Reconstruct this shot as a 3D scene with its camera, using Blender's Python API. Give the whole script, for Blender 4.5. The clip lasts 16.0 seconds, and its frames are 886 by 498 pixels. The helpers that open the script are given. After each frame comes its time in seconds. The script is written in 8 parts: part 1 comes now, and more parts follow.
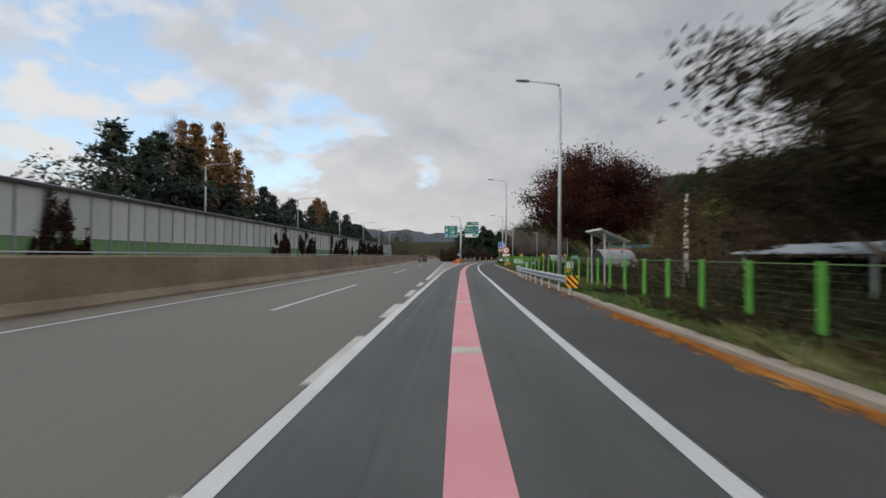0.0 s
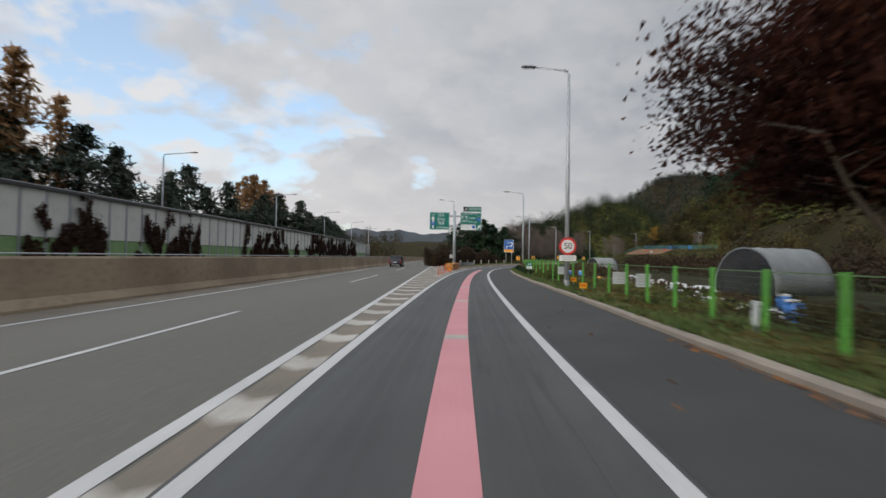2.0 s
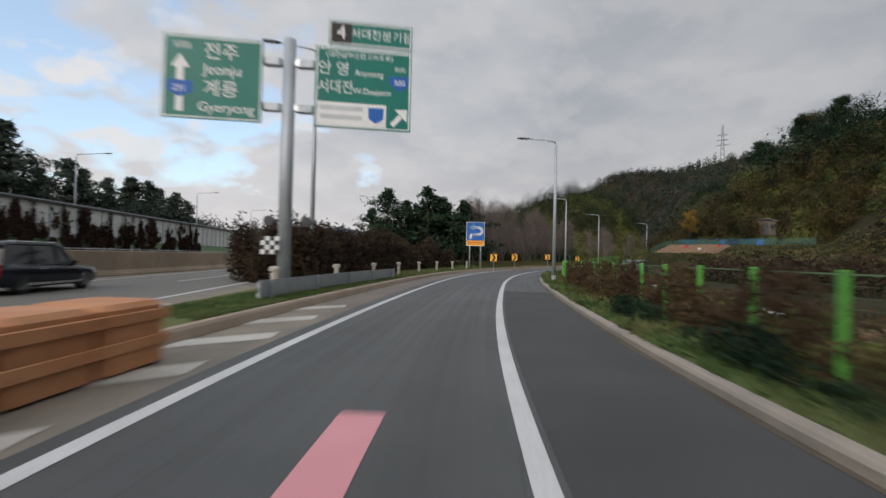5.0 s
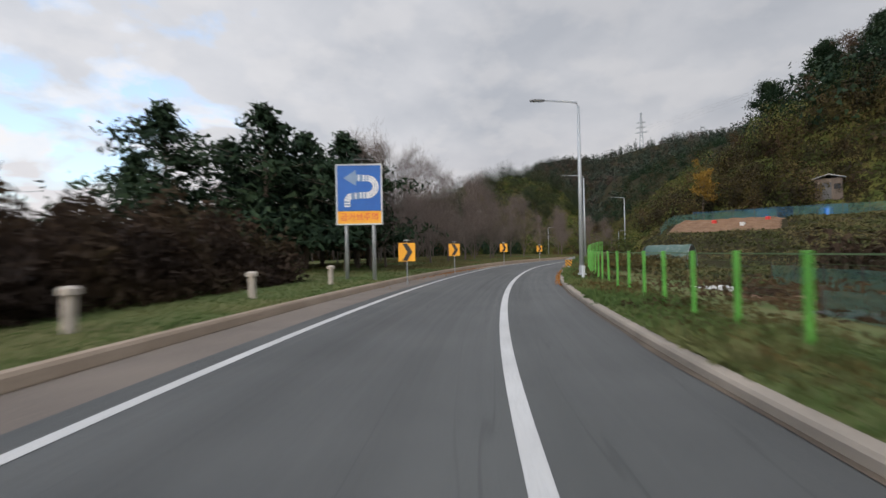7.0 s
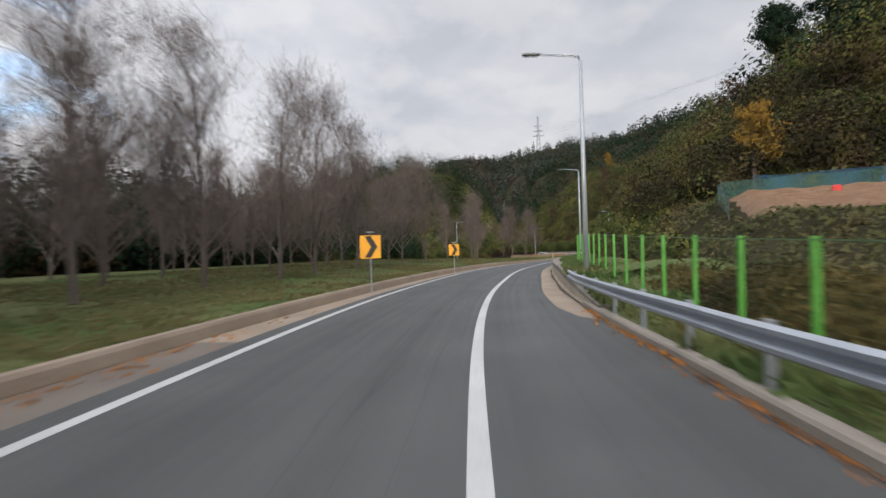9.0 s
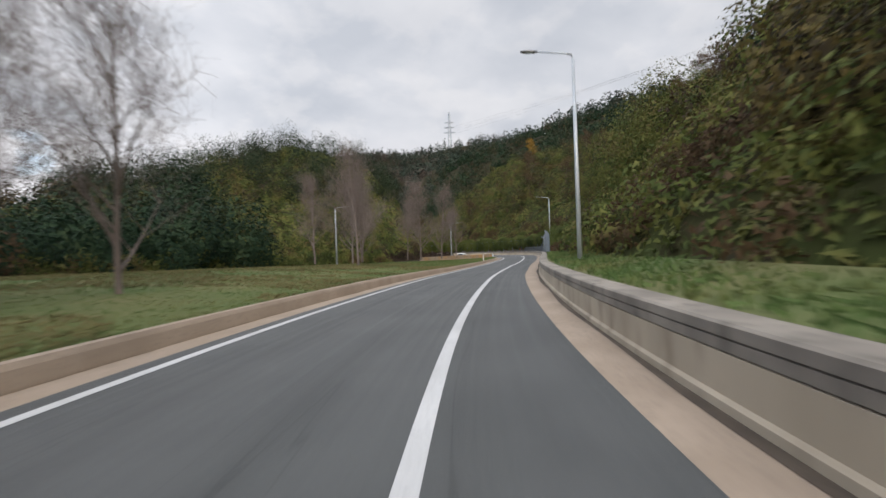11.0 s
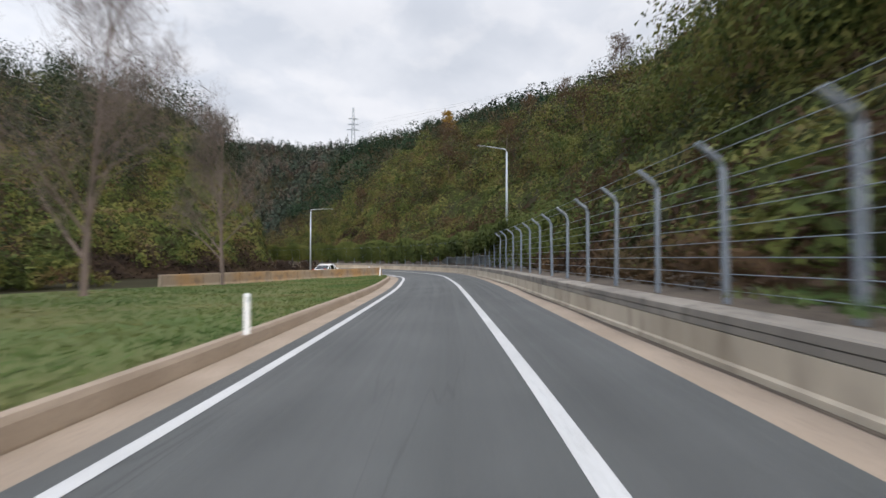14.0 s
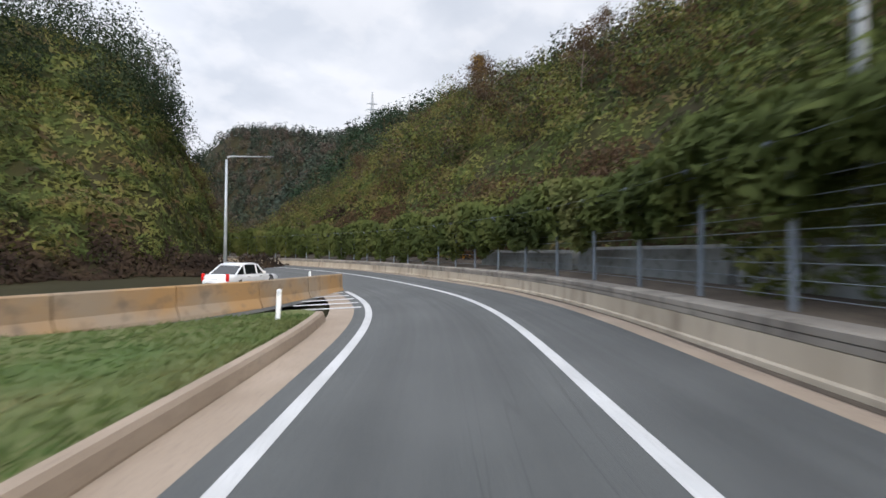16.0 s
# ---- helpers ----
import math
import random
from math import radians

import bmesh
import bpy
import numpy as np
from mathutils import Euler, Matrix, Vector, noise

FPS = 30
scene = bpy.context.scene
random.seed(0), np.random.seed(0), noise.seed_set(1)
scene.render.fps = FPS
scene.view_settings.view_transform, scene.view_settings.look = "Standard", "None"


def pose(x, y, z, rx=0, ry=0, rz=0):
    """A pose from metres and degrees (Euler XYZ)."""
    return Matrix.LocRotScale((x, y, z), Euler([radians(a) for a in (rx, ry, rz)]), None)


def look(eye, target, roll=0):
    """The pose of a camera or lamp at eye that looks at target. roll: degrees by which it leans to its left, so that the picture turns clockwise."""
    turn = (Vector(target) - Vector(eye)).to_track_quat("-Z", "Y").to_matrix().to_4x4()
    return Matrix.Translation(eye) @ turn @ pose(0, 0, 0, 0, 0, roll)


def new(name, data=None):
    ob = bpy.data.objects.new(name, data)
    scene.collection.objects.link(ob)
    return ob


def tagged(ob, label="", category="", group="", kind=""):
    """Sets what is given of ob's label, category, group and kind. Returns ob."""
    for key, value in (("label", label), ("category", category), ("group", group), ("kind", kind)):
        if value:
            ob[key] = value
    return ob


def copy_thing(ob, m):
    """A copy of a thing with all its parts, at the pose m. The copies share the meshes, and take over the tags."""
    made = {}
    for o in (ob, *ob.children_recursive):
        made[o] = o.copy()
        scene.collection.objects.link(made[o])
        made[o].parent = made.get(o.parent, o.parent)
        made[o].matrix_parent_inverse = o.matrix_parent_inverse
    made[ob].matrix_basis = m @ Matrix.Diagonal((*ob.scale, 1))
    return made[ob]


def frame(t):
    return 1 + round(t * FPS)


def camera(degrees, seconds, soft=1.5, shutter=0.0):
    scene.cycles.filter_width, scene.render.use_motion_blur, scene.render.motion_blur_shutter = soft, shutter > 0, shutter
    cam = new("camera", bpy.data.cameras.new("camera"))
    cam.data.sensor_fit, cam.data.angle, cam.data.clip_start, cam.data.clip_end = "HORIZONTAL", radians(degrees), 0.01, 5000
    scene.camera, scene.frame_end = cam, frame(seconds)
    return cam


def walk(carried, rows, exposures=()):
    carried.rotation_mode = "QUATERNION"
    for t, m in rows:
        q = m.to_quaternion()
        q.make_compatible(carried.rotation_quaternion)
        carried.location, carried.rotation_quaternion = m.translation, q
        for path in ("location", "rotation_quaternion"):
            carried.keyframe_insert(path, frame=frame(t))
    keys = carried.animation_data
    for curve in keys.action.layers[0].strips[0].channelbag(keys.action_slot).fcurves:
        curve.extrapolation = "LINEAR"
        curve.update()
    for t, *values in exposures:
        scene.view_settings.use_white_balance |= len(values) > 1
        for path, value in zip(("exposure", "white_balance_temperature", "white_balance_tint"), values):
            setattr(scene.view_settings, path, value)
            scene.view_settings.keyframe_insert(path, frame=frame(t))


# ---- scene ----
from mathutils import noise

cam = camera(88.0, 16.0, shutter=0.4)
PATH = [
    (0, (-0.297, 4.088, 1.577), (-0.316, 6.088, 1.606), 0.4),
    (0.5, (0.019, 13.518, 1.587), (0.009, 15.517, 1.622), 1.0),
    (1, (0.512, 22.955, 1.594), (0.504, 24.954, 1.631), 0.8),
    (1.5, (0.749, 32.475, 1.676), (0.746, 34.474, 1.712), 0.8),
    (2, (1.036, 42.078, 1.677), (1.04, 44.077, 1.712), 0.9),
    (2.5, (1.361, 52.021, 1.67), (1.372, 54.021, 1.704), 0.9),
    (3, (1.984, 61.786, 1.642), (2.002, 63.786, 1.677), 0.4),
    (3.5, (2.674, 71.385, 1.68), (2.738, 73.384, 1.713), 0.2),
    (4, (3.562, 80.838, 1.59), (3.69, 82.833, 1.627), 0.5),
    (4.2, (4.049, 84.621, 1.578), (4.202, 86.615, 1.613), 1.1),
    (6.3, (12.126, 123.007, 1.568), (12.533, 124.965, 1.601), -1.1),
    (6.5, (13.076, 126.534, 1.59), (13.519, 128.484, 1.614), -1.1),
    (7, (15.819, 135.047, 1.599), (16.359, 136.973, 1.616), -1.2),
    (7.5, (18.98, 143.287, 1.58), (19.605, 145.187, 1.592), -1.3),
    (8, (22.576, 151.405, 1.567), (23.307, 153.267, 1.586), -1.8),
    (8.5, (26.649, 159.334, 1.618), (27.48, 161.153, 1.634), -1.7),
    (9, (31.18, 167.106, 1.692), (32.117, 168.873, 1.71), -1.6),
    (9.5, (35.943, 174.528, 1.693), (36.977, 176.24, 1.713), -1.3),
    (10, (41.05, 181.353, 1.655), (42.164, 183.014, 1.672), -1.2),
    (12.3, (66.38, 209.517, 1.628), (67.804, 210.921, 1.64), -1.7),
    (12.5, (68.749, 211.768, 1.667), (70.197, 213.147, 1.684), -1.3),
    (13, (74.989, 217.116, 1.611), (76.481, 218.448, 1.645), -1.5),
    (13.5, (81.206, 222.294, 1.606), (82.728, 223.59, 1.643), -1.4),
    (14, (87.216, 227.442, 1.585), (88.765, 228.705, 1.631), -0.0),
    (14.5, (93.185, 232.436, 1.632), (94.747, 233.684, 1.676), 0.2),
    (15, (99.044, 237.394, 1.688), (100.61, 238.638, 1.723), 0.1),
    (15.5, (104.607, 242.409, 1.699), (106.155, 243.675, 1.725), 0.2),
    (16, (109.939, 247.463, 1.764), (111.429, 248.797, 1.779), 0.6),
]
walk(cam, [(t, look(eye, target, roll)) for t, eye, target, roll in PATH],
     [(0, -0.44, 6420, 8), (4, -0.44, 6420, 8), (6.3, -0.32, 6420, 10), (7.5, -0.08, 6400, 10), (8.7, 0.06, 6400, 10), (12.3, 0.25, 6350, 10), (14, 0.38, 6280, 10), (16, 0.48, 6200, 10)])
# ==== world and light ====
SUN_EL, SUN_AZ = radians(24), radians(215)
world = bpy.data.worlds.new("world")
scene.world = world
world.use_nodes = True


def sky_nodes():
    nt = world.node_tree
    nt.nodes.clear()
    out = nt.nodes.new("ShaderNodeOutputWorld")
    bg = nt.nodes.new("ShaderNodeBackground")
    sky = nt.nodes.new("ShaderNodeTexSky")
    sky.sky_type, sky.sun_disc = "NISHITA", False
    sky.sun_elevation, sky.sun_rotation = SUN_EL, SUN_AZ
    sky.air_density, sky.dust_density = 1.0, 2.5
    gain = nt.nodes.new("ShaderNodeVectorMath")
    gain.operation = "SCALE"
    gain.inputs["Scale"].default_value = 0.40
    nt.links.new(sky.outputs[0], gain.inputs[0])
    tc = nt.nodes.new("ShaderNodeTexCoord")
    sep = nt.nodes.new("ShaderNodeSeparateXYZ")
    nt.links.new(tc.outputs["Generated"], sep.inputs[0])

    def math_node(op, a, b=None, clamp=False):
        n = nt.nodes.new("ShaderNodeMath")
        n.operation, n.use_clamp = op, clamp
        for k, v in ((0, a), (1, b)):
            if v is None:
                continue
            if isinstance(v, (int, float)):
                n.inputs[k].default_value = v
            else:
                nt.links.new(v, n.inputs[k])
        return n.outputs[0]

    # cloud layer: the direction is laid onto a flat layer overhead
    zz = math_node("ADD", math_node("MAXIMUM", sep.outputs[2], 0.0), 0.36)
    u = math_node("DIVIDE", sep.outputs[0], zz)
    v = math_node("DIVIDE", sep.outputs[1], zz)
    com = nt.nodes.new("ShaderNodeCombineXYZ")
    nt.links.new(u, com.inputs[0])
    nt.links.new(v, com.inputs[1])
    big = nt.nodes.new("ShaderNodeTexNoise")
    big.inputs["Scale"].default_value, big.inputs["Detail"].default_value = 3.0, 9.0
    big.inputs["Roughness"].default_value, big.inputs["Distortion"].default_value = 0.52, 0.25
    nt.links.new(com.outputs[0], big.inputs["Vector"])
    # the cover thickens from the north-west to the east
    east = nt.nodes.new("ShaderNodeMapRange")
    east.inputs["From Min"].default_value, east.inputs["From Max"].default_value = -0.40, 0.22
    east.inputs["To Min"].default_value, east.inputs["To Max"].default_value = 0.0, 0.34
    nt.links.new(sep.outputs[0], east.inputs["Value"])
    near_ground = nt.nodes.new("ShaderNodeMapRange")
    near_ground.inputs["From Min"].default_value, near_ground.inputs["From Max"].default_value = 0.04, 0.24
    near_ground.inputs["To Min"].default_value, near_ground.inputs["To Max"].default_value = 0.09, 0.0
    nt.links.new(sep.outputs[2], near_ground.inputs["Value"])
    cover = math_node("ADD", math_node("ADD", big.outputs[0], east.outputs[0]), near_ground.outputs[0])
    ramp = nt.nodes.new("ShaderNodeMapRange")
    ramp.inputs["From Min"].default_value, ramp.inputs["From Max"].default_value = 0.485, 0.59
    nt.links.new(cover, ramp.inputs["Value"])
    # thin places in the cover let more light through
    fine = nt.nodes.new("ShaderNodeTexNoise")
    fine.inputs["Scale"].default_value, fine.inputs["Detail"].default_value = 2.4, 6.0
    fine.inputs["Roughness"].default_value = 0.5
    nt.links.new(com.outputs[0], fine.inputs["Vector"])
    dens = nt.nodes.new("ShaderNodeValToRGB")
    e = dens.color_ramp.elements
    e[0].position, e[0].color = 0.26, (0.90, 0.895, 0.92, 1)
    e[1].position, e[1].color = 0.84, (0.60, 0.625, 0.68, 1)
    thick = math_node("ADD", fine.outputs[0], math_node("MULTIPLY", math_node("SUBTRACT", cover, 0.6), 0.7))
    nt.links.new(thick, dens.inputs[0])
    # towards the horizon the cover is pale and slightly warm
    low = nt.nodes.new("ShaderNodeMapRange")
    low.inputs["From Min"].default_value, low.inputs["From Max"].default_value = 0.02, 0.26
    low.inputs["To Min"].default_value, low.inputs["To Max"].default_value = 0.8, 0.0
    nt.links.new(sep.outputs[2], low.inputs["Value"])
    warm = nt.nodes.new("ShaderNodeMix")
    warm.data_type = "RGBA"
    nt.links.new(low.outputs[0], warm.inputs["Factor"])
    nt.links.new(dens.outputs[0], warm.inputs["A"])
    warm.inputs["B"].default_value = (0.94, 0.88, 0.87, 1)
    mix = nt.nodes.new("ShaderNodeMix")
    mix.data_type = "RGBA"
    nt.links.new(ramp.outputs[0], mix.inputs["Factor"])
    haze = nt.nodes.new("ShaderNodeMix")
    haze.data_type = "RGBA"
    haze.inputs["Factor"].default_value = 0.30
    nt.links.new(gain.outputs[0], haze.inputs["A"])
    haze.inputs["B"].default_value = (0.70, 0.77, 0.84, 1)
    nt.links.new(haze.outputs["Result"], mix.inputs["A"])
    nt.links.new(warm.outputs["Result"], mix.inputs["B"])
    # white puffs with soft edges in the open blue
    puff = nt.nodes.new("ShaderNodeTexNoise")
    puff.inputs["Scale"].default_value, puff.inputs["Detail"].default_value = 5.2, 6.0
    puff.inputs["Roughness"].default_value, puff.inputs["Distortion"].default_value = 0.5, 0.1
    nt.links.new(com.outputs[0], puff.inputs["Vector"])
    body = nt.nodes.new("ShaderNodeMapRange")
    body.inputs["From Min"].default_value, body.inputs["From Max"].default_value = 0.49, 0.60
    body.inputs["To Max"].default_value = 0.9
    nt.links.new(puff.outputs[0], body.inputs["Value"])
    open_blue = math_node("SUBTRACT", 1.0, math_node("MULTIPLY", ramp.outputs[0], 0.75))
    white = nt.nodes.new("ShaderNodeMix")
    white.data_type = "RGBA"
    nt.links.new(math_node("MULTIPLY", body.outputs[0], open_blue), white.inputs["Factor"])
    nt.links.new(mix.outputs["Result"], white.inputs["A"])
    white.inputs["B"].default_value = (1.02, 0.98, 0.96, 1)
    # the cover is thicker towards the east
    veil = nt.nodes.new("ShaderNodeMapRange")
    veil.inputs["From Min"].default_value, veil.inputs["From Max"].default_value = -0.45, 0.6
    veil.inputs["To Min"].default_value, veil.inputs["To Max"].default_value = 1.12, 0.88
    nt.links.new(sep.outputs[0], veil.inputs["Value"])
    # an overcast sky is brightest overhead
    over = nt.nodes.new("ShaderNodeMapRange")
    over.inputs["From Min"].default_value, over.inputs["From Max"].default_value = 0.48, 1.0
    over.inputs["To Min"].default_value, over.inputs["To Max"].default_value = 0.95, 2.15
    nt.links.new(sep.outputs[2], over.inputs["Value"])
    lift = nt.nodes.new("ShaderNodeVectorMath")
    lift.operation = "SCALE"
    nt.links.new(white.outputs["Result"], lift.inputs[0])
    nt.links.new(math_node("MULTIPLY", over.outputs[0], veil.outputs[0]), lift.inputs["Scale"])
    nt.links.new(lift.outputs[0], bg.inputs[0])
    bg.inputs[1].default_value = 1.0
    nt.links.new(bg.outputs[0], out.inputs[0])


sky_nodes()
sun = new("sun", bpy.data.lights.new("sun", "SUN"))
sun.data.energy, sun.data.angle, sun.data.color = 0.75, radians(14), (1.0, 0.95, 0.90)
sun.matrix_world = Matrix.Rotation(-SUN_AZ, 4, "Z") @ Matrix.Rotation(-(math.pi / 2 - SUN_EL), 4, "X")

# ==== materials ====


def material(name, colors, rough=0.8, metal=0.0, scale=1.0, fine=12.0, bump=0.0, spread=(0.35, 0.65), stretch=(1, 1, 1),
             random_piece=0.0, island=False, spec=0.5, thin=0.0):
    """A surface of three colours mixed by a coarse and a fine noise, in metres, with relief."""
    m = bpy.data.materials.new(name)
    m.use_nodes = True
    nt = m.node_tree
    bsdf = nt.nodes["Principled BSDF"]
    bsdf.inputs["Roughness"].default_value, bsdf.inputs["Metallic"].default_value = rough, metal
    bsdf.inputs["Specular IOR Level"].default_value = spec
    tc = nt.nodes.new("ShaderNodeTexCoord")
    mp = nt.nodes.new("ShaderNodeMapping")
    mp.inputs["Scale"].default_value = stretch
    nt.links.new(tc.outputs["Object"], mp.inputs[0])
    a = nt.nodes.new("ShaderNodeTexNoise")
    a.inputs["Scale"].default_value, a.inputs["Detail"].default_value = scale, 6.0
    b = nt.nodes.new("ShaderNodeTexNoise")
    b.inputs["Scale"].default_value, b.inputs["Detail"].default_value = fine, 4.0
    nt.links.new(mp.outputs[0], a.inputs["Vector"])
    nt.links.new(mp.outputs[0], b.inputs["Vector"])
    ra = nt.nodes.new("ShaderNodeMapRange")
    ra.inputs["From Min"].default_value, ra.inputs["From Max"].default_value = spread
    nt.links.new(a.outputs[0], ra.inputs["Value"])
    m1 = nt.nodes.new("ShaderNodeMix")
    m1.data_type = "RGBA"
    m1.inputs["A"].default_value, m1.inputs["B"].default_value = (*colors[0], 1), (*colors[1], 1)
    nt.links.new(ra.outputs[0], m1.inputs["Factor"])
    rb = nt.nodes.new("ShaderNodeMapRange")
    rb.inputs["From Min"].default_value, rb.inputs["From Max"].default_value = 0.52, 0.72
    rb.inputs["To Max"].default_value = 0.7
    nt.links.new(b.outputs[0], rb.inputs["Value"])
    m2 = nt.nodes.new("ShaderNodeMix")
    m2.data_type = "RGBA"
    nt.links.new(rb.outputs[0], m2.inputs["Factor"])
    nt.links.new(m1.outputs["Result"], m2.inputs["A"])
    m2.inputs["B"].default_value = (*colors[2], 1)
    col = m2.outputs["Result"]
    if random_piece or island:
        src = nt.nodes.new("ShaderNodeNewGeometry" if island else "ShaderNodeObjectInfo")
        mr = nt.nodes.new("ShaderNodeMapRange")
        k = random_piece or 0.35
        mr.inputs["To Min"].default_value, mr.inputs["To Max"].default_value = 1 - k, 1 + k
        nt.links.new(src.outputs["Random Per Island" if island else "Random"], mr.inputs["Value"])
        sc = nt.nodes.new("ShaderNodeVectorMath")
        sc.operation = "SCALE"
        nt.links.new(col, sc.inputs[0])
        nt.links.new(mr.outputs[0], sc.inputs["Scale"])
        col = sc.outputs[0]
    nt.links.new(col, bsdf.inputs["Base Color"])
    if bump:
        bp = nt.nodes.new("ShaderNodeBump")
        bp.inputs["Strength"].default_value, bp.inputs["Distance"].default_value = bump, 0.02
        nt.links.new(b.outputs[0], bp.inputs["Height"])
        nt.links.new(bp.outputs[0], bsdf.inputs["Normal"])
    if thin:
        out = nt.nodes["Material Output"]
        tr = nt.nodes.new("ShaderNodeBsdfTranslucent")
        nt.links.new(col, tr.inputs[0])
        ms = nt.nodes.new("ShaderNodeMixShader")
        ms.inputs[0].default_value = thin
        nt.links.new(bsdf.outputs[0], ms.inputs[1])
        nt.links.new(tr.outputs[0], ms.inputs[2])
        nt.links.new(ms.outputs[0], out.inputs[0])
    return m


def foliage(name, cols, thin=0.3, rough=0.75):
    """Leaves: each leaf takes its own colour from a range."""
    m = bpy.data.materials.new(name)
    m.use_nodes = True
    nt = m.node_tree
    bsdf = nt.nodes["Principled BSDF"]
    bsdf.inputs["Roughness"].default_value = rough
    bsdf.inputs["Specular IOR Level"].default_value = 0.08
    geo = nt.nodes.new("ShaderNodeNewGeometry")
    tc = nt.nodes.new("ShaderNodeTexCoord")
    big = nt.nodes.new("ShaderNodeTexNoise")
    big.inputs["Scale"].default_value, big.inputs["Detail"].default_value = 0.32, 4.0
    nt.links.new(tc.outputs["Object"], big.inputs["Vector"])
    mix = nt.nodes.new("ShaderNodeMath")
    mix.operation = "MULTIPLY_ADD"
    mix.inputs[1].default_value = 0.12
    nt.links.new(geo.outputs["Random Per Island"], mix.inputs[0])
    sub = nt.nodes.new("ShaderNodeMapRange")
    sub.inputs["From Min"].default_value, sub.inputs["From Max"].default_value = 0.3, 0.7
    sub.inputs["To Min"].default_value, sub.inputs["To Max"].default_value = 0.0, 0.88
    nt.links.new(big.outputs[0], sub.inputs["Value"])
    nt.links.new(sub.outputs[0], mix.inputs[2])
    ramp = nt.nodes.new("ShaderNodeValToRGB")
    el = ramp.color_ramp.elements
    while len(el) < len(cols):
        el.new(0.5)
    for k, c in enumerate(cols):
        el[k].position, el[k].color = k / max(1, len(cols) - 1), (*c, 1)
    nt.links.new(mix.outputs[0], ramp.inputs[0])
    nt.links.new(ramp.outputs[0], bsdf.inputs["Base Color"])
    tr = nt.nodes.new("ShaderNodeBsdfTranslucent")
    nt.links.new(ramp.outputs[0], tr.inputs[0])
    ms = nt.nodes.new("ShaderNodeMixShader")
    ms.inputs[0].default_value = thin
    nt.links.new(bsdf.outputs[0], ms.inputs[1])
    nt.links.new(tr.outputs[0], ms.inputs[2])
    nt.links.new(ms.outputs[0], nt.nodes["Material Output"].inputs[0])
    return m


ASPHALT = material("dark_asphalt", [(0.050, 0.053, 0.052), (0.071, 0.074, 0.072), (0.104, 0.106, 0.102)], 0.70, scale=0.45, fine=60, bump=0.4)
CONCRETE_ROAD = material("grey_concrete_road", [(0.088, 0.085, 0.073), (0.122, 0.116, 0.098), (0.148, 0.140, 0.118)], 0.85, scale=0.12, fine=40, bump=0.25, stretch=(1, 0.12, 1))
GORE_CONCRETE = material("stained_tan_concrete", [(0.13, 0.115, 0.095), (0.20, 0.17, 0.13), (0.24, 0.21, 0.17)], 0.9, scale=0.8, fine=30, bump=0.25)
TAN_CONCRETE = material("tan_gutter_concrete", [(0.255, 0.198, 0.145), (0.317, 0.251, 0.189), (0.185, 0.145, 0.110)], 0.9, scale=0.7, fine=14, bump=0.3)
DUSTY_GUTTER = material("dusty_brown_gutter", [(0.12, 0.10, 0.085), (0.16, 0.133, 0.11), (0.20, 0.165, 0.13)], 0.9, scale=0.6, fine=18, bump=0.3)
KERB_CONCRETE = material("kerb_concrete", [(0.232, 0.202, 0.168), (0.301, 0.258, 0.211), (0.155, 0.129, 0.103)], 0.9, scale=0.9, fine=16, bump=0.4)
WALL_TOP_CONCRETE = material("dark_stained_coping", [(0.17, 0.150, 0.126), (0.27, 0.240, 0.200), (0.080, 0.070, 0.058)], 0.93, scale=0.7, fine=3.5, bump=0.4, stretch=(1, 1, 0.5))
SILT = material("dark_wet_silt", [(0.060, 0.045, 0.032), (0.11, 0.085, 0.06), (0.04, 0.032, 0.025)], 0.95, scale=0.9, fine=7, bump=0.5)
SHOULDER_ASPHALT = material("dark_shoulder_asphalt", [(0.037, 0.038, 0.038), (0.050, 0.051, 0.050), (0.076, 0.074, 0.071)], 0.8, scale=0.5, fine=50, bump=0.4, spec=0.35)
WALL_CONCRETE = material("weathered_wall_concrete", [(0.35, 0.295, 0.22), (0.45, 0.385, 0.295), (0.20, 0.163, 0.12)], 0.92, scale=0.5, fine=2.6, bump=0.4, stretch=(1, 1, 0.3))
BARRIER_CONCRETE = material("median_barrier_concrete", [(0.23, 0.178, 0.125), (0.34, 0.268, 0.19), (0.155, 0.122, 0.09)], 0.92, scale=0.35, fine=5, bump=0.3)
WHITE_PAINT = material("road_paint_white", [(0.432, 0.432, 0.423), (0.517, 0.517, 0.508), (0.282, 0.282, 0.277)], 0.6, scale=0.8, fine=26, bump=0.1)
WORN_PAINT = material("worn_road_paint", [(0.33, 0.312, 0.275), (0.47, 0.445, 0.40), (0.25, 0.23, 0.20)], 0.75, scale=0.9, fine=9)
FADED_PAINT = material("faded_road_paint", [(0.36, 0.35, 0.32), (0.46, 0.45, 0.41), (0.24, 0.23, 0.21)], 0.75, scale=0.9, fine=14)
PINK_PAINT = material("pink_lane_paint", [(0.50, 0.205, 0.225), (0.56, 0.245, 0.265), (0.44, 0.21, 0.22)], 0.65, scale=0.7, fine=30, bump=0.1)
GRASS_GROUND = material("grass_ground", [(0.070, 0.110, 0.036), (0.132, 0.130, 0.056), (0.085, 0.104, 0.040)], 0.95, scale=0.22, fine=5, bump=0.5, spread=(0.3, 0.62), spec=0.1)
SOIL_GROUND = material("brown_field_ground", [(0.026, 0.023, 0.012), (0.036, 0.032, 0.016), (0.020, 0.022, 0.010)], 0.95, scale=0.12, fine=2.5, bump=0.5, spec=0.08)
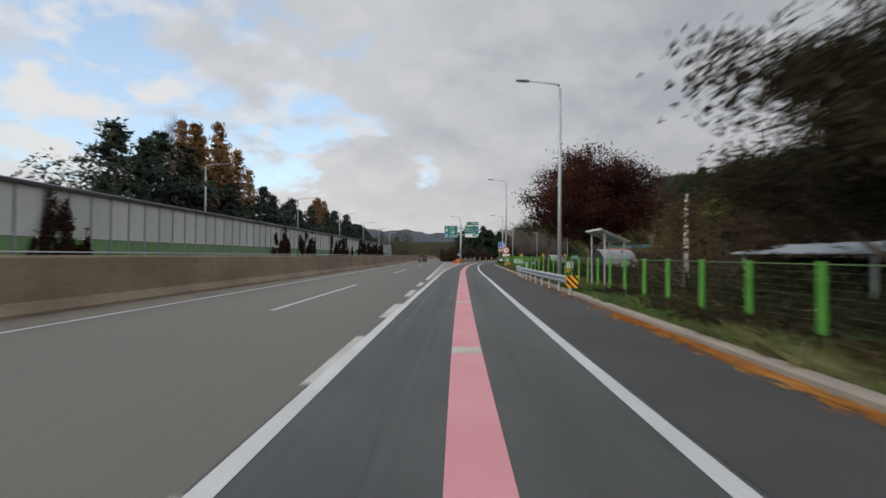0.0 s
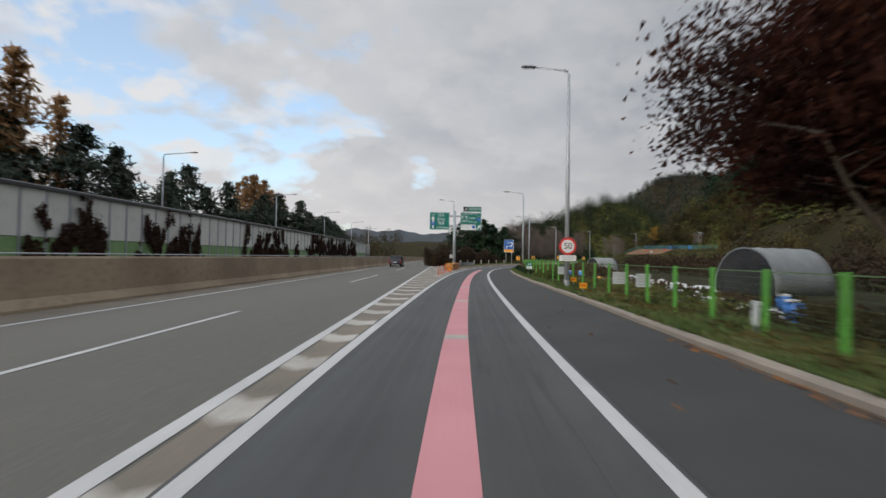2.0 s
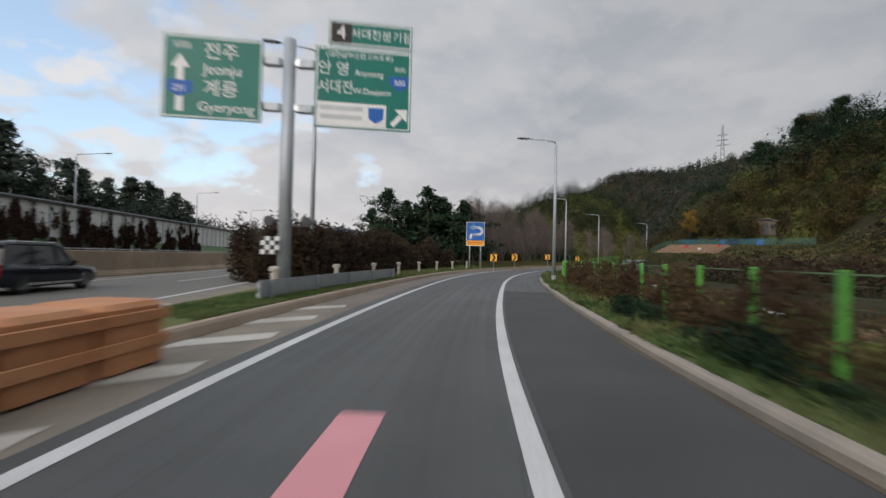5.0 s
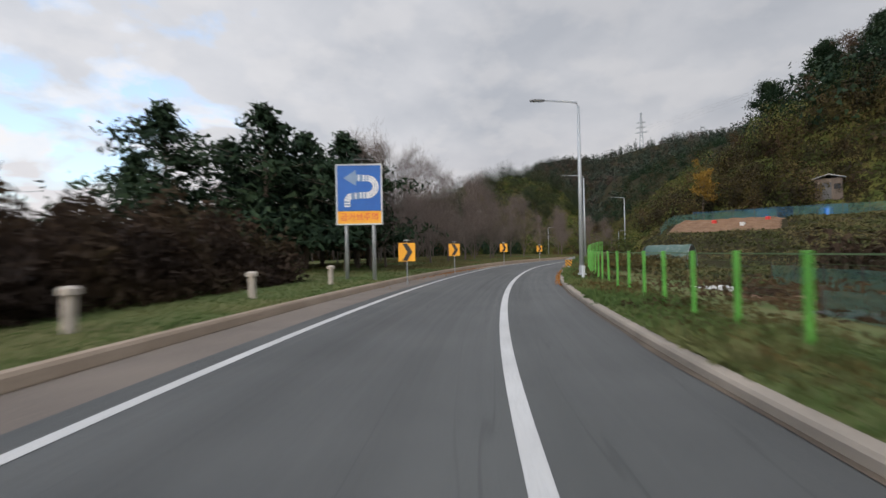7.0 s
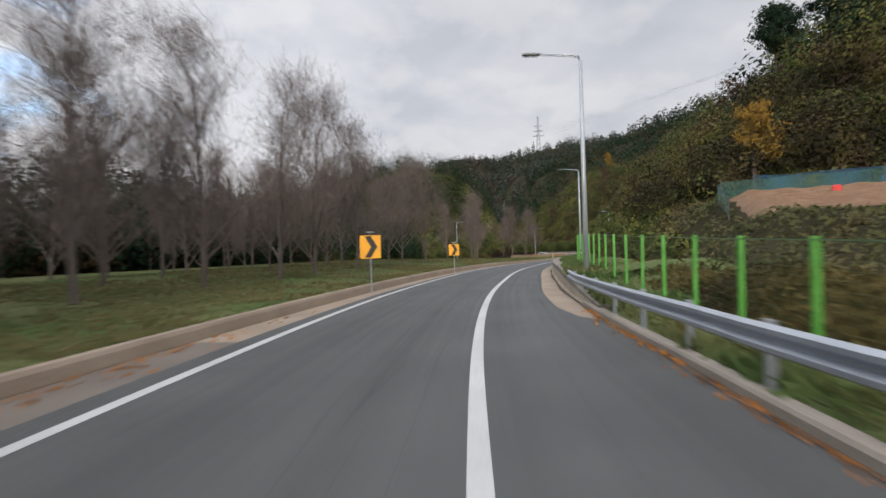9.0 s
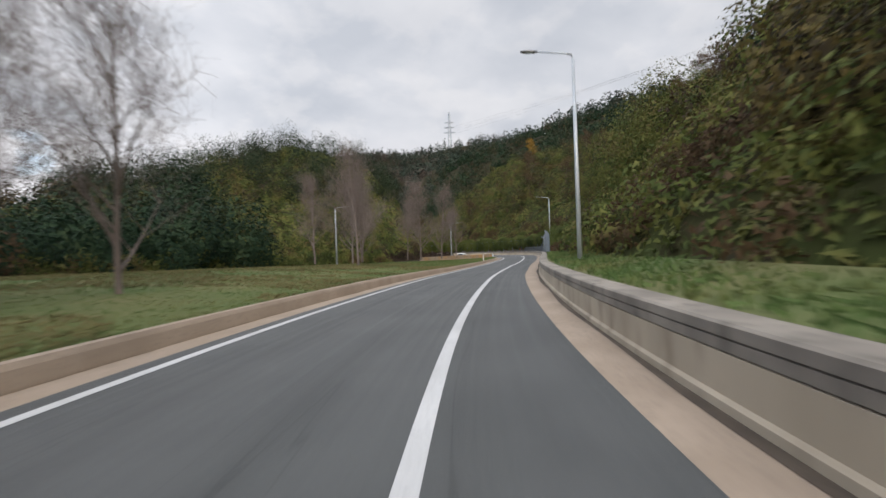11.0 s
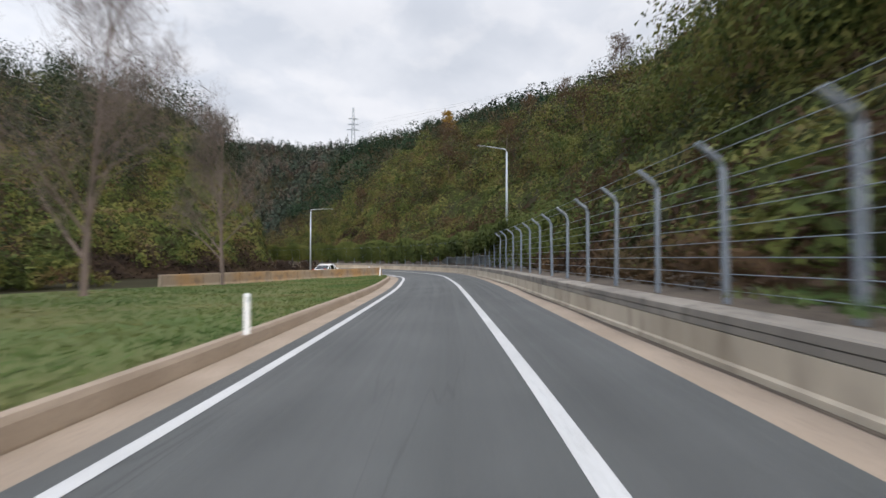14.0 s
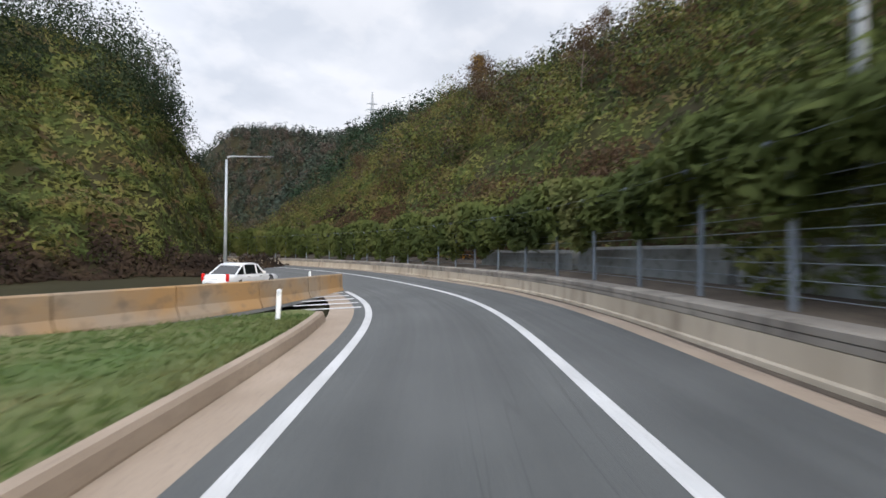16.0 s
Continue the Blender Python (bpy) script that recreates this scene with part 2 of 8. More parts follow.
# undergrowth colour darkened to stand for the shade between the leaves
UNDER_LEAF = material("stems_with_painted_gap_shade", [(0.026, 0.022, 0.011), (0.042, 0.052, 0.016), (0.066, 0.066, 0.024)], 0.95, scale=0.3, fine=2.2, bump=0.8, spec=0.05)
STRAW_LEAF = foliage("straw_and_green_grass", [(0.050, 0.062, 0.022), (0.085, 0.092, 0.034), (0.150, 0.125, 0.056), (0.100, 0.074, 0.040)], 0.3)
VINE_LEAF = foliage("green_hanging_vines", [(0.046, 0.058, 0.020), (0.076, 0.096, 0.027), (0.112, 0.130, 0.037), (0.150, 0.146, 0.052)], 0.3)
STEEL = material("galvanised_steel", [(0.40, 0.43, 0.47), (0.47, 0.50, 0.54), (0.34, 0.36, 0.39)], 0.42, 0.75, scale=1.5, fine=20)
LAMP_GREY = material("lamp_pole_grey", [(0.36, 0.39, 0.42), (0.41, 0.44, 0.47), (0.32, 0.34, 0.36)], 0.5, 0.4, scale=0.8, fine=10)
DARK_METAL = material("dark_grey_metal", [(0.06, 0.062, 0.066), (0.08, 0.082, 0.086), (0.05, 0.05, 0.052)], 0.45, 0.3, scale=2, fine=20)
POST_GREEN = material("bright_green_post_paint", [(0.086, 0.318, 0.043), (0.112, 0.378, 0.060), (0.077, 0.241, 0.043)], 0.45, scale=1.2, fine=12)
NET_GREEN = material("green_net_wire", [(0.087, 0.149, 0.062), (0.118, 0.180, 0.081), (0.081, 0.112, 0.056)], 0.6, scale=1.0, fine=8)
SIGN_GREEN = material("sign_green", [(0.0, 0.155, 0.125), (0.0, 0.175, 0.140), (0.01, 0.14, 0.11)], 0.45, scale=1.0, fine=6)
SIGN_WHITE = material("sign_white", [(0.75, 0.77, 0.78), (0.82, 0.83, 0.84), (0.70, 0.71, 0.72)], 0.5, scale=2, fine=20)
SIGN_BLUE = material("sign_blue", [(0.010, 0.105, 0.42), (0.012, 0.125, 0.47), (0.010, 0.095, 0.37)], 0.6, scale=1, fine=8)
SIGN_RED = material("sign_red", [(0.60, 0.035, 0.03), (0.66, 0.05, 0.04), (0.5, 0.03, 0.03)], 0.45, scale=2, fine=12)
SIGN_YELLOW = material("sign_yellow", [(0.80, 0.36, 0.015), (0.85, 0.41, 0.02), (0.70, 0.30, 0.015)], 0.5, scale=2, fine=10)
SIGN_BLACK = material("sign_black", [(0.012, 0.012, 0.013), (0.018, 0.018, 0.019), (0.01, 0.01, 0.01)], 0.5, scale=2, fine=12)
SIGN_GREY = material("sign_pale_grey", [(0.50, 0.54, 0.56), (0.56, 0.60, 0.62), (0.44, 0.48, 0.5)], 0.5, scale=2, fine=12)
ORANGE = material("orange_plastic", [(0.72, 0.10, 0.02), (0.80, 0.14, 0.03), (0.52, 0.08, 0.02)], 0.55, scale=3, fine=14)
CUSHION = material("weathered_orange_cushion", [(0.40, 0.16, 0.06), (0.46, 0.22, 0.10), (0.22, 0.11, 0.06)], 0.7, scale=1.4, fine=8, bump=0.3)
STONE_WALL = material("mossy_grey_concrete", [(0.192, 0.200, 0.200), (0.272, 0.280, 0.272), (0.112, 0.112, 0.096)], 0.92, scale=0.8, fine=5, bump=0.4)
STONE = material("pale_stone", [(0.42, 0.38, 0.33), (0.50, 0.45, 0.40), (0.30, 0.27, 0.23)], 0.9, scale=3, fine=24, bump=0.4)
PANEL_WHITE = material("sound_panel_pale", [(0.572, 0.583, 0.561), (0.682, 0.693, 0.671), (0.440, 0.451, 0.429)], 0.6, scale=0.5, fine=3, random_piece=0.08, stretch=(1, 1, 0.25))
PANEL_GREEN = material("sound_panel_green", [(0.17, 0.29, 0.12), (0.22, 0.36, 0.16), (0.14, 0.22, 0.10)], 0.6, scale=0.5, fine=4, random_piece=0.08)
BARK = material("grey_brown_bark", [(0.10, 0.08, 0.065), (0.15, 0.12, 0.10), (0.06, 0.05, 0.042)], 0.95, scale=3, fine=18, bump=0.6, stretch=(1, 1, 0.2))
PALE_BARK = material("pale_twig_bark", [(0.115, 0.090, 0.080), (0.16, 0.128, 0.113), (0.08, 0.062, 0.055)], 0.95, scale=3, fine=18, bump=0.5, stretch=(1, 1, 0.2))
CAR_BLACK = material("black_car_paint", [(0.008, 0.010, 0.016), (0.010, 0.012, 0.019), (0.012, 0.014, 0.02)], 0.22, scale=2, fine=10)
CAR_WHITE = material("white_car_paint", [(0.66, 0.67, 0.68), (0.70, 0.71, 0.72), (0.62, 0.63, 0.64)], 0.25, scale=2, fine=10)
TRUCK_DARK = material("dark_truck_paint", [(0.035, 0.03, 0.03), (0.05, 0.042, 0.04), (0.03, 0.028, 0.028)], 0.55, scale=2, fine=10)
CAR_GLASS = material("tinted_car_glass", [(0.008, 0.010, 0.012), (0.010, 0.012, 0.014), (0.012, 0.013, 0.015)], 0.06, scale=2, fine=10)
RUBBER = material("tyre_rubber", [(0.016, 0.016, 0.017), (0.022, 0.022, 0.023), (0.03, 0.028, 0.027)], 0.85, scale=6, fine=30)
CHROME = material("bright_metal", [(0.6, 0.6, 0.62), (0.66, 0.66, 0.68), (0.55, 0.55, 0.56)], 0.25, 0.9, scale=5, fine=20)
TAIL_RED = material("tail_lamp_red", [(0.45, 0.01, 0.01), (0.55, 0.015, 0.012), (0.4, 0.01, 0.01)], 0.25, scale=5, fine=20)
WINE_LEAF = foliage("wine_red_leaves", [(0.018, 0.010, 0.009), (0.030, 0.013, 0.010), (0.050, 0.018, 0.012), (0.085, 0.032, 0.016)])
PINE_LEAF = foliage("pine_needles", [(0.009, 0.018, 0.012), (0.015, 0.030, 0.017), (0.026, 0.046, 0.023), (0.038, 0.056, 0.027)], 0.1)
RUST_LEAF = foliage("rusty_needles", [(0.17, 0.095, 0.045), (0.26, 0.15, 0.07), (0.33, 0.20, 0.10), (0.18, 0.15, 0.07)], 0.4)
# leaves paled and greyed to paint air haze into their colour
HAZY_PINE = foliage("haze_tinted_pine", [(0.022, 0.034, 0.026), (0.034, 0.048, 0.036), (0.046, 0.060, 0.044), (0.058, 0.062, 0.044)], 0.1)
HAZY_BROWN = foliage("haze_tinted_bare_wood", [(0.052, 0.044, 0.040), (0.074, 0.060, 0.052), (0.096, 0.076, 0.060), (0.070, 0.066, 0.046)], 0.15)
TANGLE_LEAF = foliage("dark_tangled_leaves", [(0.012, 0.012, 0.008), (0.024, 0.021, 0.013), (0.040, 0.032, 0.018), (0.060, 0.046, 0.022)], 0.2)
BANK_LEAF = foliage("ochre_bank_scrub", [(0.036, 0.026, 0.018), (0.058, 0.046, 0.022), (0.084, 0.070, 0.026), (0.120, 0.092, 0.034), (0.066, 0.052, 0.028)], 0.25)
CREST_LEAF = foliage("dark_crest_trees", [(0.012, 0.022, 0.014), (0.020, 0.034, 0.018), (0.034, 0.046, 0.022), (0.060, 0.052, 0.028)], 0.15)
SLOPE_LEAF = foliage("slope_vine_leaves", [(0.052, 0.036, 0.025), (0.045, 0.058, 0.020), (0.081, 0.103, 0.029), (0.148, 0.148, 0.043), (0.118, 0.090, 0.040), (0.095, 0.056, 0.036)])
FOREST_LEAF = foliage("mixed_autumn_forest", [(0.015, 0.027, 0.015), (0.025, 0.040, 0.019), (0.048, 0.051, 0.025), (0.059, 0.044, 0.032), (0.100, 0.068, 0.030), (0.057, 0.044, 0.032)], 0.2)
BROWN_LEAF = foliage("brown_dry_leaves", [(0.045, 0.030, 0.022), (0.070, 0.045, 0.028), (0.100, 0.066, 0.036), (0.055, 0.048, 0.022)])
YELLOW_LEAF = foliage("yellow_leaves", [(0.18, 0.12, 0.03), (0.28, 0.17, 0.035), (0.22, 0.15, 0.05)])
GRASS_BLADE = foliage("grass_blades", [(0.058, 0.100, 0.033), (0.088, 0.134, 0.044), (0.130, 0.148, 0.058), (0.19, 0.17, 0.085)], 0.3)
FALLEN_LEAF = foliage("fallen_orange_leaves", [(0.20, 0.075, 0.02), (0.34, 0.14, 0.035), (0.42, 0.21, 0.06)], 0.1)
THICKET_LEAF = foliage("dark_brown_thicket", [(0.020, 0.015, 0.012), (0.036, 0.025, 0.019), (0.058, 0.040, 0.026), (0.050, 0.042, 0.022)], 0.15)
LAWN_STRAW = foliage("dry_lawn_straw", [(0.105, 0.098, 0.045), (0.15, 0.13, 0.06), (0.18, 0.15, 0.075)], 0.3)
DEAD_VINE = foliage("dead_vine", [(0.040, 0.025, 0.020), (0.060, 0.036, 0.028), (0.085, 0.052, 0.038)], 0.1)
POST_STEEL = material("weathered_fence_steel", [(0.17, 0.20, 0.235), (0.21, 0.24, 0.275), (0.13, 0.15, 0.17)], 0.55, 0.35, scale=1.5, fine=14)
# distance haze is painted in as a blue-grey base colour
FAR_RIDGE = material("haze_painted_ridge", [(0.085, 0.105, 0.135), (0.105, 0.125, 0.155), (0.075, 0.092, 0.115)], 1.0, scale=0.01, fine=0.06)


def lane_asphalt():
    """Asphalt that wears along the lane: u runs across it and v along it, in metres."""
    m = material("dark_asphalt_lane", [(0.050, 0.053, 0.052), (0.067, 0.070, 0.068), (0.097, 0.099, 0.095)], 0.70, scale=0.45, fine=60, bump=0.4)
    nt = m.node_tree
    bsdf = nt.nodes["Principled BSDF"]
    base = bsdf.inputs["Base Color"].links[0].from_socket
    uv = nt.nodes.new("ShaderNodeUVMap")
    uv.uv_map = "lane"
    sep = nt.nodes.new("ShaderNodeSeparateXYZ")
    nt.links.new(uv.outputs[0], sep.inputs[0])

    def noise(su, sv, detail, seed):
        mp = nt.nodes.new("ShaderNodeMapping")
        mp.inputs["Scale"].default_value, mp.inputs["Location"].default_value = (su, sv, 1), (seed, seed * 1.7, 0)
        nt.links.new(uv.outputs[0], mp.inputs[0])
        n = nt.nodes.new("ShaderNodeTexNoise")
        n.inputs["Scale"].default_value, n.inputs["Detail"].default_value = 1.0, detail
        nt.links.new(mp.outputs[0], n.inputs["Vector"])
        return n.outputs[0]

    def span(v, a, b, c, d):
        r = nt.nodes.new("ShaderNodeMapRange")
        for k, q in (("From Min", a), ("From Max", b), ("To Min", c), ("To Max", d)):
            r.inputs[k].default_value = q
        nt.links.new(v, r.inputs["Value"])
        return r.outputs[0]

    def mul(a, b):
        n = nt.nodes.new("ShaderNodeMath")
        n.operation = "MULTIPLY"
        nt.links.new(a, n.inputs[0])
        nt.links.new(b, n.inputs[1])
        return n.outputs[0]
    # streaks along the travel, broad wheel tracks, blotches and thin cracks
    streak = span(noise(5.0, 0.05, 4.0, 3.1), 0.3, 0.7, 0.94, 1.06)
    blotch = span(noise(0.35, 0.06, 3.0, 8.4), 0.3, 0.7, 0.88, 1.12)
    track = nt.nodes.new("ShaderNodeMath")
    track.operation = "PINGPONG"
    track.inputs[1].default_value = 0.85
    nt.links.new(sep.outputs[0], track.inputs[0])
    wheel = span(track.outputs[0], 0.35, 0.85, 1.05, 0.90)
    bend = nt.nodes.new("ShaderNodeMath")
    bend.operation = "ABSOLUTE"
    off = nt.nodes.new("ShaderNodeMath")
    off.operation = "SUBTRACT"
    off.inputs[1].default_value = 0.5
    nt.links.new(noise(0.7, 0.025, 3.0, 21.0), off.inputs[0])
    nt.links.new(off.outputs[0], bend.inputs[0])
    crack = span(bend.outputs[0], 0.001, 0.003, 0.78, 1.0)
    # the lane is darker up to 150 m along and lighter past 190 m
    along_tone = span(sep.outputs[1], 150.0, 190.0, 0.84, 1.06)
    k = mul(mul(mul(streak, blotch), mul(wheel, crack)), along_tone)
    sc = nt.nodes.new("ShaderNodeVectorMath")
    sc.operation = "SCALE"
    nt.links.new(base, sc.inputs[0])
    nt.links.new(k, sc.inputs["Scale"])
    nt.links.new(sc.outputs[0], bsdf.inputs["Base Color"])
    gl = span(streak, 0.94, 1.06, 0.62, 0.80)
    nt.links.new(gl, bsdf.inputs["Roughness"])
    return m


LANE_ASPHALT = lane_asphalt()

# ==== helpers for meshes ====


class Mesh:
    """Collects vertices and faces of one part."""

    def __init__(self):
        self.v, self.f = [], []

    def quad(self, a, b, c, d):
        n = len(self.v)
        self.v += [tuple(a), tuple(b), tuple(c), tuple(d)]
        self.f.append((n, n + 1, n + 2, n + 3))

    def poly(self, pts):
        n = len(self.v)
        self.v += [tuple(p) for p in pts]
        self.f.append(tuple(range(n, n + len(pts))))

    def box(self, c, size, rz=0.0, chamfer=0.0):
        """An upright box round c; chamfer cuts its upright edges and top rim."""
        cx, cy, cz = c
        hx, hy, hz = size[0] / 2, size[1] / 2, size[2] / 2
        k = min(chamfer, hx * 0.9, hy * 0.9, hz * 0.9)
        ca, sa = math.cos(rz), math.sin(rz)

        def ring(ix, iy, z, kk):
            pts = [(ix - kk, iy), (ix, iy - kk), (ix, -iy + kk), (ix - kk, -iy), (-ix + kk, -iy), (-ix, -iy + kk), (-ix, iy - kk), (-ix + kk, iy)] if kk > 0 else [(ix, iy), (ix, -iy), (-ix, -iy), (-ix, iy)]
            return [(cx + ca * x - sa * y, cy + sa * x + ca * y, cz + z) for x, y in pts]
        rings = [ring(hx, hy, -hz, k)]
        if k > 0:
            rings += [ring(hx, hy, hz - k, k), ring(hx - k, hy - k, hz, k)]
        else:
            rings += [ring(hx, hy, hz, 0)]
        self.loft(rings, True)
        return self

    def loft(self, rings, caps=True, closed=True):
        n, m = len(self.v), len(rings[0])
        for r in rings:
            self.v += [tuple(p) for p in r]
        for i in range(len(rings) - 1):
            for j in range(m if closed else m - 1):
                a, b = n + i * m + j, n + i * m + (j + 1) % m
                self.f.append((a, a + m, b + m, b))
        if caps:
            self.f.append(tuple(range(n, n + m)))
            self.f.append(tuple(n + (len(rings) - 1) * m + j for j in reversed(range(m))))
        return self

    def tube(self, pts, radii, n=8, caps=True):
        pts = [Vector(p) for p in pts]
        if not isinstance(radii, (list, tuple)):
            radii = [radii] * len(pts)
        rings = []
        for i, p in enumerate(pts):
            t = (pts[min(i + 1, len(pts) - 1)] - pts[max(i - 1, 0)]).normalized()
            a = t.cross(Vector((0, 0, 1)) if abs(t.z) < 0.9 else Vector((0, 1, 0))).normalized()
            b = t.cross(a)
            rings.append([p + radii[i] * (math.cos(2 * math.pi * k / n) * a + math.sin(2 * math.pi * k / n) * b) for k in range(n)])
        return self.loft(rings, caps)

    def data(self, name, mat, smooth=False):
        me = bpy.data.meshes.new(name)
        me.from_pydata(self.v, [], self.f)
        me.validate()
        bm = bmesh.new()
        bm.from_mesh(me)
        if len(bm.faces) < 30000:
            bmesh.ops.recalc_face_normals(bm, faces=bm.faces)
        bm.to_mesh(me)
        bm.free()
        me.materials.append(mat)
        if smooth:
            me.polygons.foreach_set("use_smooth", [True] * len(me.polygons))
        return me


def part(name, mesh, mat, parent=None, label="", smooth=False):
    """One mesh object, under a thing or a part."""
    ob = new(name, mesh if isinstance(mesh, bpy.types.Mesh) else mesh.data(name, mat, smooth))
    if parent:
        ob.parent = parent
    return tagged(ob, label)


def structure(name, mesh, mat, label, category, smooth=False):
    return tagged(part(name, mesh, mat, None, "", smooth), label, category, "", "structure")


def thing(name, label, category, m=None, group="", kind=""):
    ob = new(name)
    ob.empty_display_size = 0.2
    if m is not None:
        ob.matrix_basis = m
    return tagged(ob, label, category, group, kind)


# ==== the alignment of the ramp ====
# points of the lane's middle, from the diverge to the merge, and the lane's width
KNOTS = [(-0.9, -60), (-0.6, -25), (-0.11, 7), (0.22, 20), (0.73, 36), (1.18, 50), (2.06, 66), (2.93, 78.01), (4.11, 90), (6.66, 106.98), (11.66, 127.24), (15.4, 139.04), (18.68, 147.24), (22.52, 155.5), (26.73, 163.51), (31.38, 171.54), (36.31, 179.16), (42.33, 187.16), (54.3, 200.98), (67.83, 213.53), (76.95, 220.81), (83.37, 225.72), (89.65, 230.48), (95.36, 235.09), (101.79, 240.36), (107.48, 245.12), (112.55, 249.71), (118.82, 255.58), (122.23, 259.98), (125.13, 265.79), (128, 272.8), (130.3, 281), (131.6, 293), (131.6, 310), (129, 330), (123, 352)]


def alignment():
    k = np.array(KNOTS, float)
    chord = np.concatenate([[0], np.cumsum(np.hypot(*np.diff(k, axis=0).T))])
    s = np.arange(0, chord[-1], 0.5)
    pts = []
    for q in s:
        i = min(max(np.searchsorted(chord, q, "right") - 1, 0), len(k) - 2)
        p0, p1, p2, p3 = k[max(i - 1, 0)], k[i], k[i + 1], k[min(i + 2, len(k) - 1)]
        h = chord[i + 1] - chord[i]
        m1 = (p2 - p0) / (chord[i + 1] - chord[max(i - 1, 0)]) * h
        m2 = (p3 - p1) / (chord[min(i + 2, len(k) - 1)] - chord[i]) * h
        u = (q - chord[i]) / h
        pts.append((2 * u**3 - 3 * u**2 + 1) * p1 + (u**3 - 2 * u**2 + u) * m1 + (-2 * u**3 + 3 * u**2) * p2 + (u**3 - u**2) * m2)
    p = np.array(pts)
    ker = np.hanning(25)
    ker /= ker.sum()
    ext = np.vstack([p[0] + (p[0] - p[1]) * np.arange(12, 0, -1)[:, None], p, p[-1] + (p[-1] - p[-2]) * np.arange(1, 13)[:, None]])
    p = np.stack([np.convolve(ext[:, j], ker, "valid") for j in (0, 1)], 1)
    tan = np.gradient(p, axis=0)
    tan /= np.linalg.norm(tan, axis=1)[:, None]
    run = np.concatenate([[0], np.cumsum(np.hypot(*np.diff(p, axis=0).T))])
    return p, tan, np.stack([tan[:, 1], -tan[:, 0]], 1), run


LINE, TAN, RIGHT, RUN = alignment()


def station(x, y):
    """Metres along the ramp at the place nearest to (x, y)."""
    return float(RUN[np.argmin((LINE[:, 0] - x) ** 2 + (LINE[:, 1] - y) ** 2)])


def by_station(s, pairs):
    return float(np.interp(s, [a for a, _ in pairs], [b for _, b in pairs]))


S_NOSE, S_DIV = station(4.2, 90), station(8.5, 114)
S63, S8, S9, S95, S10, S12, S135, S16 = (station(*p) for p in ((11.8, 123), (22.5, 151.5), (31, 167), (36, 174.5), (41, 181.4), (66.4, 209.5), (81, 222.3), (110, 247.5)))


def half(s):
    """Half of the lane's width, between the two edge lines."""
    return by_station(s, [(60, 1.78), (80, 1.81), (100, 1.83), (120, 1.82), (140, 1.82), (160, 1.79), (180, 1.99), (200, 2.13), (220, 2.13), (240, 2.15), (260, 2.24), (280, 2.23), (300, 2.11), (320, 1.93), (340, 1.77), (360, 1.78), (380, 1.78)])


def bank(s):
    return by_station(s, [(S10, 0.0), (S12, 0.0175), (S135, 0.043), (S16, 0.052), (S16 + 60, 0.052)])


def on(s, d, z=0.0):
    """A place on the ramp: metres along it, to the right of its middle, and above its surface."""
    x = np.interp(s, RUN, LINE[:, 0]) + d * np.interp(s, RUN, RIGHT[:, 0])
    y = np.interp(s, RUN, LINE[:, 1]) + d * np.interp(s, RUN, RIGHT[:, 1])
    return (float(x), float(y), z + bank(s) * max(-7.0, min(7.0, d)))


def heading(s):
    return math.atan2(float(np.interp(s, RUN, TAN[:, 0])), float(np.interp(s, RUN, TAN[:, 1])))


def kerb_right(s):
    """Distance from the middle of the lane to the kerb or wall foot on its right."""
    return half(s) + by_station(s, [(60, 2.20), (80, 2.60), (100, 2.91), (120, 3.11), (140, 2.81), (160, 2.42), (180, 2.34), (200, 2.33), (220, 2.38), (240, 3.00), (260, 2.85), (280, 2.67), (300, 2.57), (320, 2.37), (340, 2.58), (360, 2.55), (380, 2.52)])


def kerb_left(s):
    return half(s) + by_station(s, [(S_DIV, 1.9), (S9, 1.95), (S10, 1.25), (S12, 1.15), (S16 + 60, 1.2)])


def strip(m, s0, s1, left, right, z=0.0, step=1.0, zr=None):
    """A band along the ramp between two offsets, given as functions of the station."""
    n = max(2, int((s1 - s0) / step) + 1)
    rows = []
    for s in np.linspace(s0, s1, n):
        s = float(s)
        rows.append([on(s, left(s), z), on(s, right(s), z if zr is None else zr)])
    m.loft(rows, caps=False, closed=False)
    return m


def swept(m, s0, s1, base, profile, step=1.0, scale=None):
    """A profile of (out, up), swept along the ramp at the offset base(s); out grows with the sign of the side."""
    n = max(2, int((s1 - s0) / step) + 1)
    rings = []
    for s in np.linspace(s0, s1, n):
        s = float(s)
        k = 1.0 if scale is None else scale(s)
        rings.append([on(s, base(s) + o, u * k) for o, u in profile])
    m.loft(rings, caps=True, closed=True)
    return m

# ==== ground ====
S_END = RUN[-1] - 1
S_WALL = station(39.2, 175.5) + 1.0


def highway_x(y):
    """x of the line between the through lanes' right edge and the ramp."""
    return -2.05 + 0.0095 * y


def foot(s):
    """Offset at which the hill begins on the ramp's right."""
    return np.interp(s, [0, station(2, 66), S63, S8, S9, S10, S10 + 14, S12, S_END], [75, 70, 60, 50, 34, 15.0, 7.4, 6.4, 6.4])


def plot_ab(x, y):
    """Metres along and behind the back edge of the terraced plot."""
    return 0.6 * (x - 61.5) - 0.8 * (y - 185), 0.8 * (x - 61.5) + 0.6 * (y - 185)


def on_plot(x, y):
    """Whether places lie on the terraced plot or on the low bank before it."""
    pa, pb = plot_ab(x, y)
    return (pa > -2.5) & (pa < 31) & (pb > -27) & (pb < 4)


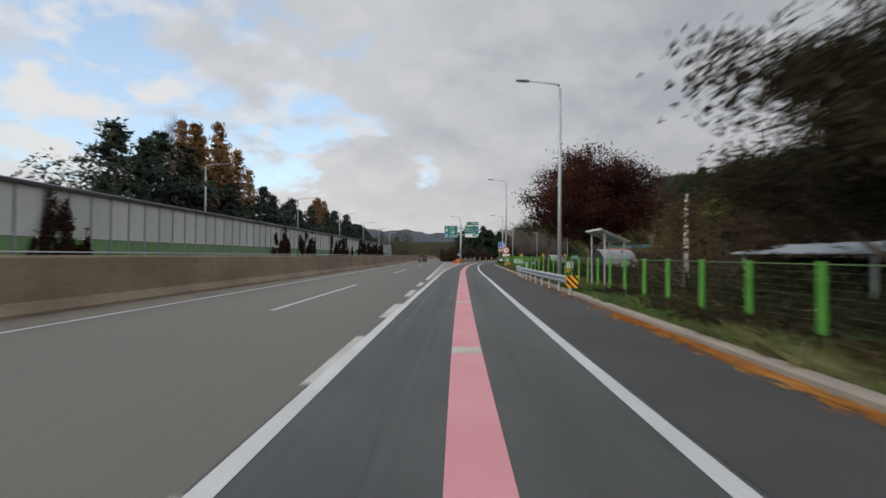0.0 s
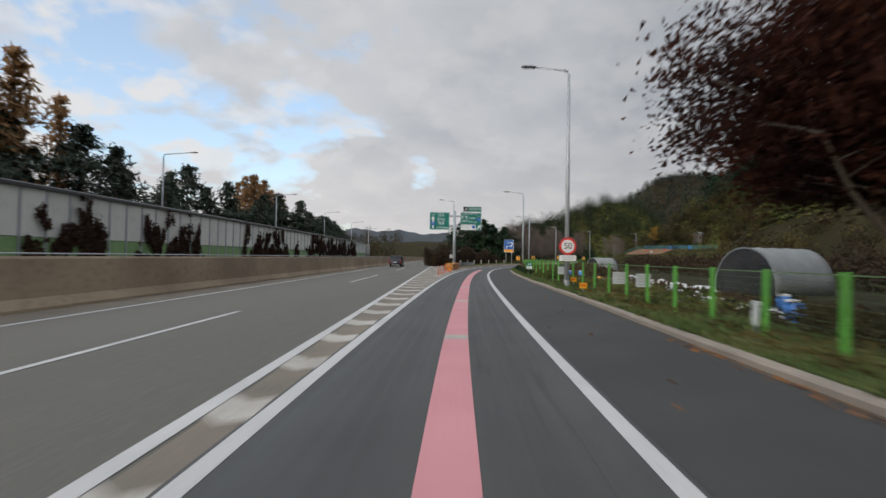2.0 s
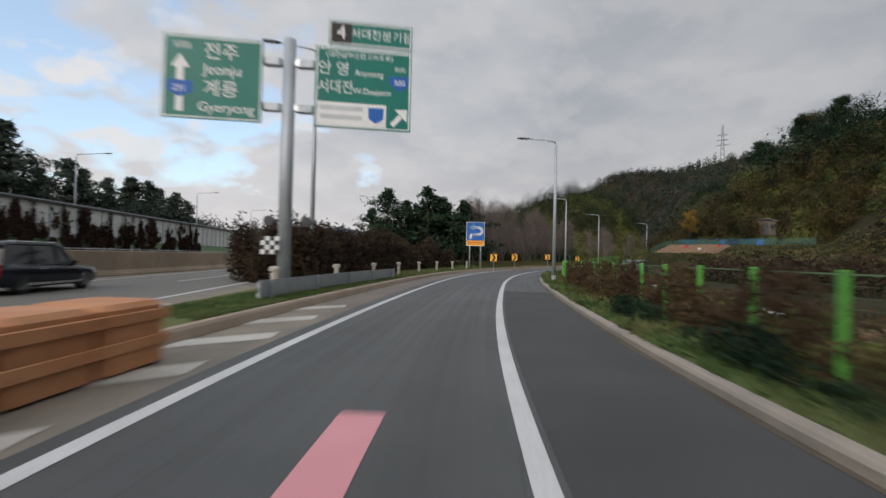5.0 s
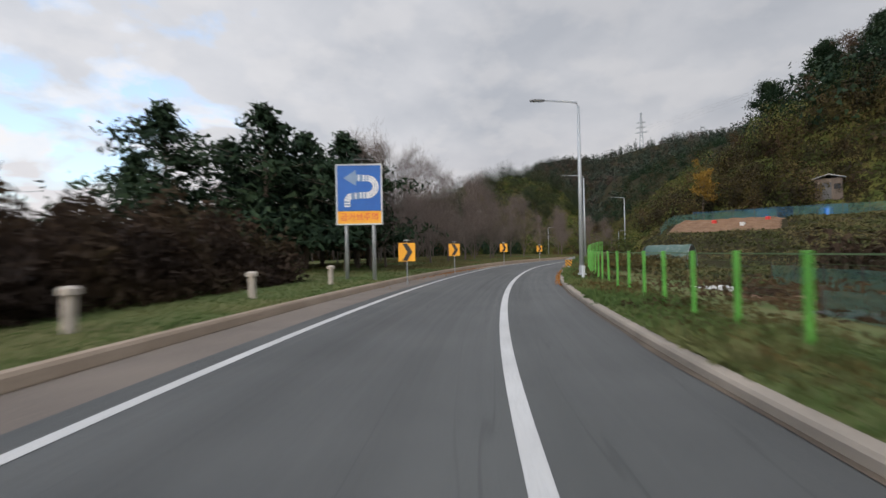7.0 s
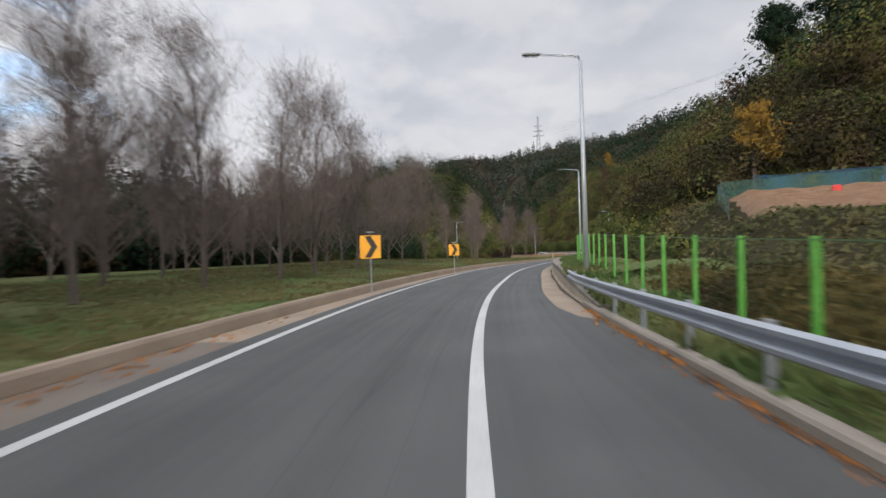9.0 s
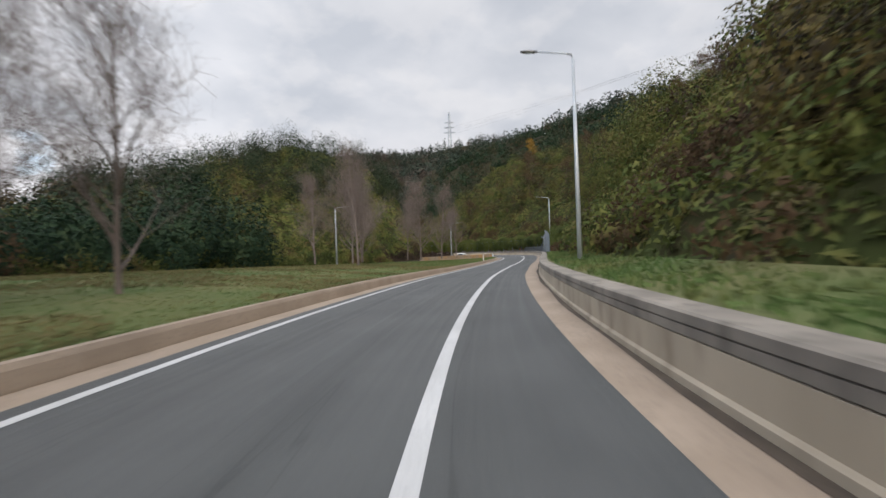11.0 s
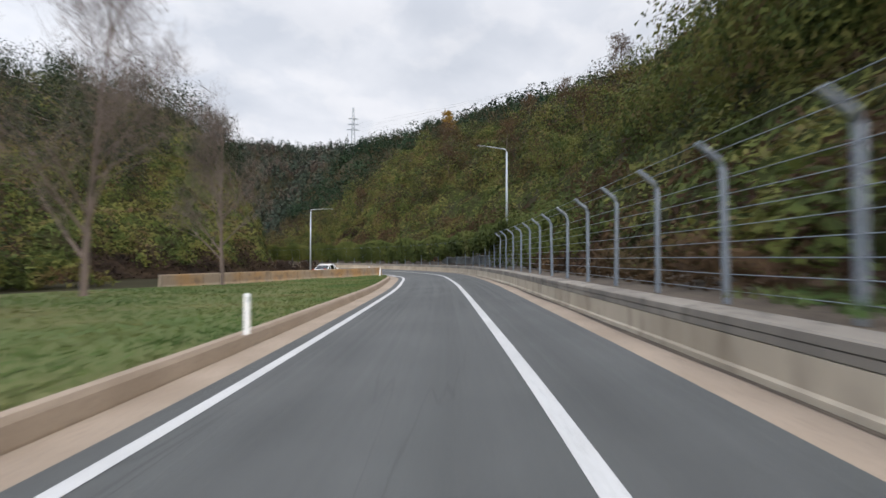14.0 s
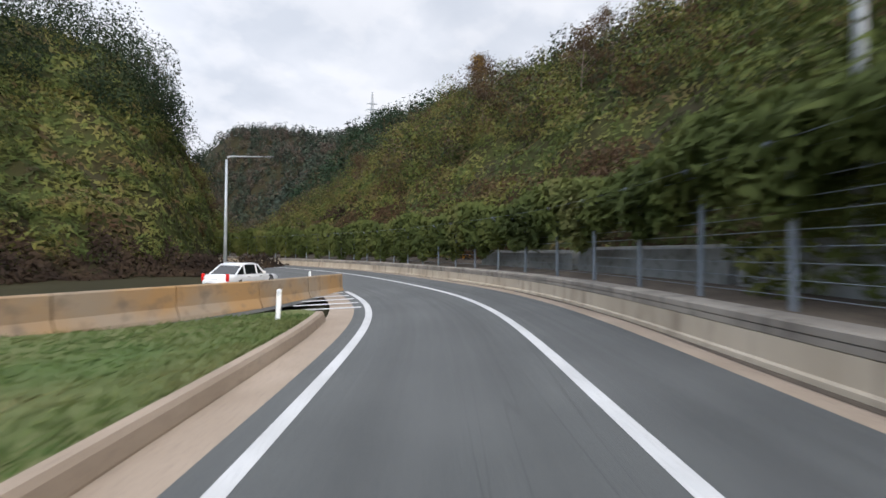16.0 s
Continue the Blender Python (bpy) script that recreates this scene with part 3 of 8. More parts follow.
def hills(x, y):
    """Height of the land at arrays of places."""
    x, y = np.asarray(x, float).ravel(), np.asarray(y, float).ravel()
    out = np.zeros(len(x))
    line, right, run = LINE[::4], RIGHT[::4], RUN[::4]
    for a in range(0, len(x), 4000):
        xs, ys = x[a:a + 4000], y[a:a + 4000]
        d2 = (xs[:, None] - line[None, :, 0]) ** 2 + (ys[:, None] - line[None, :, 1]) ** 2
        i = np.argmin(d2, 1)
        d = np.sqrt(d2[np.arange(len(xs)), i])
        side = np.sign((xs - line[i, 0]) * right[i, 0] + (ys - line[i, 1]) * right[i, 1])
        s = run[i]
        g = np.maximum(d - foot(s), 0)
        steep = np.interp(s, [0, S63, S9, S10, S10 + 14, S12, S_END], [0.20, 0.16, 0.15, 0.24, 0.54, 0.92, 0.92])
        upper = np.interp(s, [S63, S10, S10 + 14, S12 + 10, S135 + 10, S_END], [0.36, 0.34, 0.34, 0.47, 0.43, 0.40])
        knee = np.interp(s, [0, S8, S10, S12, S_END], [60, 45, 30, 34, 31])
        h = steep * np.minimum(g, knee) + upper * np.maximum(g - knee, 0)
        cap = np.clip(112 + 0.28 * (xs - 277), 80, 175) - np.clip(0.2 * (ys - 640), 0, 45)
        h = cap * np.tanh(h / cap)
        wave = 1 + 0.10 * np.sin(xs * 0.021 + 1.3) * np.cos(ys * 0.017) + 0.05 * np.sin(xs * 0.06 + ys * 0.05)
        open_side = np.where(ys > 300, np.clip((xs - (128 + 0.5 * np.minimum(ys - 300, 230))) / 50, 0, 1), 1)
        south = np.interp(ys, [60, 150, 175, 210, 370, 440, 560, 650], [1.0, 0.78, 0.8, 1.0, 1.0, 0.84, 0.86, 1.0])
        h = np.where(side > 0, h * wave * open_side * south, 0)
        # the spur on the left of the second half, beyond the other ramp
        ax, ay = xs - 60, ys - 262
        along, gl = 0.925 * ax + 0.381 * ay, -0.381 * ax + 0.925 * ay
        gl = np.maximum(gl - 1.5 * np.maximum(along - 68 - 0.6 * gl, 0) - 1.2 * np.maximum(20 - along, 0), 0)
        crest = np.interp(along, [0, 37, 62, 83, 98, 110, 120], [17, 30, 41, 52, 52, 34, 0])
        hl = crest * (1 - np.exp(-gl / 46)) * np.exp(-(np.maximum(gl - 62, 0) / 40) ** 2)
        base = np.interp(d, [0, 7, 9, 30, 60], [-0.5, -0.5, -0.28, -0.35, -0.3])
        base = np.where((side > 0) & (s < S9) & (d > 9), base - 0.25, base)
        pa, pb = plot_ab(xs, ys)
        w = np.clip((pa + 4) / 5, 0, 1) * np.clip((34 - pa) / 9, 0, 1) * np.clip((pb + 20) / 9, 0, 1) * np.clip((13 - pb) / 9, 0, 1)
        flat = 4.9 + 0.2 * np.minimum(pb, 0)
        out[a:a + 4000] = (base + h + hl) * (1 - w) + flat * w
    return out


def ground_sheet():
    gx = np.unique(np.concatenate([np.arange(-3000, -100, 150), np.arange(-100, -20, 8), np.arange(-20, 200, 2.5), np.arange(200, 600, 12), np.arange(600, 3001, 150)]))
    gy = np.unique(np.concatenate([np.arange(-3000, -80, 150), np.arange(-80, 0, 6), np.arange(0, 330, 2.5), np.arange(330, 760, 12), np.arange(760, 2400, 40), np.arange(2400, 3301, 150)]))
    xx, yy = np.meshgrid(gx, gy)
    z = hills(xx, yy).reshape(xx.shape)
    m = Mesh()
    m.v = list(zip(xx.ravel().tolist(), yy.ravel().tolist(), z.ravel().tolist()))
    w = len(gx)
    m.f = [(j * w + i, j * w + i + 1, (j + 1) * w + i + 1, (j + 1) * w + i) for j in range(len(gy) - 1) for i in range(w - 1)]
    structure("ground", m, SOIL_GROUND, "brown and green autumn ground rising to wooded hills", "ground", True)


ground_sheet()

# ==== roads ====


def roads():
    # through lanes of the expressway and the gore, to the ramp's left edge line
    m = Mesh()
    rows = []
    for y in np.arange(-60, 900, 3.0):
        s = station(0, y) if y < 130 else S_END
        right = on(s, -half(s) + 0.05)[0] if y < 112 else highway_x(y) + 2.6
        if 112 <= y < 124:
            right = np.interp(y, [112, 124], [on(station(8.5, 112), -2.4)[0], highway_x(124) + 2.6])
        rows.append([(highway_x(y) - 9.6, y, -0.008), (highway_x(y) + 0.25, y, -0.008), (max(right, highway_x(y) + 0.3), y, -0.008)])
    main = Mesh()
    main.loft([[a, b] for a, b, c in rows], False, False)
    structure("road", main, CONCRETE_ROAD, "worn grey concrete expressway lanes", "road")
    gore = Mesh()
    gore.loft([[b, c] for a, b, c in rows], False, False)
    structure("road_gore", gore, GORE_CONCRETE, "stained tan concrete gore between road and ramp", "road")
    sh = Mesh()
    sh.loft([[(highway_x(y) - 9.3, y, -0.004), (highway_x(y) - 7.4 + 0.1 * math.sin(y * 0.21), y, -0.004)] for y in np.arange(-60, 500, 5.0)], False, False)
    structure("road_shoulder", sh, GORE_CONCRETE, "tan dusty shoulder beside the median", "road")
    opp = Mesh()
    opp.loft([[(highway_x(y) - 24, y, -0.008), (highway_x(y) - 9.6, y, -0.008)] for y in np.arange(-80, 900, 20.0)], False, False)
    structure("road_opposite", opp, CONCRETE_ROAD, "concrete lanes of the opposite carriageway", "road")
    # the ramp
    m = Mesh()
    edge = lambda s: -half(s) - by_station(s, [(0, 0.12), (S_NOSE, 0.16), (S_DIV + 6, 0.55), (S9, 0.6), (S10, 0.5), (S12, 0.45), (S16 + 60, 0.45)])
    asphalt_r = lambda s: min(kerb_right(s) + 0.05, half(s) + by_station(s, [(S_WALL - 1.5, 3.1), (S_WALL - 0.5, 2.45), (S_WALL + 1.5, 2.15), (S_WALL + 6, 2.05), (260, 2.12), (270, 2.05), (280, 1.97), (290, 1.88), (300, 1.83), (310, 1.72), (320, 1.74), (330, 1.86), (340, 2.01), (350, 2.09), (360, 2.04), (370, 2.00)]))
    rows, across = [], []
    for s in np.arange(0, S_END, 1.0):
        ds = [edge(s) + (asphalt_r(s) - edge(s)) * k / 8 for k in range(9)]
        rows.append([on(float(s), d) for d in ds])
        across += [(d, float(s)) for d in ds]
    m.loft(rows, False, False)
    ramp = structure("road_ramp", m, LANE_ASPHALT, "dark asphalt exit ramp curving to the right", "road")
    lay = ramp.data.uv_layers.new(name="lane")
    idx = np.zeros(len(ramp.data.loops), np.int32)
    ramp.data.loops.foreach_get("vertex_index", idx)
    lay.data.foreach_set("uv", np.array(across, np.float32)[idx].ravel())
    m = Mesh()
    strip(m, 0, S_DIV + 8, lambda s: half(s) + 0.16, lambda s: kerb_right(s) + 0.05, 0.004)
    structure("road_ramp_shoulder", m, SHOULDER_ASPHALT, "darker asphalt shoulder beside the ramp", "road")
    m = Mesh()
    strip(m, S_WALL, S_END, lambda s: kerb_right(s) - 0.07 - 0.04 * math.sin(s * 0.7), lambda s: kerb_right(s) + 0.09, -0.006)
    structure("gutter_silt", m, SILT, "dark silt along the foot of the retaining wall", "gutter")
    m = Mesh()
    strip(m, station(0, 2), S_WALL - 1, lambda s: kerb_right(s) - 0.10 - 0.05 * math.sin(s * 0.9) * math.cos(s * 0.37), lambda s: kerb_right(s) + 0.03, 0.008)
    structure("kerb_dirt", m, SILT, "dark dirt gathered along the kerb", "gutter")
    m = Mesh()
    strip(m, S_DIV - 8, S95, lambda s: -kerb_left(s) - 0.05, lambda s: edge(s) + 0.1, -0.012)
    structure("gutter_dusty", m, DUSTY_GUTTER, "dusty brown gutter beside the ramp", "gutter")
    m = Mesh()
    strip(m, S95, S_END, lambda s: -kerb_left(s) - 0.05, lambda s: edge(s) + 0.1, -0.012)
    structure("gutter", m, TAN_CONCRETE, "tan concrete gutter beside the ramp", "gutter")
    m = Mesh()
    strip(m, S_WALL - 2, S_END, lambda s: asphalt_r(s) - 0.1, lambda s: kerb_right(s) + 0.05, -0.012)
    structure("gutter_right", m, TAN_CONCRETE, "tan concrete gutter below the retaining wall", "gutter")
    # the other ramp, beyond the lawn
    m = Mesh()
    near = [(S10, 32), (S12, 26), (station(105, 243), 16.5), (station(116.5, 254), 9.5), (station(123, 262), 3.4), (station(126, 268), 1.6), (S_END, 1.5)]
    far = [(S10, 41), (S12, 35), (station(105, 243), 25.5), (station(116.5, 254), 18.5), (station(123, 262), 12.0), (station(130, 280), 5.6), (S_END, 5.2)]
    strip(m, S10 + 10, S_END - 4, lambda s: -by_station(s, far), lambda s: -by_station(s, near), -0.004)
    structure("road_other_ramp", m, ASPHALT, "asphalt ramp that joins from beyond the lawn", "road")


roads()


def line_band(name, s0, s1, d0, d1, mat, label, z=0.006):
    m = Mesh()
    strip(m, s0, s1, d0, d1, z, 1.0)
    return structure(name, m, mat, label, "road marking")


line_band("road_marking_left", 0, S16 + 22, lambda s: -half(s) - 0.1, lambda s: -half(s) + 0.1, WHITE_PAINT, "solid white edge line of the ramp")
line_band("road_marking_right", 0, S_END, lambda s: half(s) - 0.1, lambda s: half(s) + 0.1, WHITE_PAINT, "solid white line along the ramp's shoulder")
S_PINK = station(6.5, 104)
pink = lambda s: by_station(s, [(station(0, 12), 0.04), (station(1, 52), 0.10), (station(3.5, 84), 0.25), (S_PINK, 0.27)])
line_band("road_marking_pink", 0, S_PINK, lambda s: pink(s) - 0.25, lambda s: pink(s) + 0.25 - 0.05 * max(0, (s - S_PINK + 8) / 8), PINK_PAINT, "pink guide line painted along the lane")
for k, y in enumerate(np.arange(-5.1, 104, 8.02)):
    s = station(1, float(y) + 0.3)
    line_band("road_marking_patch", s, s + 0.5, lambda s: pink(s) - 0.245, lambda s: pink(s) + 0.245, WORN_PAINT, "worn pale bar across the pink line", 0.011)


def highway_marks():
    def bar(name, y0, y1, dx0, dx1, mat, label, z=0.001):
        m = Mesh()
        m.loft([[(highway_x(y) + dx0, y, z), (highway_x(y) + dx1, y, z)] for y in np.linspace(y0, y1, max(2, int((y1 - y0) / 6) + 1))], False, False)
        structure(name, m, mat, label, "road marking")
    bar("road_marking_median", -60, 800, -7.2, -7.04, WHITE_PAINT, "white line along the median shoulder")
    for y in np.arange(-37, 620, 27.0):
        bar("lane_dash", float(y), float(y) + 11.5, -3.42, -3.28, WHITE_PAINT, "white lane dash on the expressway")
    for y in np.arange(-14.3, 33, 6.0):
        bar("exit_dash", float(y), float(y) + 3.3, -0.12, 0.14, FADED_PAINT, "broad faded dash beside the exit lane")
    bar("road_marking_gore", 34.2, 800, 0.0, 0.2, WHITE_PAINT, "white line between the lanes and the gore")
    # the worn vees between the two lines
    y = 36.0
    k = 0
    while y < 113:
        a = highway_x(y) + 0.22
        s = station(0, y)
        b = on(s, -half(s) - 0.12)[0]
        c = (a + b) / 2
        up = (b - a) * 0.42
        w = 0.75
        m = Mesh()
        for p, q in (((a, y + up), (c, y)), ((c, y), (b, y + up * 0.75))):
            m.quad((p[0], p[1], 0.001), (q[0], q[1], 0.001), (q[0], q[1] + w, 0.001), (p[0], p[1] + w, 0.001))
        if b - a > 0.15:
            structure("gore_chevron", m, WORN_PAINT, "worn white chevron painted in the gore", "road marking")
        y += 2.1 + 0.012 * k
        k += 1
    # dark repair patch in the lane
    m = Mesh()
    m.quad((-4.4, 84.0, -0.002), (-2.6, 84.0, -0.002), (-2.5, 87.4, -0.002), (-4.3, 87.4, -0.002))
    structure("road_patch", m, ASPHALT, "dark asphalt repair patch in the lane", "road")


highway_marks()


def kerbs():
    low = [(0, -0.2), (0.0, 0.10), (0.03, 0.14), (0.20, 0.15), (0.22, 0.12), (0.22, -0.2)]
    m = Mesh()
    swept(m, 0, S_WALL + 2, kerb_right, low)
    structure("kerb_right", m, KERB_CONCRETE, "weathered concrete kerb beside the shoulder", "kerb")
    m = Mesh()
    tall = lambda s: by_station(s, [(S9, 0.55), (S10, 0.85), (S12, 1.0), (S135, 0.8), (S16, 0.62), (S16 + 60, 0.6)])
    swept(m, S_DIV - 8, S16 + 13, lambda s: -kerb_left(s), [(0, -0.2), (0.0, 0.02), (-0.05, 0.30), (-0.10, 0.40), (-0.26, 0.41), (-0.28, 0.36), (-0.28, -0.2)], 1.0, tall)
    structure("kerb_left", m, TAN_CONCRETE, "tan concrete kerb wall along the lawn", "kerb")
    # retaining wall on the right with its stepped joints
    grow = lambda s: by_station(s, [(S_WALL, 0.2), (S_WALL + 6, 0.6), (S10 + 6, 0.85), (S10 + 14, 0.85), (S12, 0.76), (S135, 0.68), (S16, 0.70), (S_END, 0.72)])
    m = Mesh()
    swept(m, S_WALL, S_END, kerb_right, [(0.04, -0.25), (0.05, 0.10), (0.10, 0.14), (0.10, 0.64), (0.13, 0.64), (0.64, 0.64), (0.64, -0.25)], 1.0, grow)
    structure("wall_right", m, WALL_CONCRETE, "weathered tan concrete retaining wall", "wall")
    m = Mesh()
    swept(m, S_WALL, S_END, kerb_right, [(0.13, 0.642), (0.13, 0.66), (0.10, 0.665), (0.10, 0.80), (0.125, 0.81), (0.125, 0.825), (0.09, 0.83), (0.09, 0.97), (0.13, 1.0), (0.60, 1.0), (0.64, 0.96), (0.64, 0.642)], 1.0, grow)
    structure("wall_coping", m, WALL_TOP_CONCRETE, "dark stained coping courses on the retaining wall", "wall")


kerbs()


def wt(s):
    """Height of the retaining wall's top."""
    return by_station(s, [(S_WALL, 0.2), (S_WALL + 6, 0.6), (S10 + 6, 0.85), (S10 + 14, 0.85), (S12, 0.76), (S135, 0.68), (S16, 0.70), (S_END, 0.72)])


def verges():
    m = Mesh()
    n = int(S95 + 8)
    rows = []
    for s in np.linspace(0, S10 + 6, n):
        s = float(s)
        k = kerb_right(s)
        lift = by_station(s, [(S_WALL - 4, 0.0), (S10 + 6, 0.75)])
        rows.append([on(s, k + 0.2, 0.08), on(s, k + 0.7, 0.10 + lift * 0.8), on(s, k + 2.2, 0.02 + lift), on(s, k + 4.5, -0.12 + lift * 1.6), on(s, k + 8, -0.5 + lift * 2.2)])
    m.loft(rows, False, False)
    structure("verge_right", m, GRASS_GROUND, "grassy verge between kerb and fence", "verge", True)
    m = Mesh()
    s_turn = station(87.5, 228.9)
    for name, a, b, mat, label in (("verge_wall_top", S10 + 2, s_turn, GRASS_GROUND, "grass strip on top of the retaining wall"), ("verge_fence_foot", s_turn, S_END, SILT, "dry dirt strip at the foot of the wire fence")):
        m = Mesh()
        rows = []
        for s in np.linspace(a, b, 90):
            s = float(s)
            k = kerb_right(s)
            rows.append([on(s, k + 0.6, wt(s) - 0.06), on(s, k + 1.6, wt(s)), on(s, k + 2.6, wt(s) + 0.15), on(s, k + 3.4, wt(s) + 0.3)])
        m.loft(rows, False, False)
        structure(name, m, mat, label, "verge", True)
    m = Mesh()
    rows = []
    for s in np.linspace(S_DIV - 8, S16 + 13, 230):
        s = float(s)
        k = kerb_left(s)
        top = by_station(s, [(S9, 0.20), (S10, 0.32), (S12, 0.38), (S135, 0.30), (S16, 0.23), (S16 + 60, 0.22)])
        wide = by_station(s, [(S_DIV - 8, 1.5), (S_DIV + 14, 6), (S63 + 12, 14), (S9, 30), (S12, 24), (station(105, 243), 13.2), (station(116.5, 254), 6.2), (S16 + 13, 0.8)])
        hump = by_station(s, [(S63, 0.1), (S8, 0.55), (S10, 0.5), (S12, 0.75), (S135, 0.6), (S16, 0.1)])
        rows.append([on(s, -k - 0.2 - wide * u, top + hump * math.sin(min(1.0, u * 1.6) * math.pi * 0.5) + (-0.9 * (u - 0.8) / 0.2 if u > 0.8 and s < S10 else 0)) for u in (0, 0.08, 0.2, 0.4, 0.6, 0.8, 1.0)])
    m.loft(rows, False, False)
    structure("lawn", m, GRASS_GROUND, "lawn with green and straw-coloured patches", "lawn", True)


verges()


def median():
    m = Mesh()
    prof = [(-0.30, -0.1), (-0.30, 0.08), (-0.12, 0.35), (-0.09, 1.45), (-0.05, 1.52), (0.05, 1.52), (0.09, 1.45), (0.12, 0.35), (0.30, 0.08), (0.30, -0.1)]
    m.loft([[(highway_x(y) - 9.0 + a, y, b) for a, b in prof] for y in np.arange(-60, 800, 10.0)], True, True)
    structure("median_barrier", m, BARRIER_CONCRETE, "long stained concrete median barrier", "barrier")
    rail = thing("barrier_rail", "thin steel rail along the barrier's top", "rail")
    m = Mesh()
    m.tube([(highway_x(y) - 9.0, y, 1.60) for y in np.arange(-60, 700, 40.0)], 0.025, 6)
    part("tube", m, STEEL, rail)
    post = Mesh().box((0, 0, 0.03), (0.04, 0.04, 0.10), 0, 0.005).data("post", STEEL)
    for y in np.arange(-40, 240, 6.0):
        p = part("post", post, STEEL, rail)
        p.location = (highway_x(y) - 9.0, y, 1.53)


median()


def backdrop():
    """The ridge far to the north; its blue is distance haze put into the colour."""
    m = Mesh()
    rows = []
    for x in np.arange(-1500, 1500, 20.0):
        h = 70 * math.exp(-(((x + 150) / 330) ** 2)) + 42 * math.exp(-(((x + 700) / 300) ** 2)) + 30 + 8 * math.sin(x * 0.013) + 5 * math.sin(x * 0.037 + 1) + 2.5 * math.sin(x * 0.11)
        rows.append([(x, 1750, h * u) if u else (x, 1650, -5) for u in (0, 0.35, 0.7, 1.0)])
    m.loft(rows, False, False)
    structure("backdrop", m, FAR_RIDGE, "far ridge with blue haze painted into its colour", "hills", True)


backdrop()

# ==== roadside things ====


def lamp(x, y, height, aim, base=0.0, arm=1.8, label="tall grey street lamp with a single arm"):
    """A tapered pole with a slim arm and a flat lantern; aim: the way the arm points, degrees from north to east."""
    th = thing("street_lamp", label, "street lamp", pose(x, y, base, 0, 0, -aim), "lamps along the road")
    m = Mesh()
    m.tube([(0, 0, 0), (0, 0, height * 0.5), (0, 0, height - 0.25)], [0.125, 0.10, 0.072], 12)
    part("pole", m, LAMP_GREY, th, "", True)
    part("base_plate", Mesh().box((0, 0, 0.04), (0.42, 0.42, 0.08), 0, 0.02).tube([(0, 0, 0.05), (0, 0, 0.5)], [0.16, 0.15], 12), LAMP_GREY, th)
    m = Mesh()
    m.tube([(0, 0, height - 0.3), (0, 0.08, height - 0.05), (0, 0.3, height + 0.02), (0, arm, height + 0.22)], [0.065, 0.06, 0.05, 0.038], 8)
    part("arm", m, LAMP_GREY, th, "", True)
    m = Mesh()
    rings = []
    for yy, w, h in ((arm - 0.1, 0.05, 0.05), (arm + 0.05, 0.13, 0.08), (arm + 0.5, 0.15, 0.09), (arm + 0.72, 0.08, 0.05)):
        zc = height + 0.22 + (yy - arm) * 0.07
        rings.append([(w, yy, zc - h * 0.5), (w, yy, zc + h * 0.2), (w * 0.5, yy, zc + h * 0.6), (-w * 0.5, yy, zc + h * 0.6), (-w, yy, zc + h * 0.2), (-w, yy, zc - h * 0.5)])
    m.loft(rings)
    lan = part("lantern", m, DARK_METAL, th, "dark flat lantern")
    part("lens", Mesh().box((0, arm + 0.28, height + 0.195), (0.2, 0.42, 0.015)), SIGN_GREY, lan)
    return th


for lx, ly, lh, la in ((6.1, 30.3, 11.4, -86), (7.66, 66.4, 11.7, -84), (11.2, 99.8, 9.8, -78), (17.4, 128.4, 9.3, -72), (29.4, 156.4, 9.15, -63), (46.1, 181.9, 9.9, -52), (71.0, 207.4, 10.8, -45)):
    lamp(lx, ly, lh, la, 0.05 if ly < 150 else 0.3)
lamp(120.1, 247.4, 8.8, -42, 2.0)
lamp(152.6, 299.7, 7.5, -70, 2.2)
lamp(123.6, 280.0, 8.6, 110, -0.3, 2.4)
lamp(80.3, 253.2, 8.2, 120, 0.0, 2.4)
lamp(3.0, 122.0, 11.5, -90, -0.1)
lamp(4.5, 173.5, 11.0, -90, -0.2)
lamp(5.2, 226.0, 11.0, -90, -0.2)
for ly in (58.0, 90.6, 123.0, 155.0, 187.0, 219.0):
    lamp(-29.5 + 0.0095 * ly, ly, 12.4, 90, -0.3, 2.9, "tall grey street lamp behind the sound barrier")


def text(parent, body, x, z, size, mat, y=-0.012, squeeze=1.0, align="CENTER"):
    """Raised lettering on a panel that faces -y."""
    cu = bpy.data.curves.new("lettering", "FONT")
    cu.body, cu.size, cu.align_x, cu.align_y, cu.extrude = body, size, align, "CENTER", 0.004
    cu.materials.append(mat)
    ob = new("lettering", cu)
    ob.parent = parent
    ob.matrix_local = Matrix.LocRotScale((x, y, z), Euler((math.pi / 2, 0, 0)), (squeeze, 1, 1))
    return ob


def bar_mesh(w, h, x, z, y=-0.012, d=0.008):
    return Mesh().box((x, y, z), (w, d, h))


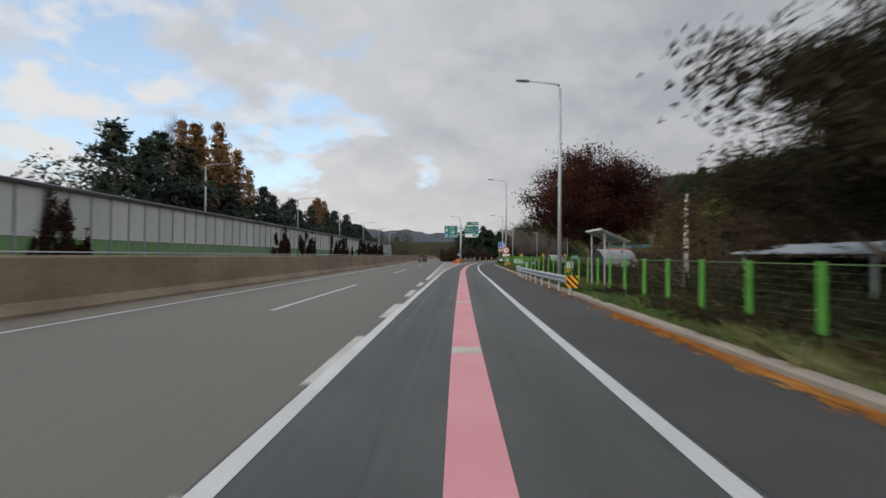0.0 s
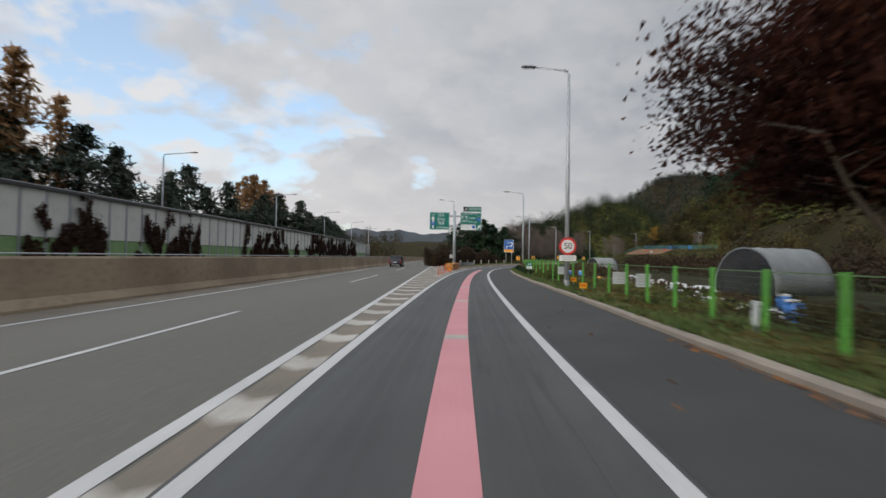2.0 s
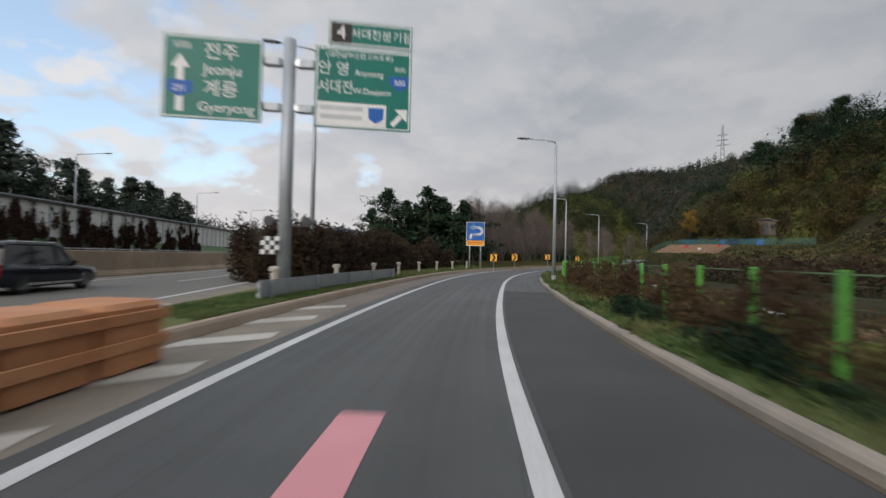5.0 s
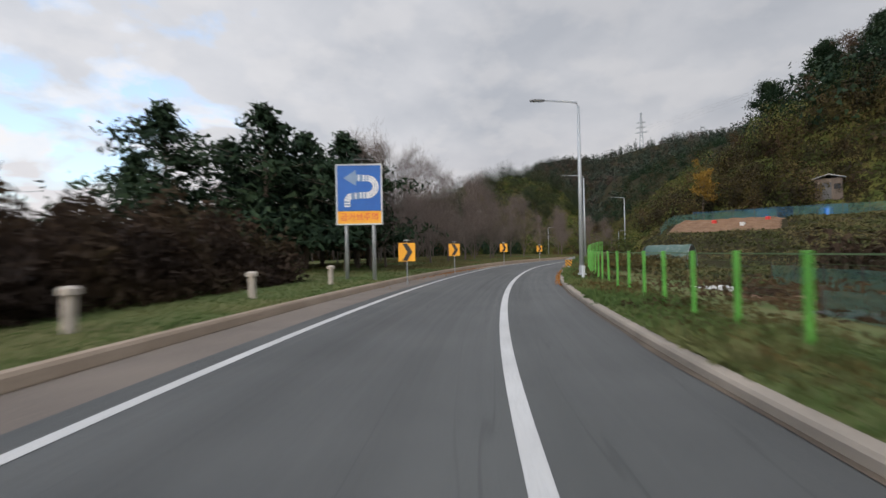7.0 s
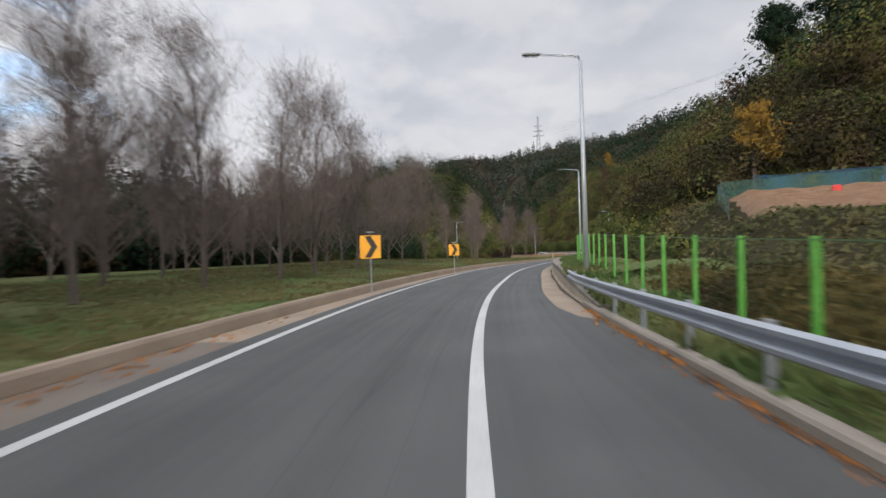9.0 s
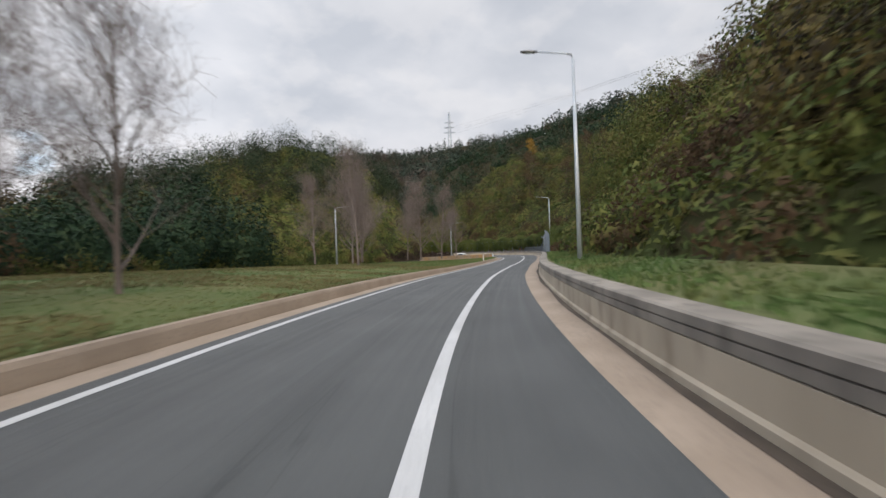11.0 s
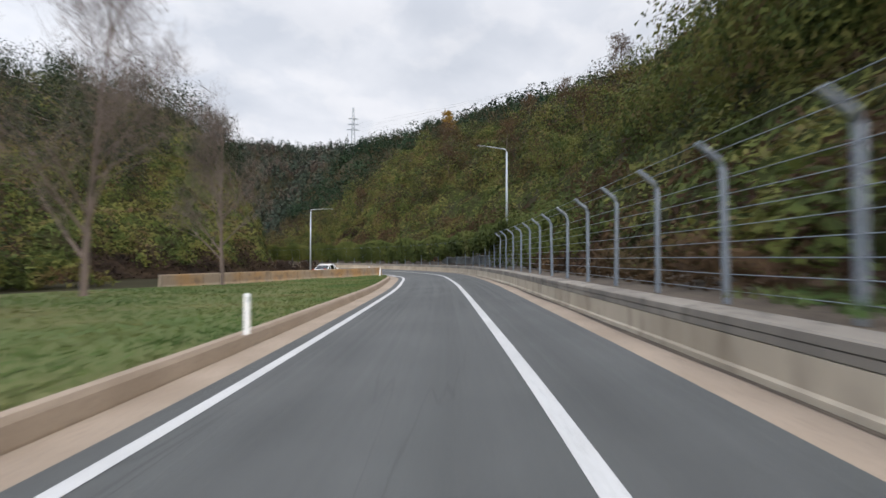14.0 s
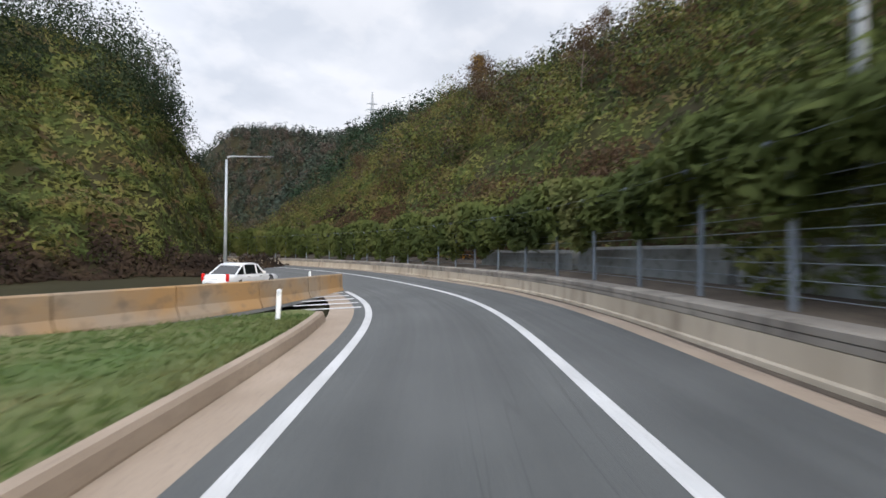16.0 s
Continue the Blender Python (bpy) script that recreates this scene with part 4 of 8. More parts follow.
def gantry():
    """The tall post with two green direction panels."""
    th = thing("direction_sign", "tall grey post with two green direction panels", "road sign", pose(3.0, 116.2, -0.05, 0, 0, 2))
    m = Mesh()
    m.tube([(0, 0, 0), (0, 0, 9.2)], [0.24, 0.21], 14)
    part("post", m, LAMP_GREY, th, "", True)
    part("base_plate", Mesh().box((0, 0, 0.06), (0.9, 0.9, 0.12), 0, 0.03), STEEL, th)
    for z in (6.75, 8.35):
        for sx in (-1, 1):
            m = Mesh()
            m.loft([[(sx * (0.20 + u), -0.14 * k, z - 0.13 * k), (sx * (0.20 + u), 0.14 * k, z - 0.13 * k), (sx * (0.20 + u), 0.14 * k, z + 0.13 * k), (sx * (0.20 + u), -0.14 * k, z + 0.13 * k)] for u, k in ((0, 0.7), (0.15, 1.0), (0.6, 1.0), (0.75, 0.6), (1.1, 0.55))])
            part("arm", m, STEEL, th)

    def panel(name, x0, x1, z0, z1, mat=SIGN_GREEN):
        m = Mesh()
        m.box(((x0 + x1) / 2, -0.20, (z0 + z1) / 2), (x1 - x0, 0.05, z1 - z0))
        p = part(name, m, mat, th)
        fr = Mesh()
        w = 0.045
        for cx, cz, sx, sz in (((x0 + x1) / 2, z1 - 0.06, x1 - x0 - 0.08, w), ((x0 + x1) / 2, z0 + 0.06, x1 - x0 - 0.08, w), (x0 + 0.06, (z0 + z1) / 2, w, z1 - z0 - 0.08), (x1 - 0.06, (z0 + z1) / 2, w, z1 - z0 - 0.08)):
            fr.box((cx, -0.229, cz), (sx, 0.006, sz))
        part("border", fr, SIGN_WHITE, p)
        return p
    F = -0.232
    a = panel("panel", -4.05, -0.85, 6.12, 8.95)
    text(a, "전주", -2.2, 8.42, 0.62, SIGN_WHITE, F)
    text(a, "Jeonju", -2.15, 7.82, 0.5, SIGN_WHITE, F)
    text(a, "계룡", -2.2, 7.15, 0.62, SIGN_WHITE, F)
    text(a, "Gyeryong", -2.0, 6.53, 0.46, SIGN_WHITE, F)
    text(a, "남(S)", -3.45, 8.6, 0.28, SIGN_WHITE, F)
    ar = Mesh()
    ar.poly([(-3.62, F, 6.35), (-3.38, F, 6.35), (-3.38, F, 7.85), (-3.2, F, 7.85), (-3.5, F, 8.3), (-3.8, F, 7.85), (-3.62, F, 7.85)])
    part("arrow", ar, SIGN_WHITE, a)
    sh = Mesh()
    sh.poly([(-3.88, F - 0.006, 7.4), (-3.12, F - 0.006, 7.4), (-3.1, F - 0.006, 7.05), (-3.5, F - 0.006, 6.82), (-3.9, F - 0.006, 7.05)])
    part("shield", sh, SIGN_BLUE, a, "blue route shield")
    text(a, "251", -3.5, 7.12, 0.3, SIGN_WHITE, F - 0.012)
    b = panel("panel", 0.92, 4.3, 6.12, 8.98)
    text(b, "(대전남부순환고속도로)", 2.45, 8.72, 0.24, SIGN_WHITE, F)
    text(b, "안 영", 1.55, 8.2, 0.52, SIGN_WHITE, F)
    text(b, "Anyeong", 2.78, 8.12, 0.29, SIGN_WHITE, F)
    text(b, "서대전", 1.62, 7.55, 0.5, SIGN_WHITE, F, 0.9)
    text(b, "W.Daejeon", 2.9, 7.47, 0.29, SIGN_WHITE, F)
    text(b, "동(E)", 3.88, 8.36, 0.2, SIGN_WHITE, F)
    sh = Mesh()
    sh.poly([(3.5, F, 8.1), (4.24, F, 8.1), (4.22, F, 7.8), (3.87, F, 7.56), (3.52, F, 7.8)])
    part("shield", sh, SIGN_BLUE, b, "blue route shield")
    text(b, "300", 3.87, 7.86, 0.28, SIGN_WHITE, F - 0.006)
    wp = part("inset_panel", Mesh().box((2.22, F, 6.62), (2.4, 0.01, 0.82)), SIGN_WHITE, b, "white inset panel")
    for z, w in ((6.82, 1.5), (6.5, 1.45)):
        part("text_bar", bar_mesh(w, 0.16, 1.85, z, F - 0.008), SIGN_GREY, wp)
    sh = Mesh()
    sh.poly([(2.78, F - 0.012, 6.9), (3.34, F - 0.012, 6.9), (3.32, F - 0.012, 6.5), (3.06, F - 0.012, 6.34), (2.8, F - 0.012, 6.5)])
    part("shield", sh, SIGN_BLUE, wp)
    ar = Mesh()
    for pts in ([(3.56, 6.38), (3.7, 6.26), (4.0, 6.6), (3.87, 6.72)], [(3.72, 6.9), (4.18, 6.92), (4.16, 6.46)]):
        ar.poly([(p, F, q) for p, q in pts])
    part("arrow", ar, SIGN_WHITE, b)
    c = panel("panel", 1.35, 4.3, 9.08, 9.95)
    part("number_panel", Mesh().box((1.78, F, 9.51), (0.72, 0.01, 0.72)), SIGN_BLACK, c, "black number panel")
    text(c, "4", 1.78, 9.51, 0.66, SIGN_WHITE, F - 0.01)
    text(c, "서대전분기점", 3.2, 9.51, 0.4, SIGN_WHITE, F)
    # small checkered marker and flashers low on the post
    q = part("marker_panel", Mesh().box((-0.42, -0.3, 1.9), (0.62, 0.03, 0.62)), SIGN_WHITE, th, "white marker board with dark squares")
    for i in range(4):
        for j in range(4):
            if (i + j) % 2:
                part("square", Mesh().box((-0.66 + i * 0.155, -0.318, 1.67 + j * 0.155), (0.15, 0.006, 0.15)), SIGN_BLACK, q)
    for sx in (-0.5, 0.75):
        part("flasher", Mesh().tube([(sx, -0.30, 2.75), (sx, 0.05, 2.75)], 0.17, 12), DARK_METAL, th)
        part("flasher_bracket", Mesh().tube([(0.0, 0.0, 2.6), (sx, -0.1, 2.6)], 0.03, 6), DARK_METAL, th)


gantry()


def nose():
    """The crash cushion in front of the gantry, flexible posts and the short barrier behind."""
    th = thing("crash_cushion", "weathered orange crash cushion with a striped black and yellow front", "crash cushion", pose(2.0, 100.75, 0.0, 0, 0, -9))
    for k in range(5):
        w0 = 0.86 + 0.05 * k
        m = Mesh()
        m.box((0, 0.62 + k * 1.2, 0.46), (w0, 1.14, 0.86), 0, 0.07)
        part("section", m, CUSHION, th)
    for sx in (-1, 1):
        for z in (0.35, 0.7):
            part("side_rail", Mesh().box((sx * 0.555, 3.1, z), (0.04, 5.8, 0.14), 0, 0.01), CUSHION, th)
    f = part("front_panel", Mesh().box((0, -0.02, 0.46), (0.9, 0.05, 0.86), 0, 0.02), SIGN_YELLOW, th, "yellow front board")
    for sx in (-1, 1):
        for k in range(3):
            m = Mesh()
            z = 0.12 + k * 0.3
            m.poly([(0.0, -0.05, z + 0.22), (sx * 0.44, -0.05, z - 0.25 + 0.1), (sx * 0.44, -0.05, z + 0.02 + 0.1 - 0.1), (0.0, -0.05, z + 0.36)])
            part("stripe", m, SIGN_BLACK, f)
    post = thing("flexible_post", "orange flexible delineator post with pale bands", "delineator", pose(0.73, 84.7, 0))
    post["group"] = "posts in the gore"
    part("base", Mesh().tube([(0, 0, 0), (0, 0, 0.035), (0, 0, 0.06)], [0.11, 0.10, 0.06], 12), ORANGE, post)
    part("tube", Mesh().tube([(0, 0, 0.05), (0, 0, 0.82), (0, 0, 0.86)], [0.045, 0.04, 0.03], 10), ORANGE, post, "", True)
    for z in (0.56, 0.72):
        part("band", Mesh().tube([(0, 0, z), (0, 0, z + 0.05)], 0.047, 10), SIGN_GREY, post)
    for x, y in ((1.0, 87.7), (1.28, 90.7), (1.5, 93.6), (1.86, 93.9), (2.15, 96.6), (1.8, 98.0)):
        copy_thing(post, pose(x, y, 0, 1.5, 0, x * 90))
    # short grey rail behind the gantry, curving with the ramp
    rail = thing("guardrail", "short pale grey guardrail behind the sign post", "guardrail")
    m = Mesh()
    rings = []
    for u in np.linspace(0, 1, 9):
        x, y = 3.05 + 3.2 * u + 0.8 * u * u, 112.9 + 15.5 * u
        rings.append([(x + o, y, z) for o, z in ((0, 0.30), (-0.07, 0.38), (0.0, 0.5), (0.0, 0.58), (-0.07, 0.7), (0, 0.80), (0.03, 0.80), (0.03, 0.30))])
    m.loft(rings)
    part("beam", m, STEEL, rail)
    for u in np.linspace(0.04, 0.96, 5):
        part("post", Mesh().tube([(3.13 + 3.2 * u + 0.8 * u * u, 112.9 + 15.5 * u, -0.1), (3.13 + 3.2 * u + 0.8 * u * u, 112.9 + 15.5 * u, 0.78)], 0.06, 8), STEEL, rail)


nose()


def guardrail(points, label, marker_at=0):
    """A W-beam on posts through the given (x, y, beam height)."""
    th = thing("guardrail", label, "guardrail")
    pts = [Vector(p) for p in points]
    m = Mesh()
    rings = []
    for i, p in enumerate(pts):
        t = (pts[min(i + 1, len(pts) - 1)] - pts[max(i - 1, 0)])
        t.z = 0
        t.normalize()
        r = Vector((t.y, -t.x, 0))
        prof = [(0.0, -0.16), (-0.075, -0.12), (-0.075, -0.07), (-0.0, -0.02), (-0.0, 0.02), (-0.075, 0.07), (-0.075, 0.12), (0.0, 0.16), (0.012, 0.15), (-0.05, 0.11), (-0.05, 0.07), (0.015, 0.02), (0.015, -0.02), (-0.05, -0.07), (-0.05, -0.11), (0.012, -0.15)]
        rings.append([p + r * o + Vector((0, 0, u)) for o, u in prof])
    m.loft(rings)
    part("beam", m, STEEL, th)
    run = 0.0
    nxt = 0.6
    for a, b in zip(pts[:-1], pts[1:]):
        ln = (b - a).length
        while run + ln > nxt:
            p = a.lerp(b, (nxt - run) / ln)
            t = (b - a).normalized()
            r = Vector((t.y, -t.x, 0))
            q = p + r * 0.10
            part("post", Mesh().tube([(q.x, q.y, p.z - 0.85), (q.x, q.y, p.z + 0.18)], 0.057, 8), STEEL, th)
            part("spacer", Mesh().box((p + r * 0.045)[:], (0.09, 0.08, 0.2), math.atan2(t.x, t.y)), STEEL, th)
            nxt += 2.0
        run += ln
    p, q = pts[0], pts[1]
    t = (q - p).normalized()
    r = Vector((t.y, -t.x, 0))
    mk = Mesh()
    c = p - t * 0.06
    a, b = c - r * 0.24, c + r * 0.24
    for u in (0.0,):
        mk.loft([[a + Vector((0, 0, -0.28)), b + Vector((0, 0, -0.28)), b + Vector((0, 0, 0.2)), a + Vector((0, 0, 0.2))], [a - t * 0.03 + Vector((0, 0, -0.28)), b - t * 0.03 + Vector((0, 0, -0.28)), b - t * 0.03 + Vector((0, 0, 0.2)), a - t * 0.03 + Vector((0, 0, 0.2))]])
    bd = part("end_marker", mk, SIGN_YELLOW, th, "yellow end board with black slanting stripes")
    f = -t * 0.036
    for c0 in (-0.46, -0.22, 0.02, 0.26):
        st = Mesh()
        rows = []
        for x in np.linspace(-0.24, 0.24, 17):
            lo, hi = max(-0.28, -float(x) + c0 - 0.06), min(0.2, -float(x) + c0 + 0.06)
            if hi > lo:
                rows.append([c + r * float(x) + f + Vector((0, 0, lo)), c + r * float(x) + f + Vector((0, 0, hi))])
        if len(rows) > 1:
            st.loft(rows, False, False)
            part("stripe", st, SIGN_BLACK, bd)
    return th


guardrail([(4.62 + 0.25 * u + 0.9 * u ** 3 + 0.6 * u ** 8, 22.3 + 24.1 * u, 0.62 - 0.06 * u ** 6) for u in np.linspace(0, 1, 14)], "galvanised steel guardrail along the kerb")
_s0, _s1 = station(32.5, 168.6) - 1.6, station(42.5, 184.6) - 2.5
guardrail([on(float(s), kerb_right(float(s)) + by_station(float(s), [(_s0, 0.45), (_s0 + 4, 0.12)]), max(0.70, wt(float(s)) + 0.16)) for s in np.linspace(_s0, _s1, 12)], "galvanised steel guardrail before the retaining wall")


def green_fence():
    """Bright green posts carrying a wire net, from the start of the ramp to the hill."""
    th = thing("fence", "bright green posts carrying a green wire net", "fence")
    post = Mesh().box((0, 0, 0.88), (0.085, 0.085, 1.76), 0, 0.01).data("post", POST_GREEN)
    off = lambda s: kerb_right(s) + by_station(s, [(station(0, 18), 1.75), (station(0.6, 36), 2.05), (station(1.4, 55), 1.6), (station(2, 66), 1.35), (station(3.6, 84), 1.3), (S63, 1.9), (S9, 1.9), (S10 + 12, 1.9)])
    zz = lambda s: by_station(s, [(S9, -0.08), (S95, 0.25), (S10 + 6, 0.8), (S10 + 12, 1.0), (S10 + 18, 1.1)])
    s_list = np.arange(station(0, 8), S10 + 18, 2.0)
    tops = []
    for k, s in enumerate(s_list):
        s = float(s)
        p = part("post", post, POST_GREEN, th)
        x, y, z = on(s, off(s), zz(s) - 0.15)
        p.matrix_basis = pose(x, y, z, 0, random.uniform(-1.2, 1.2), -math.degrees(heading(s)))
        tops.append((x, y, z))
    wires = Mesh()
    for a, b in zip(tops[:-1], tops[1:]):
        a, b = Vector(a), Vector(b)
        for j in range(12):
            u = 0.2 + j * 0.137
            h = 0.0018 if j < 11 else 0.012
            wires.quad(a + Vector((0, 0, u - h)), b + Vector((0, 0, u - h)), b + Vector((0, 0, u + h)), a + Vector((0, 0, u + h)))
        for i in range(24):
            f = a.lerp(b, (i + 0.5) / 24)
            g = a.lerp(b, (i + 0.5) / 24 + 0.0018)
            wires.quad(f + Vector((0, 0, 0.2)), g + Vector((0, 0, 0.2)), g + Vector((0, 0, 1.7)), f + Vector((0, 0, 1.7)))
    part("net", wires, NET_GREEN, th, "thin green wire net")


green_fence()


def small_signs():
    # speed limit on the second lamp's pole
    th = thing("speed_limit_sign", "round white speed limit sign with a red rim", "road sign", pose(7.64, 66.16, 0, 0, 0, 4))
    part("rim", Mesh().tube([(0, 0.0, 2.35), (0, 0.03, 2.35)], 0.46, 32), SIGN_RED, th)
    f = part("face", Mesh().tube([(0, -0.012, 2.35), (0, 0.01, 2.35)], 0.345, 32), SIGN_WHITE, th)
    text(f, "50", 0, 2.35, 0.46, SIGN_BLACK, -0.018)
    pl = part("plate", Mesh().box((0, 0, 1.72), (0.9, 0.03, 0.3), 0, 0.01), SIGN_WHITE, th, "white plate with small lettering")
    part("text_bar", bar_mesh(0.7, 0.07, 0, 1.77, -0.02), SIGN_GREY, pl)
    part("text_bar", bar_mesh(0.6, 0.06, 0, 1.66, -0.02), SIGN_GREY, pl)
    for z in (2.2, 2.5):
        part("clamp", Mesh().tube([(0, 0.05, z), (0, 0.3, z)], 0.1, 8), STEEL, th)
    # distance marker
    th = thing("distance_marker", "small green and white distance marker on a post", "road sign", pose(9.0, 83.9, 0, 0, 0, -2))
    part("post", Mesh().tube([(0, 0.03, -0.2), (0, 0.03, 1.1)], 0.04, 8), STEEL, th)
    a = part("panel", Mesh().box((0, -0.02, 1.13), (0.5, 0.02, 0.32), 0, 0.01), SIGN_GREEN, th)
    text(a, "3.4", 0, 1.13, 0.27, SIGN_WHITE, -0.034)
    b = part("panel", Mesh().box((0, -0.02, 0.85), (0.5, 0.02, 0.22), 0, 0.01), SIGN_WHITE, th)
    text(b, "S", 0, 0.85, 0.22, SIGN_BLACK, -0.034)
    # pale notice boards wired to the fence
    for x, y, w in ((8.2, 60.5, 0.62), (8.3, 58.6, 0.55), (8.75, 38.0, 0.5), (8.6, 71.0, 0.5)):
        th = thing("notice_board", "pale grey notice board hung on the fence", "notice", pose(x, y, 0.95, 0, 0, 5))
        p = part("board", Mesh().box((0, 0, 0), (w, 0.02, 0.48), 0, 0.01), SIGN_GREY, th)
        for k in range(4):
            part("text_bar", bar_mesh(w * 0.8, 0.035, 0, 0.15 - 0.1 * k, -0.014, 0.004), LAMP_GREY, p)
    for x, y in ((8.3, 36.8), (6.9, 61.2), (8.1, 66.8)):
        th = thing("marker_post", "yellow cable marker plate on a thin stake", "marker", pose(x, y, -0.1, 0, 3, 12))
        part("stake", Mesh().tube([(0, 0, 0), (0, 0, 0.75)], 0.02, 6), STEEL, th)
        p = part("plate", Mesh().box((0, -0.02, 0.68), (0.34, 0.02, 0.24), 0, 0.01), SIGN_YELLOW, th)
        part("text_bar", bar_mesh(0.22, 0.05, 0, 0.69, -0.034, 0.004), SIGN_RED, p)
    for x, y in ((8.0, 52.3), (28.35, 154.7)):
        th = thing("kilometre_post", "short white roadside post with a rounded top", "marker", pose(x, y, 0, 0, 4, 0))
        part("post", Mesh().box((0, 0, 0.35), (0.13, 0.1, 0.78), 0, 0.03), SIGN_GREY, th)
        part("cap", Mesh().box((0, 0, 0.76), (0.16, 0.13, 0.1), 0, 0.03), SIGN_GREY, th)


small_signs()


ARROW_BLUE = material("arrow_pale_blue", [(0.16, 0.26, 0.42), (0.20, 0.30, 0.46), (0.14, 0.23, 0.38)], 0.6, scale=2, fine=12)


def curve_sign():
    th = thing("curve_warning_sign", "large blue sign with a curled arrow above a yellow plate", "road sign", pose(18.15, 159.5, 0.0, 0, 0, -14))
    for x in (-0.72, 0.72):
        part("post", Mesh().tube([(x, 0.10, -0.2), (x, 0.10, 5.9)], 0.10, 10), LAMP_GREY, th, "", True)
    b = part("panel", Mesh().box((0, 0, 5.12), (2.3, 0.08, 2.42), 0, 0.02), SIGN_BLUE, th)
    fr = Mesh()
    for cx, cz, sx, sz in ((0, 6.34, 2.4, 0.07), (0, 3.2, 2.4, 0.07), (-1.18, 4.77, 0.07, 3.2), (1.18, 4.77, 0.07, 3.2)):
        fr.box((cx, -0.01, cz), (sx, 0.12, sz))
    part("frame", fr, SIGN_GREY, th)
    y = part("plate", Mesh().box((0, 0, 3.56), (2.3, 0.08, 0.66), 0, 0.02), SIGN_YELLOW, th)
    text(y, "급커브주의", 0, 3.56, 0.44, SIGN_RED, -0.05)
    # the curled arrow: a broad band with rows of lamps
    path = [(-0.62, 4.15)] + [(-0.42 - 0.2 * math.cos(a), 4.45 + 0.22 * math.sin(a)) for a in np.linspace(0.0, 1.4, 4)] + [(0.1, 4.72), (0.42, 4.72)] + [(0.42 + 0.46 * math.sin(a), 5.17 - 0.45 * math.cos(a)) for a in np.linspace(0.25, 2.9, 9)] + [(0.25, 5.62), (-0.25, 5.66)]
    m = Mesh()
    rings = []
    for i, (px, pz) in enumerate(path):
        a, c = path[max(i - 1, 0)], path[min(i + 1, len(path) - 1)]
        t = Vector((c[0] - a[0], c[1] - a[1])).normalized()
        n = Vector((-t.y, t.x)) * 0.17
        rings.append([(px + n.x, -0.05, pz + n.y), (px - n.x, -0.05, pz - n.y)])
    m.loft(rings, False, False)
    m.poly([(-0.15, -0.05, 5.22), (-0.82, -0.05, 5.64), (-0.15, -0.05, 6.06)])
    arrow = part("arrow", m, ARROW_BLUE, b, "curled arrow set with rows of white lamps")
    dot = Mesh().tube([(0, -0.075, 0), (0, -0.05, 0)], 0.045, 8).data("lamp", SIGN_WHITE)
    for i in range(len(path) - 1):
        for u in (0.0, 0.5):
            px, pz = path[i][0] * (1 - u) + path[i + 1][0] * u, path[i][1] * (1 - u) + path[i + 1][1] * u
            a, c = path[i], path[i + 1]
            t = Vector((c[0] - a[0], c[1] - a[1])).normalized()
            for k in (-0.11, 0.0, 0.11):
                d = part("lamp", dot, SIGN_WHITE, arrow)
                d.location = (px - t.y * k, 0, pz + t.x * k)
    sp = part("solar_panel", Mesh().box((0.15, 0.0, 6.58), (0.85, 0.5, 0.05), 0, 0.01), DARK_METAL, th)
    part("bracket", Mesh().tube([(0.15, 0.1, 6.3), (0.15, 0.05, 6.56)], 0.035, 6), STEEL, sp)


curve_sign()


def chevron(x, y, z, turn, size=0.62, arrow=1, base=0.3, label="yellow chevron board with a black arrow and a small solar lamp", lamp_on_top=True):
    th = thing("chevron_sign", label, "road sign", pose(x, y, base, 0, 0, -turn), "chevrons round the bend")
    h = z - base
    part("post", Mesh().tube([(0, 0.04, -0.3), (0, 0.04, h + size * 0.5)], 0.032, 8), STEEL, th)
    b = part("board", Mesh().box((0, 0, h), (size * 0.92, 0.04, size), 0, 0.03), SIGN_YELLOW, th)
    m = Mesh()
    w = size * 0.92
    q = 1 if arrow > 0 else -1
    for sz in (-1, 1):
        m.poly([(q * -0.26 * w, -0.024, h + sz * 0.46 * size), (q * 0.04 * w, -0.024, h + sz * 0.46 * size), (q * 0.34 * w, -0.024, h), (q * 0.04 * w, -0.024, h)])
    part("arrow", m, SIGN_BLACK, b)
    if lamp_on_top:
        part("bracket", Mesh().tube([(0, 0.02, h + size * 0.5), (0, 0.0, h + size * 0.5 + 0.12)], 0.02, 6), STEEL, th)
        part("solar_panel", Mesh().box((0, 0, h + size * 0.5 + 0.14), (0.3, 0.24, 0.03), 0, 0.008), SIGN_GREY, th)
    return th


chevron(20.4, 158.3, 1.68, 16, 0.95)
chevron(26.4, 169.5, 1.83, 24, 0.95)
chevron(37.7, 186.1, 2.05, 32, 1.0)
chevron(50.2, 201.0, 1.95, 38, 0.95)
for cx, cy, ct in ((134.2, 267.0, 50), (139.0, 277.0, 44), (143.6, 288.5, 38), (147.0, 300.5, 34)):
    chevron(cx, cy, 1.35, ct, 0.62, -1, 0.85, "small yellow chevron board above the retaining wall", False)


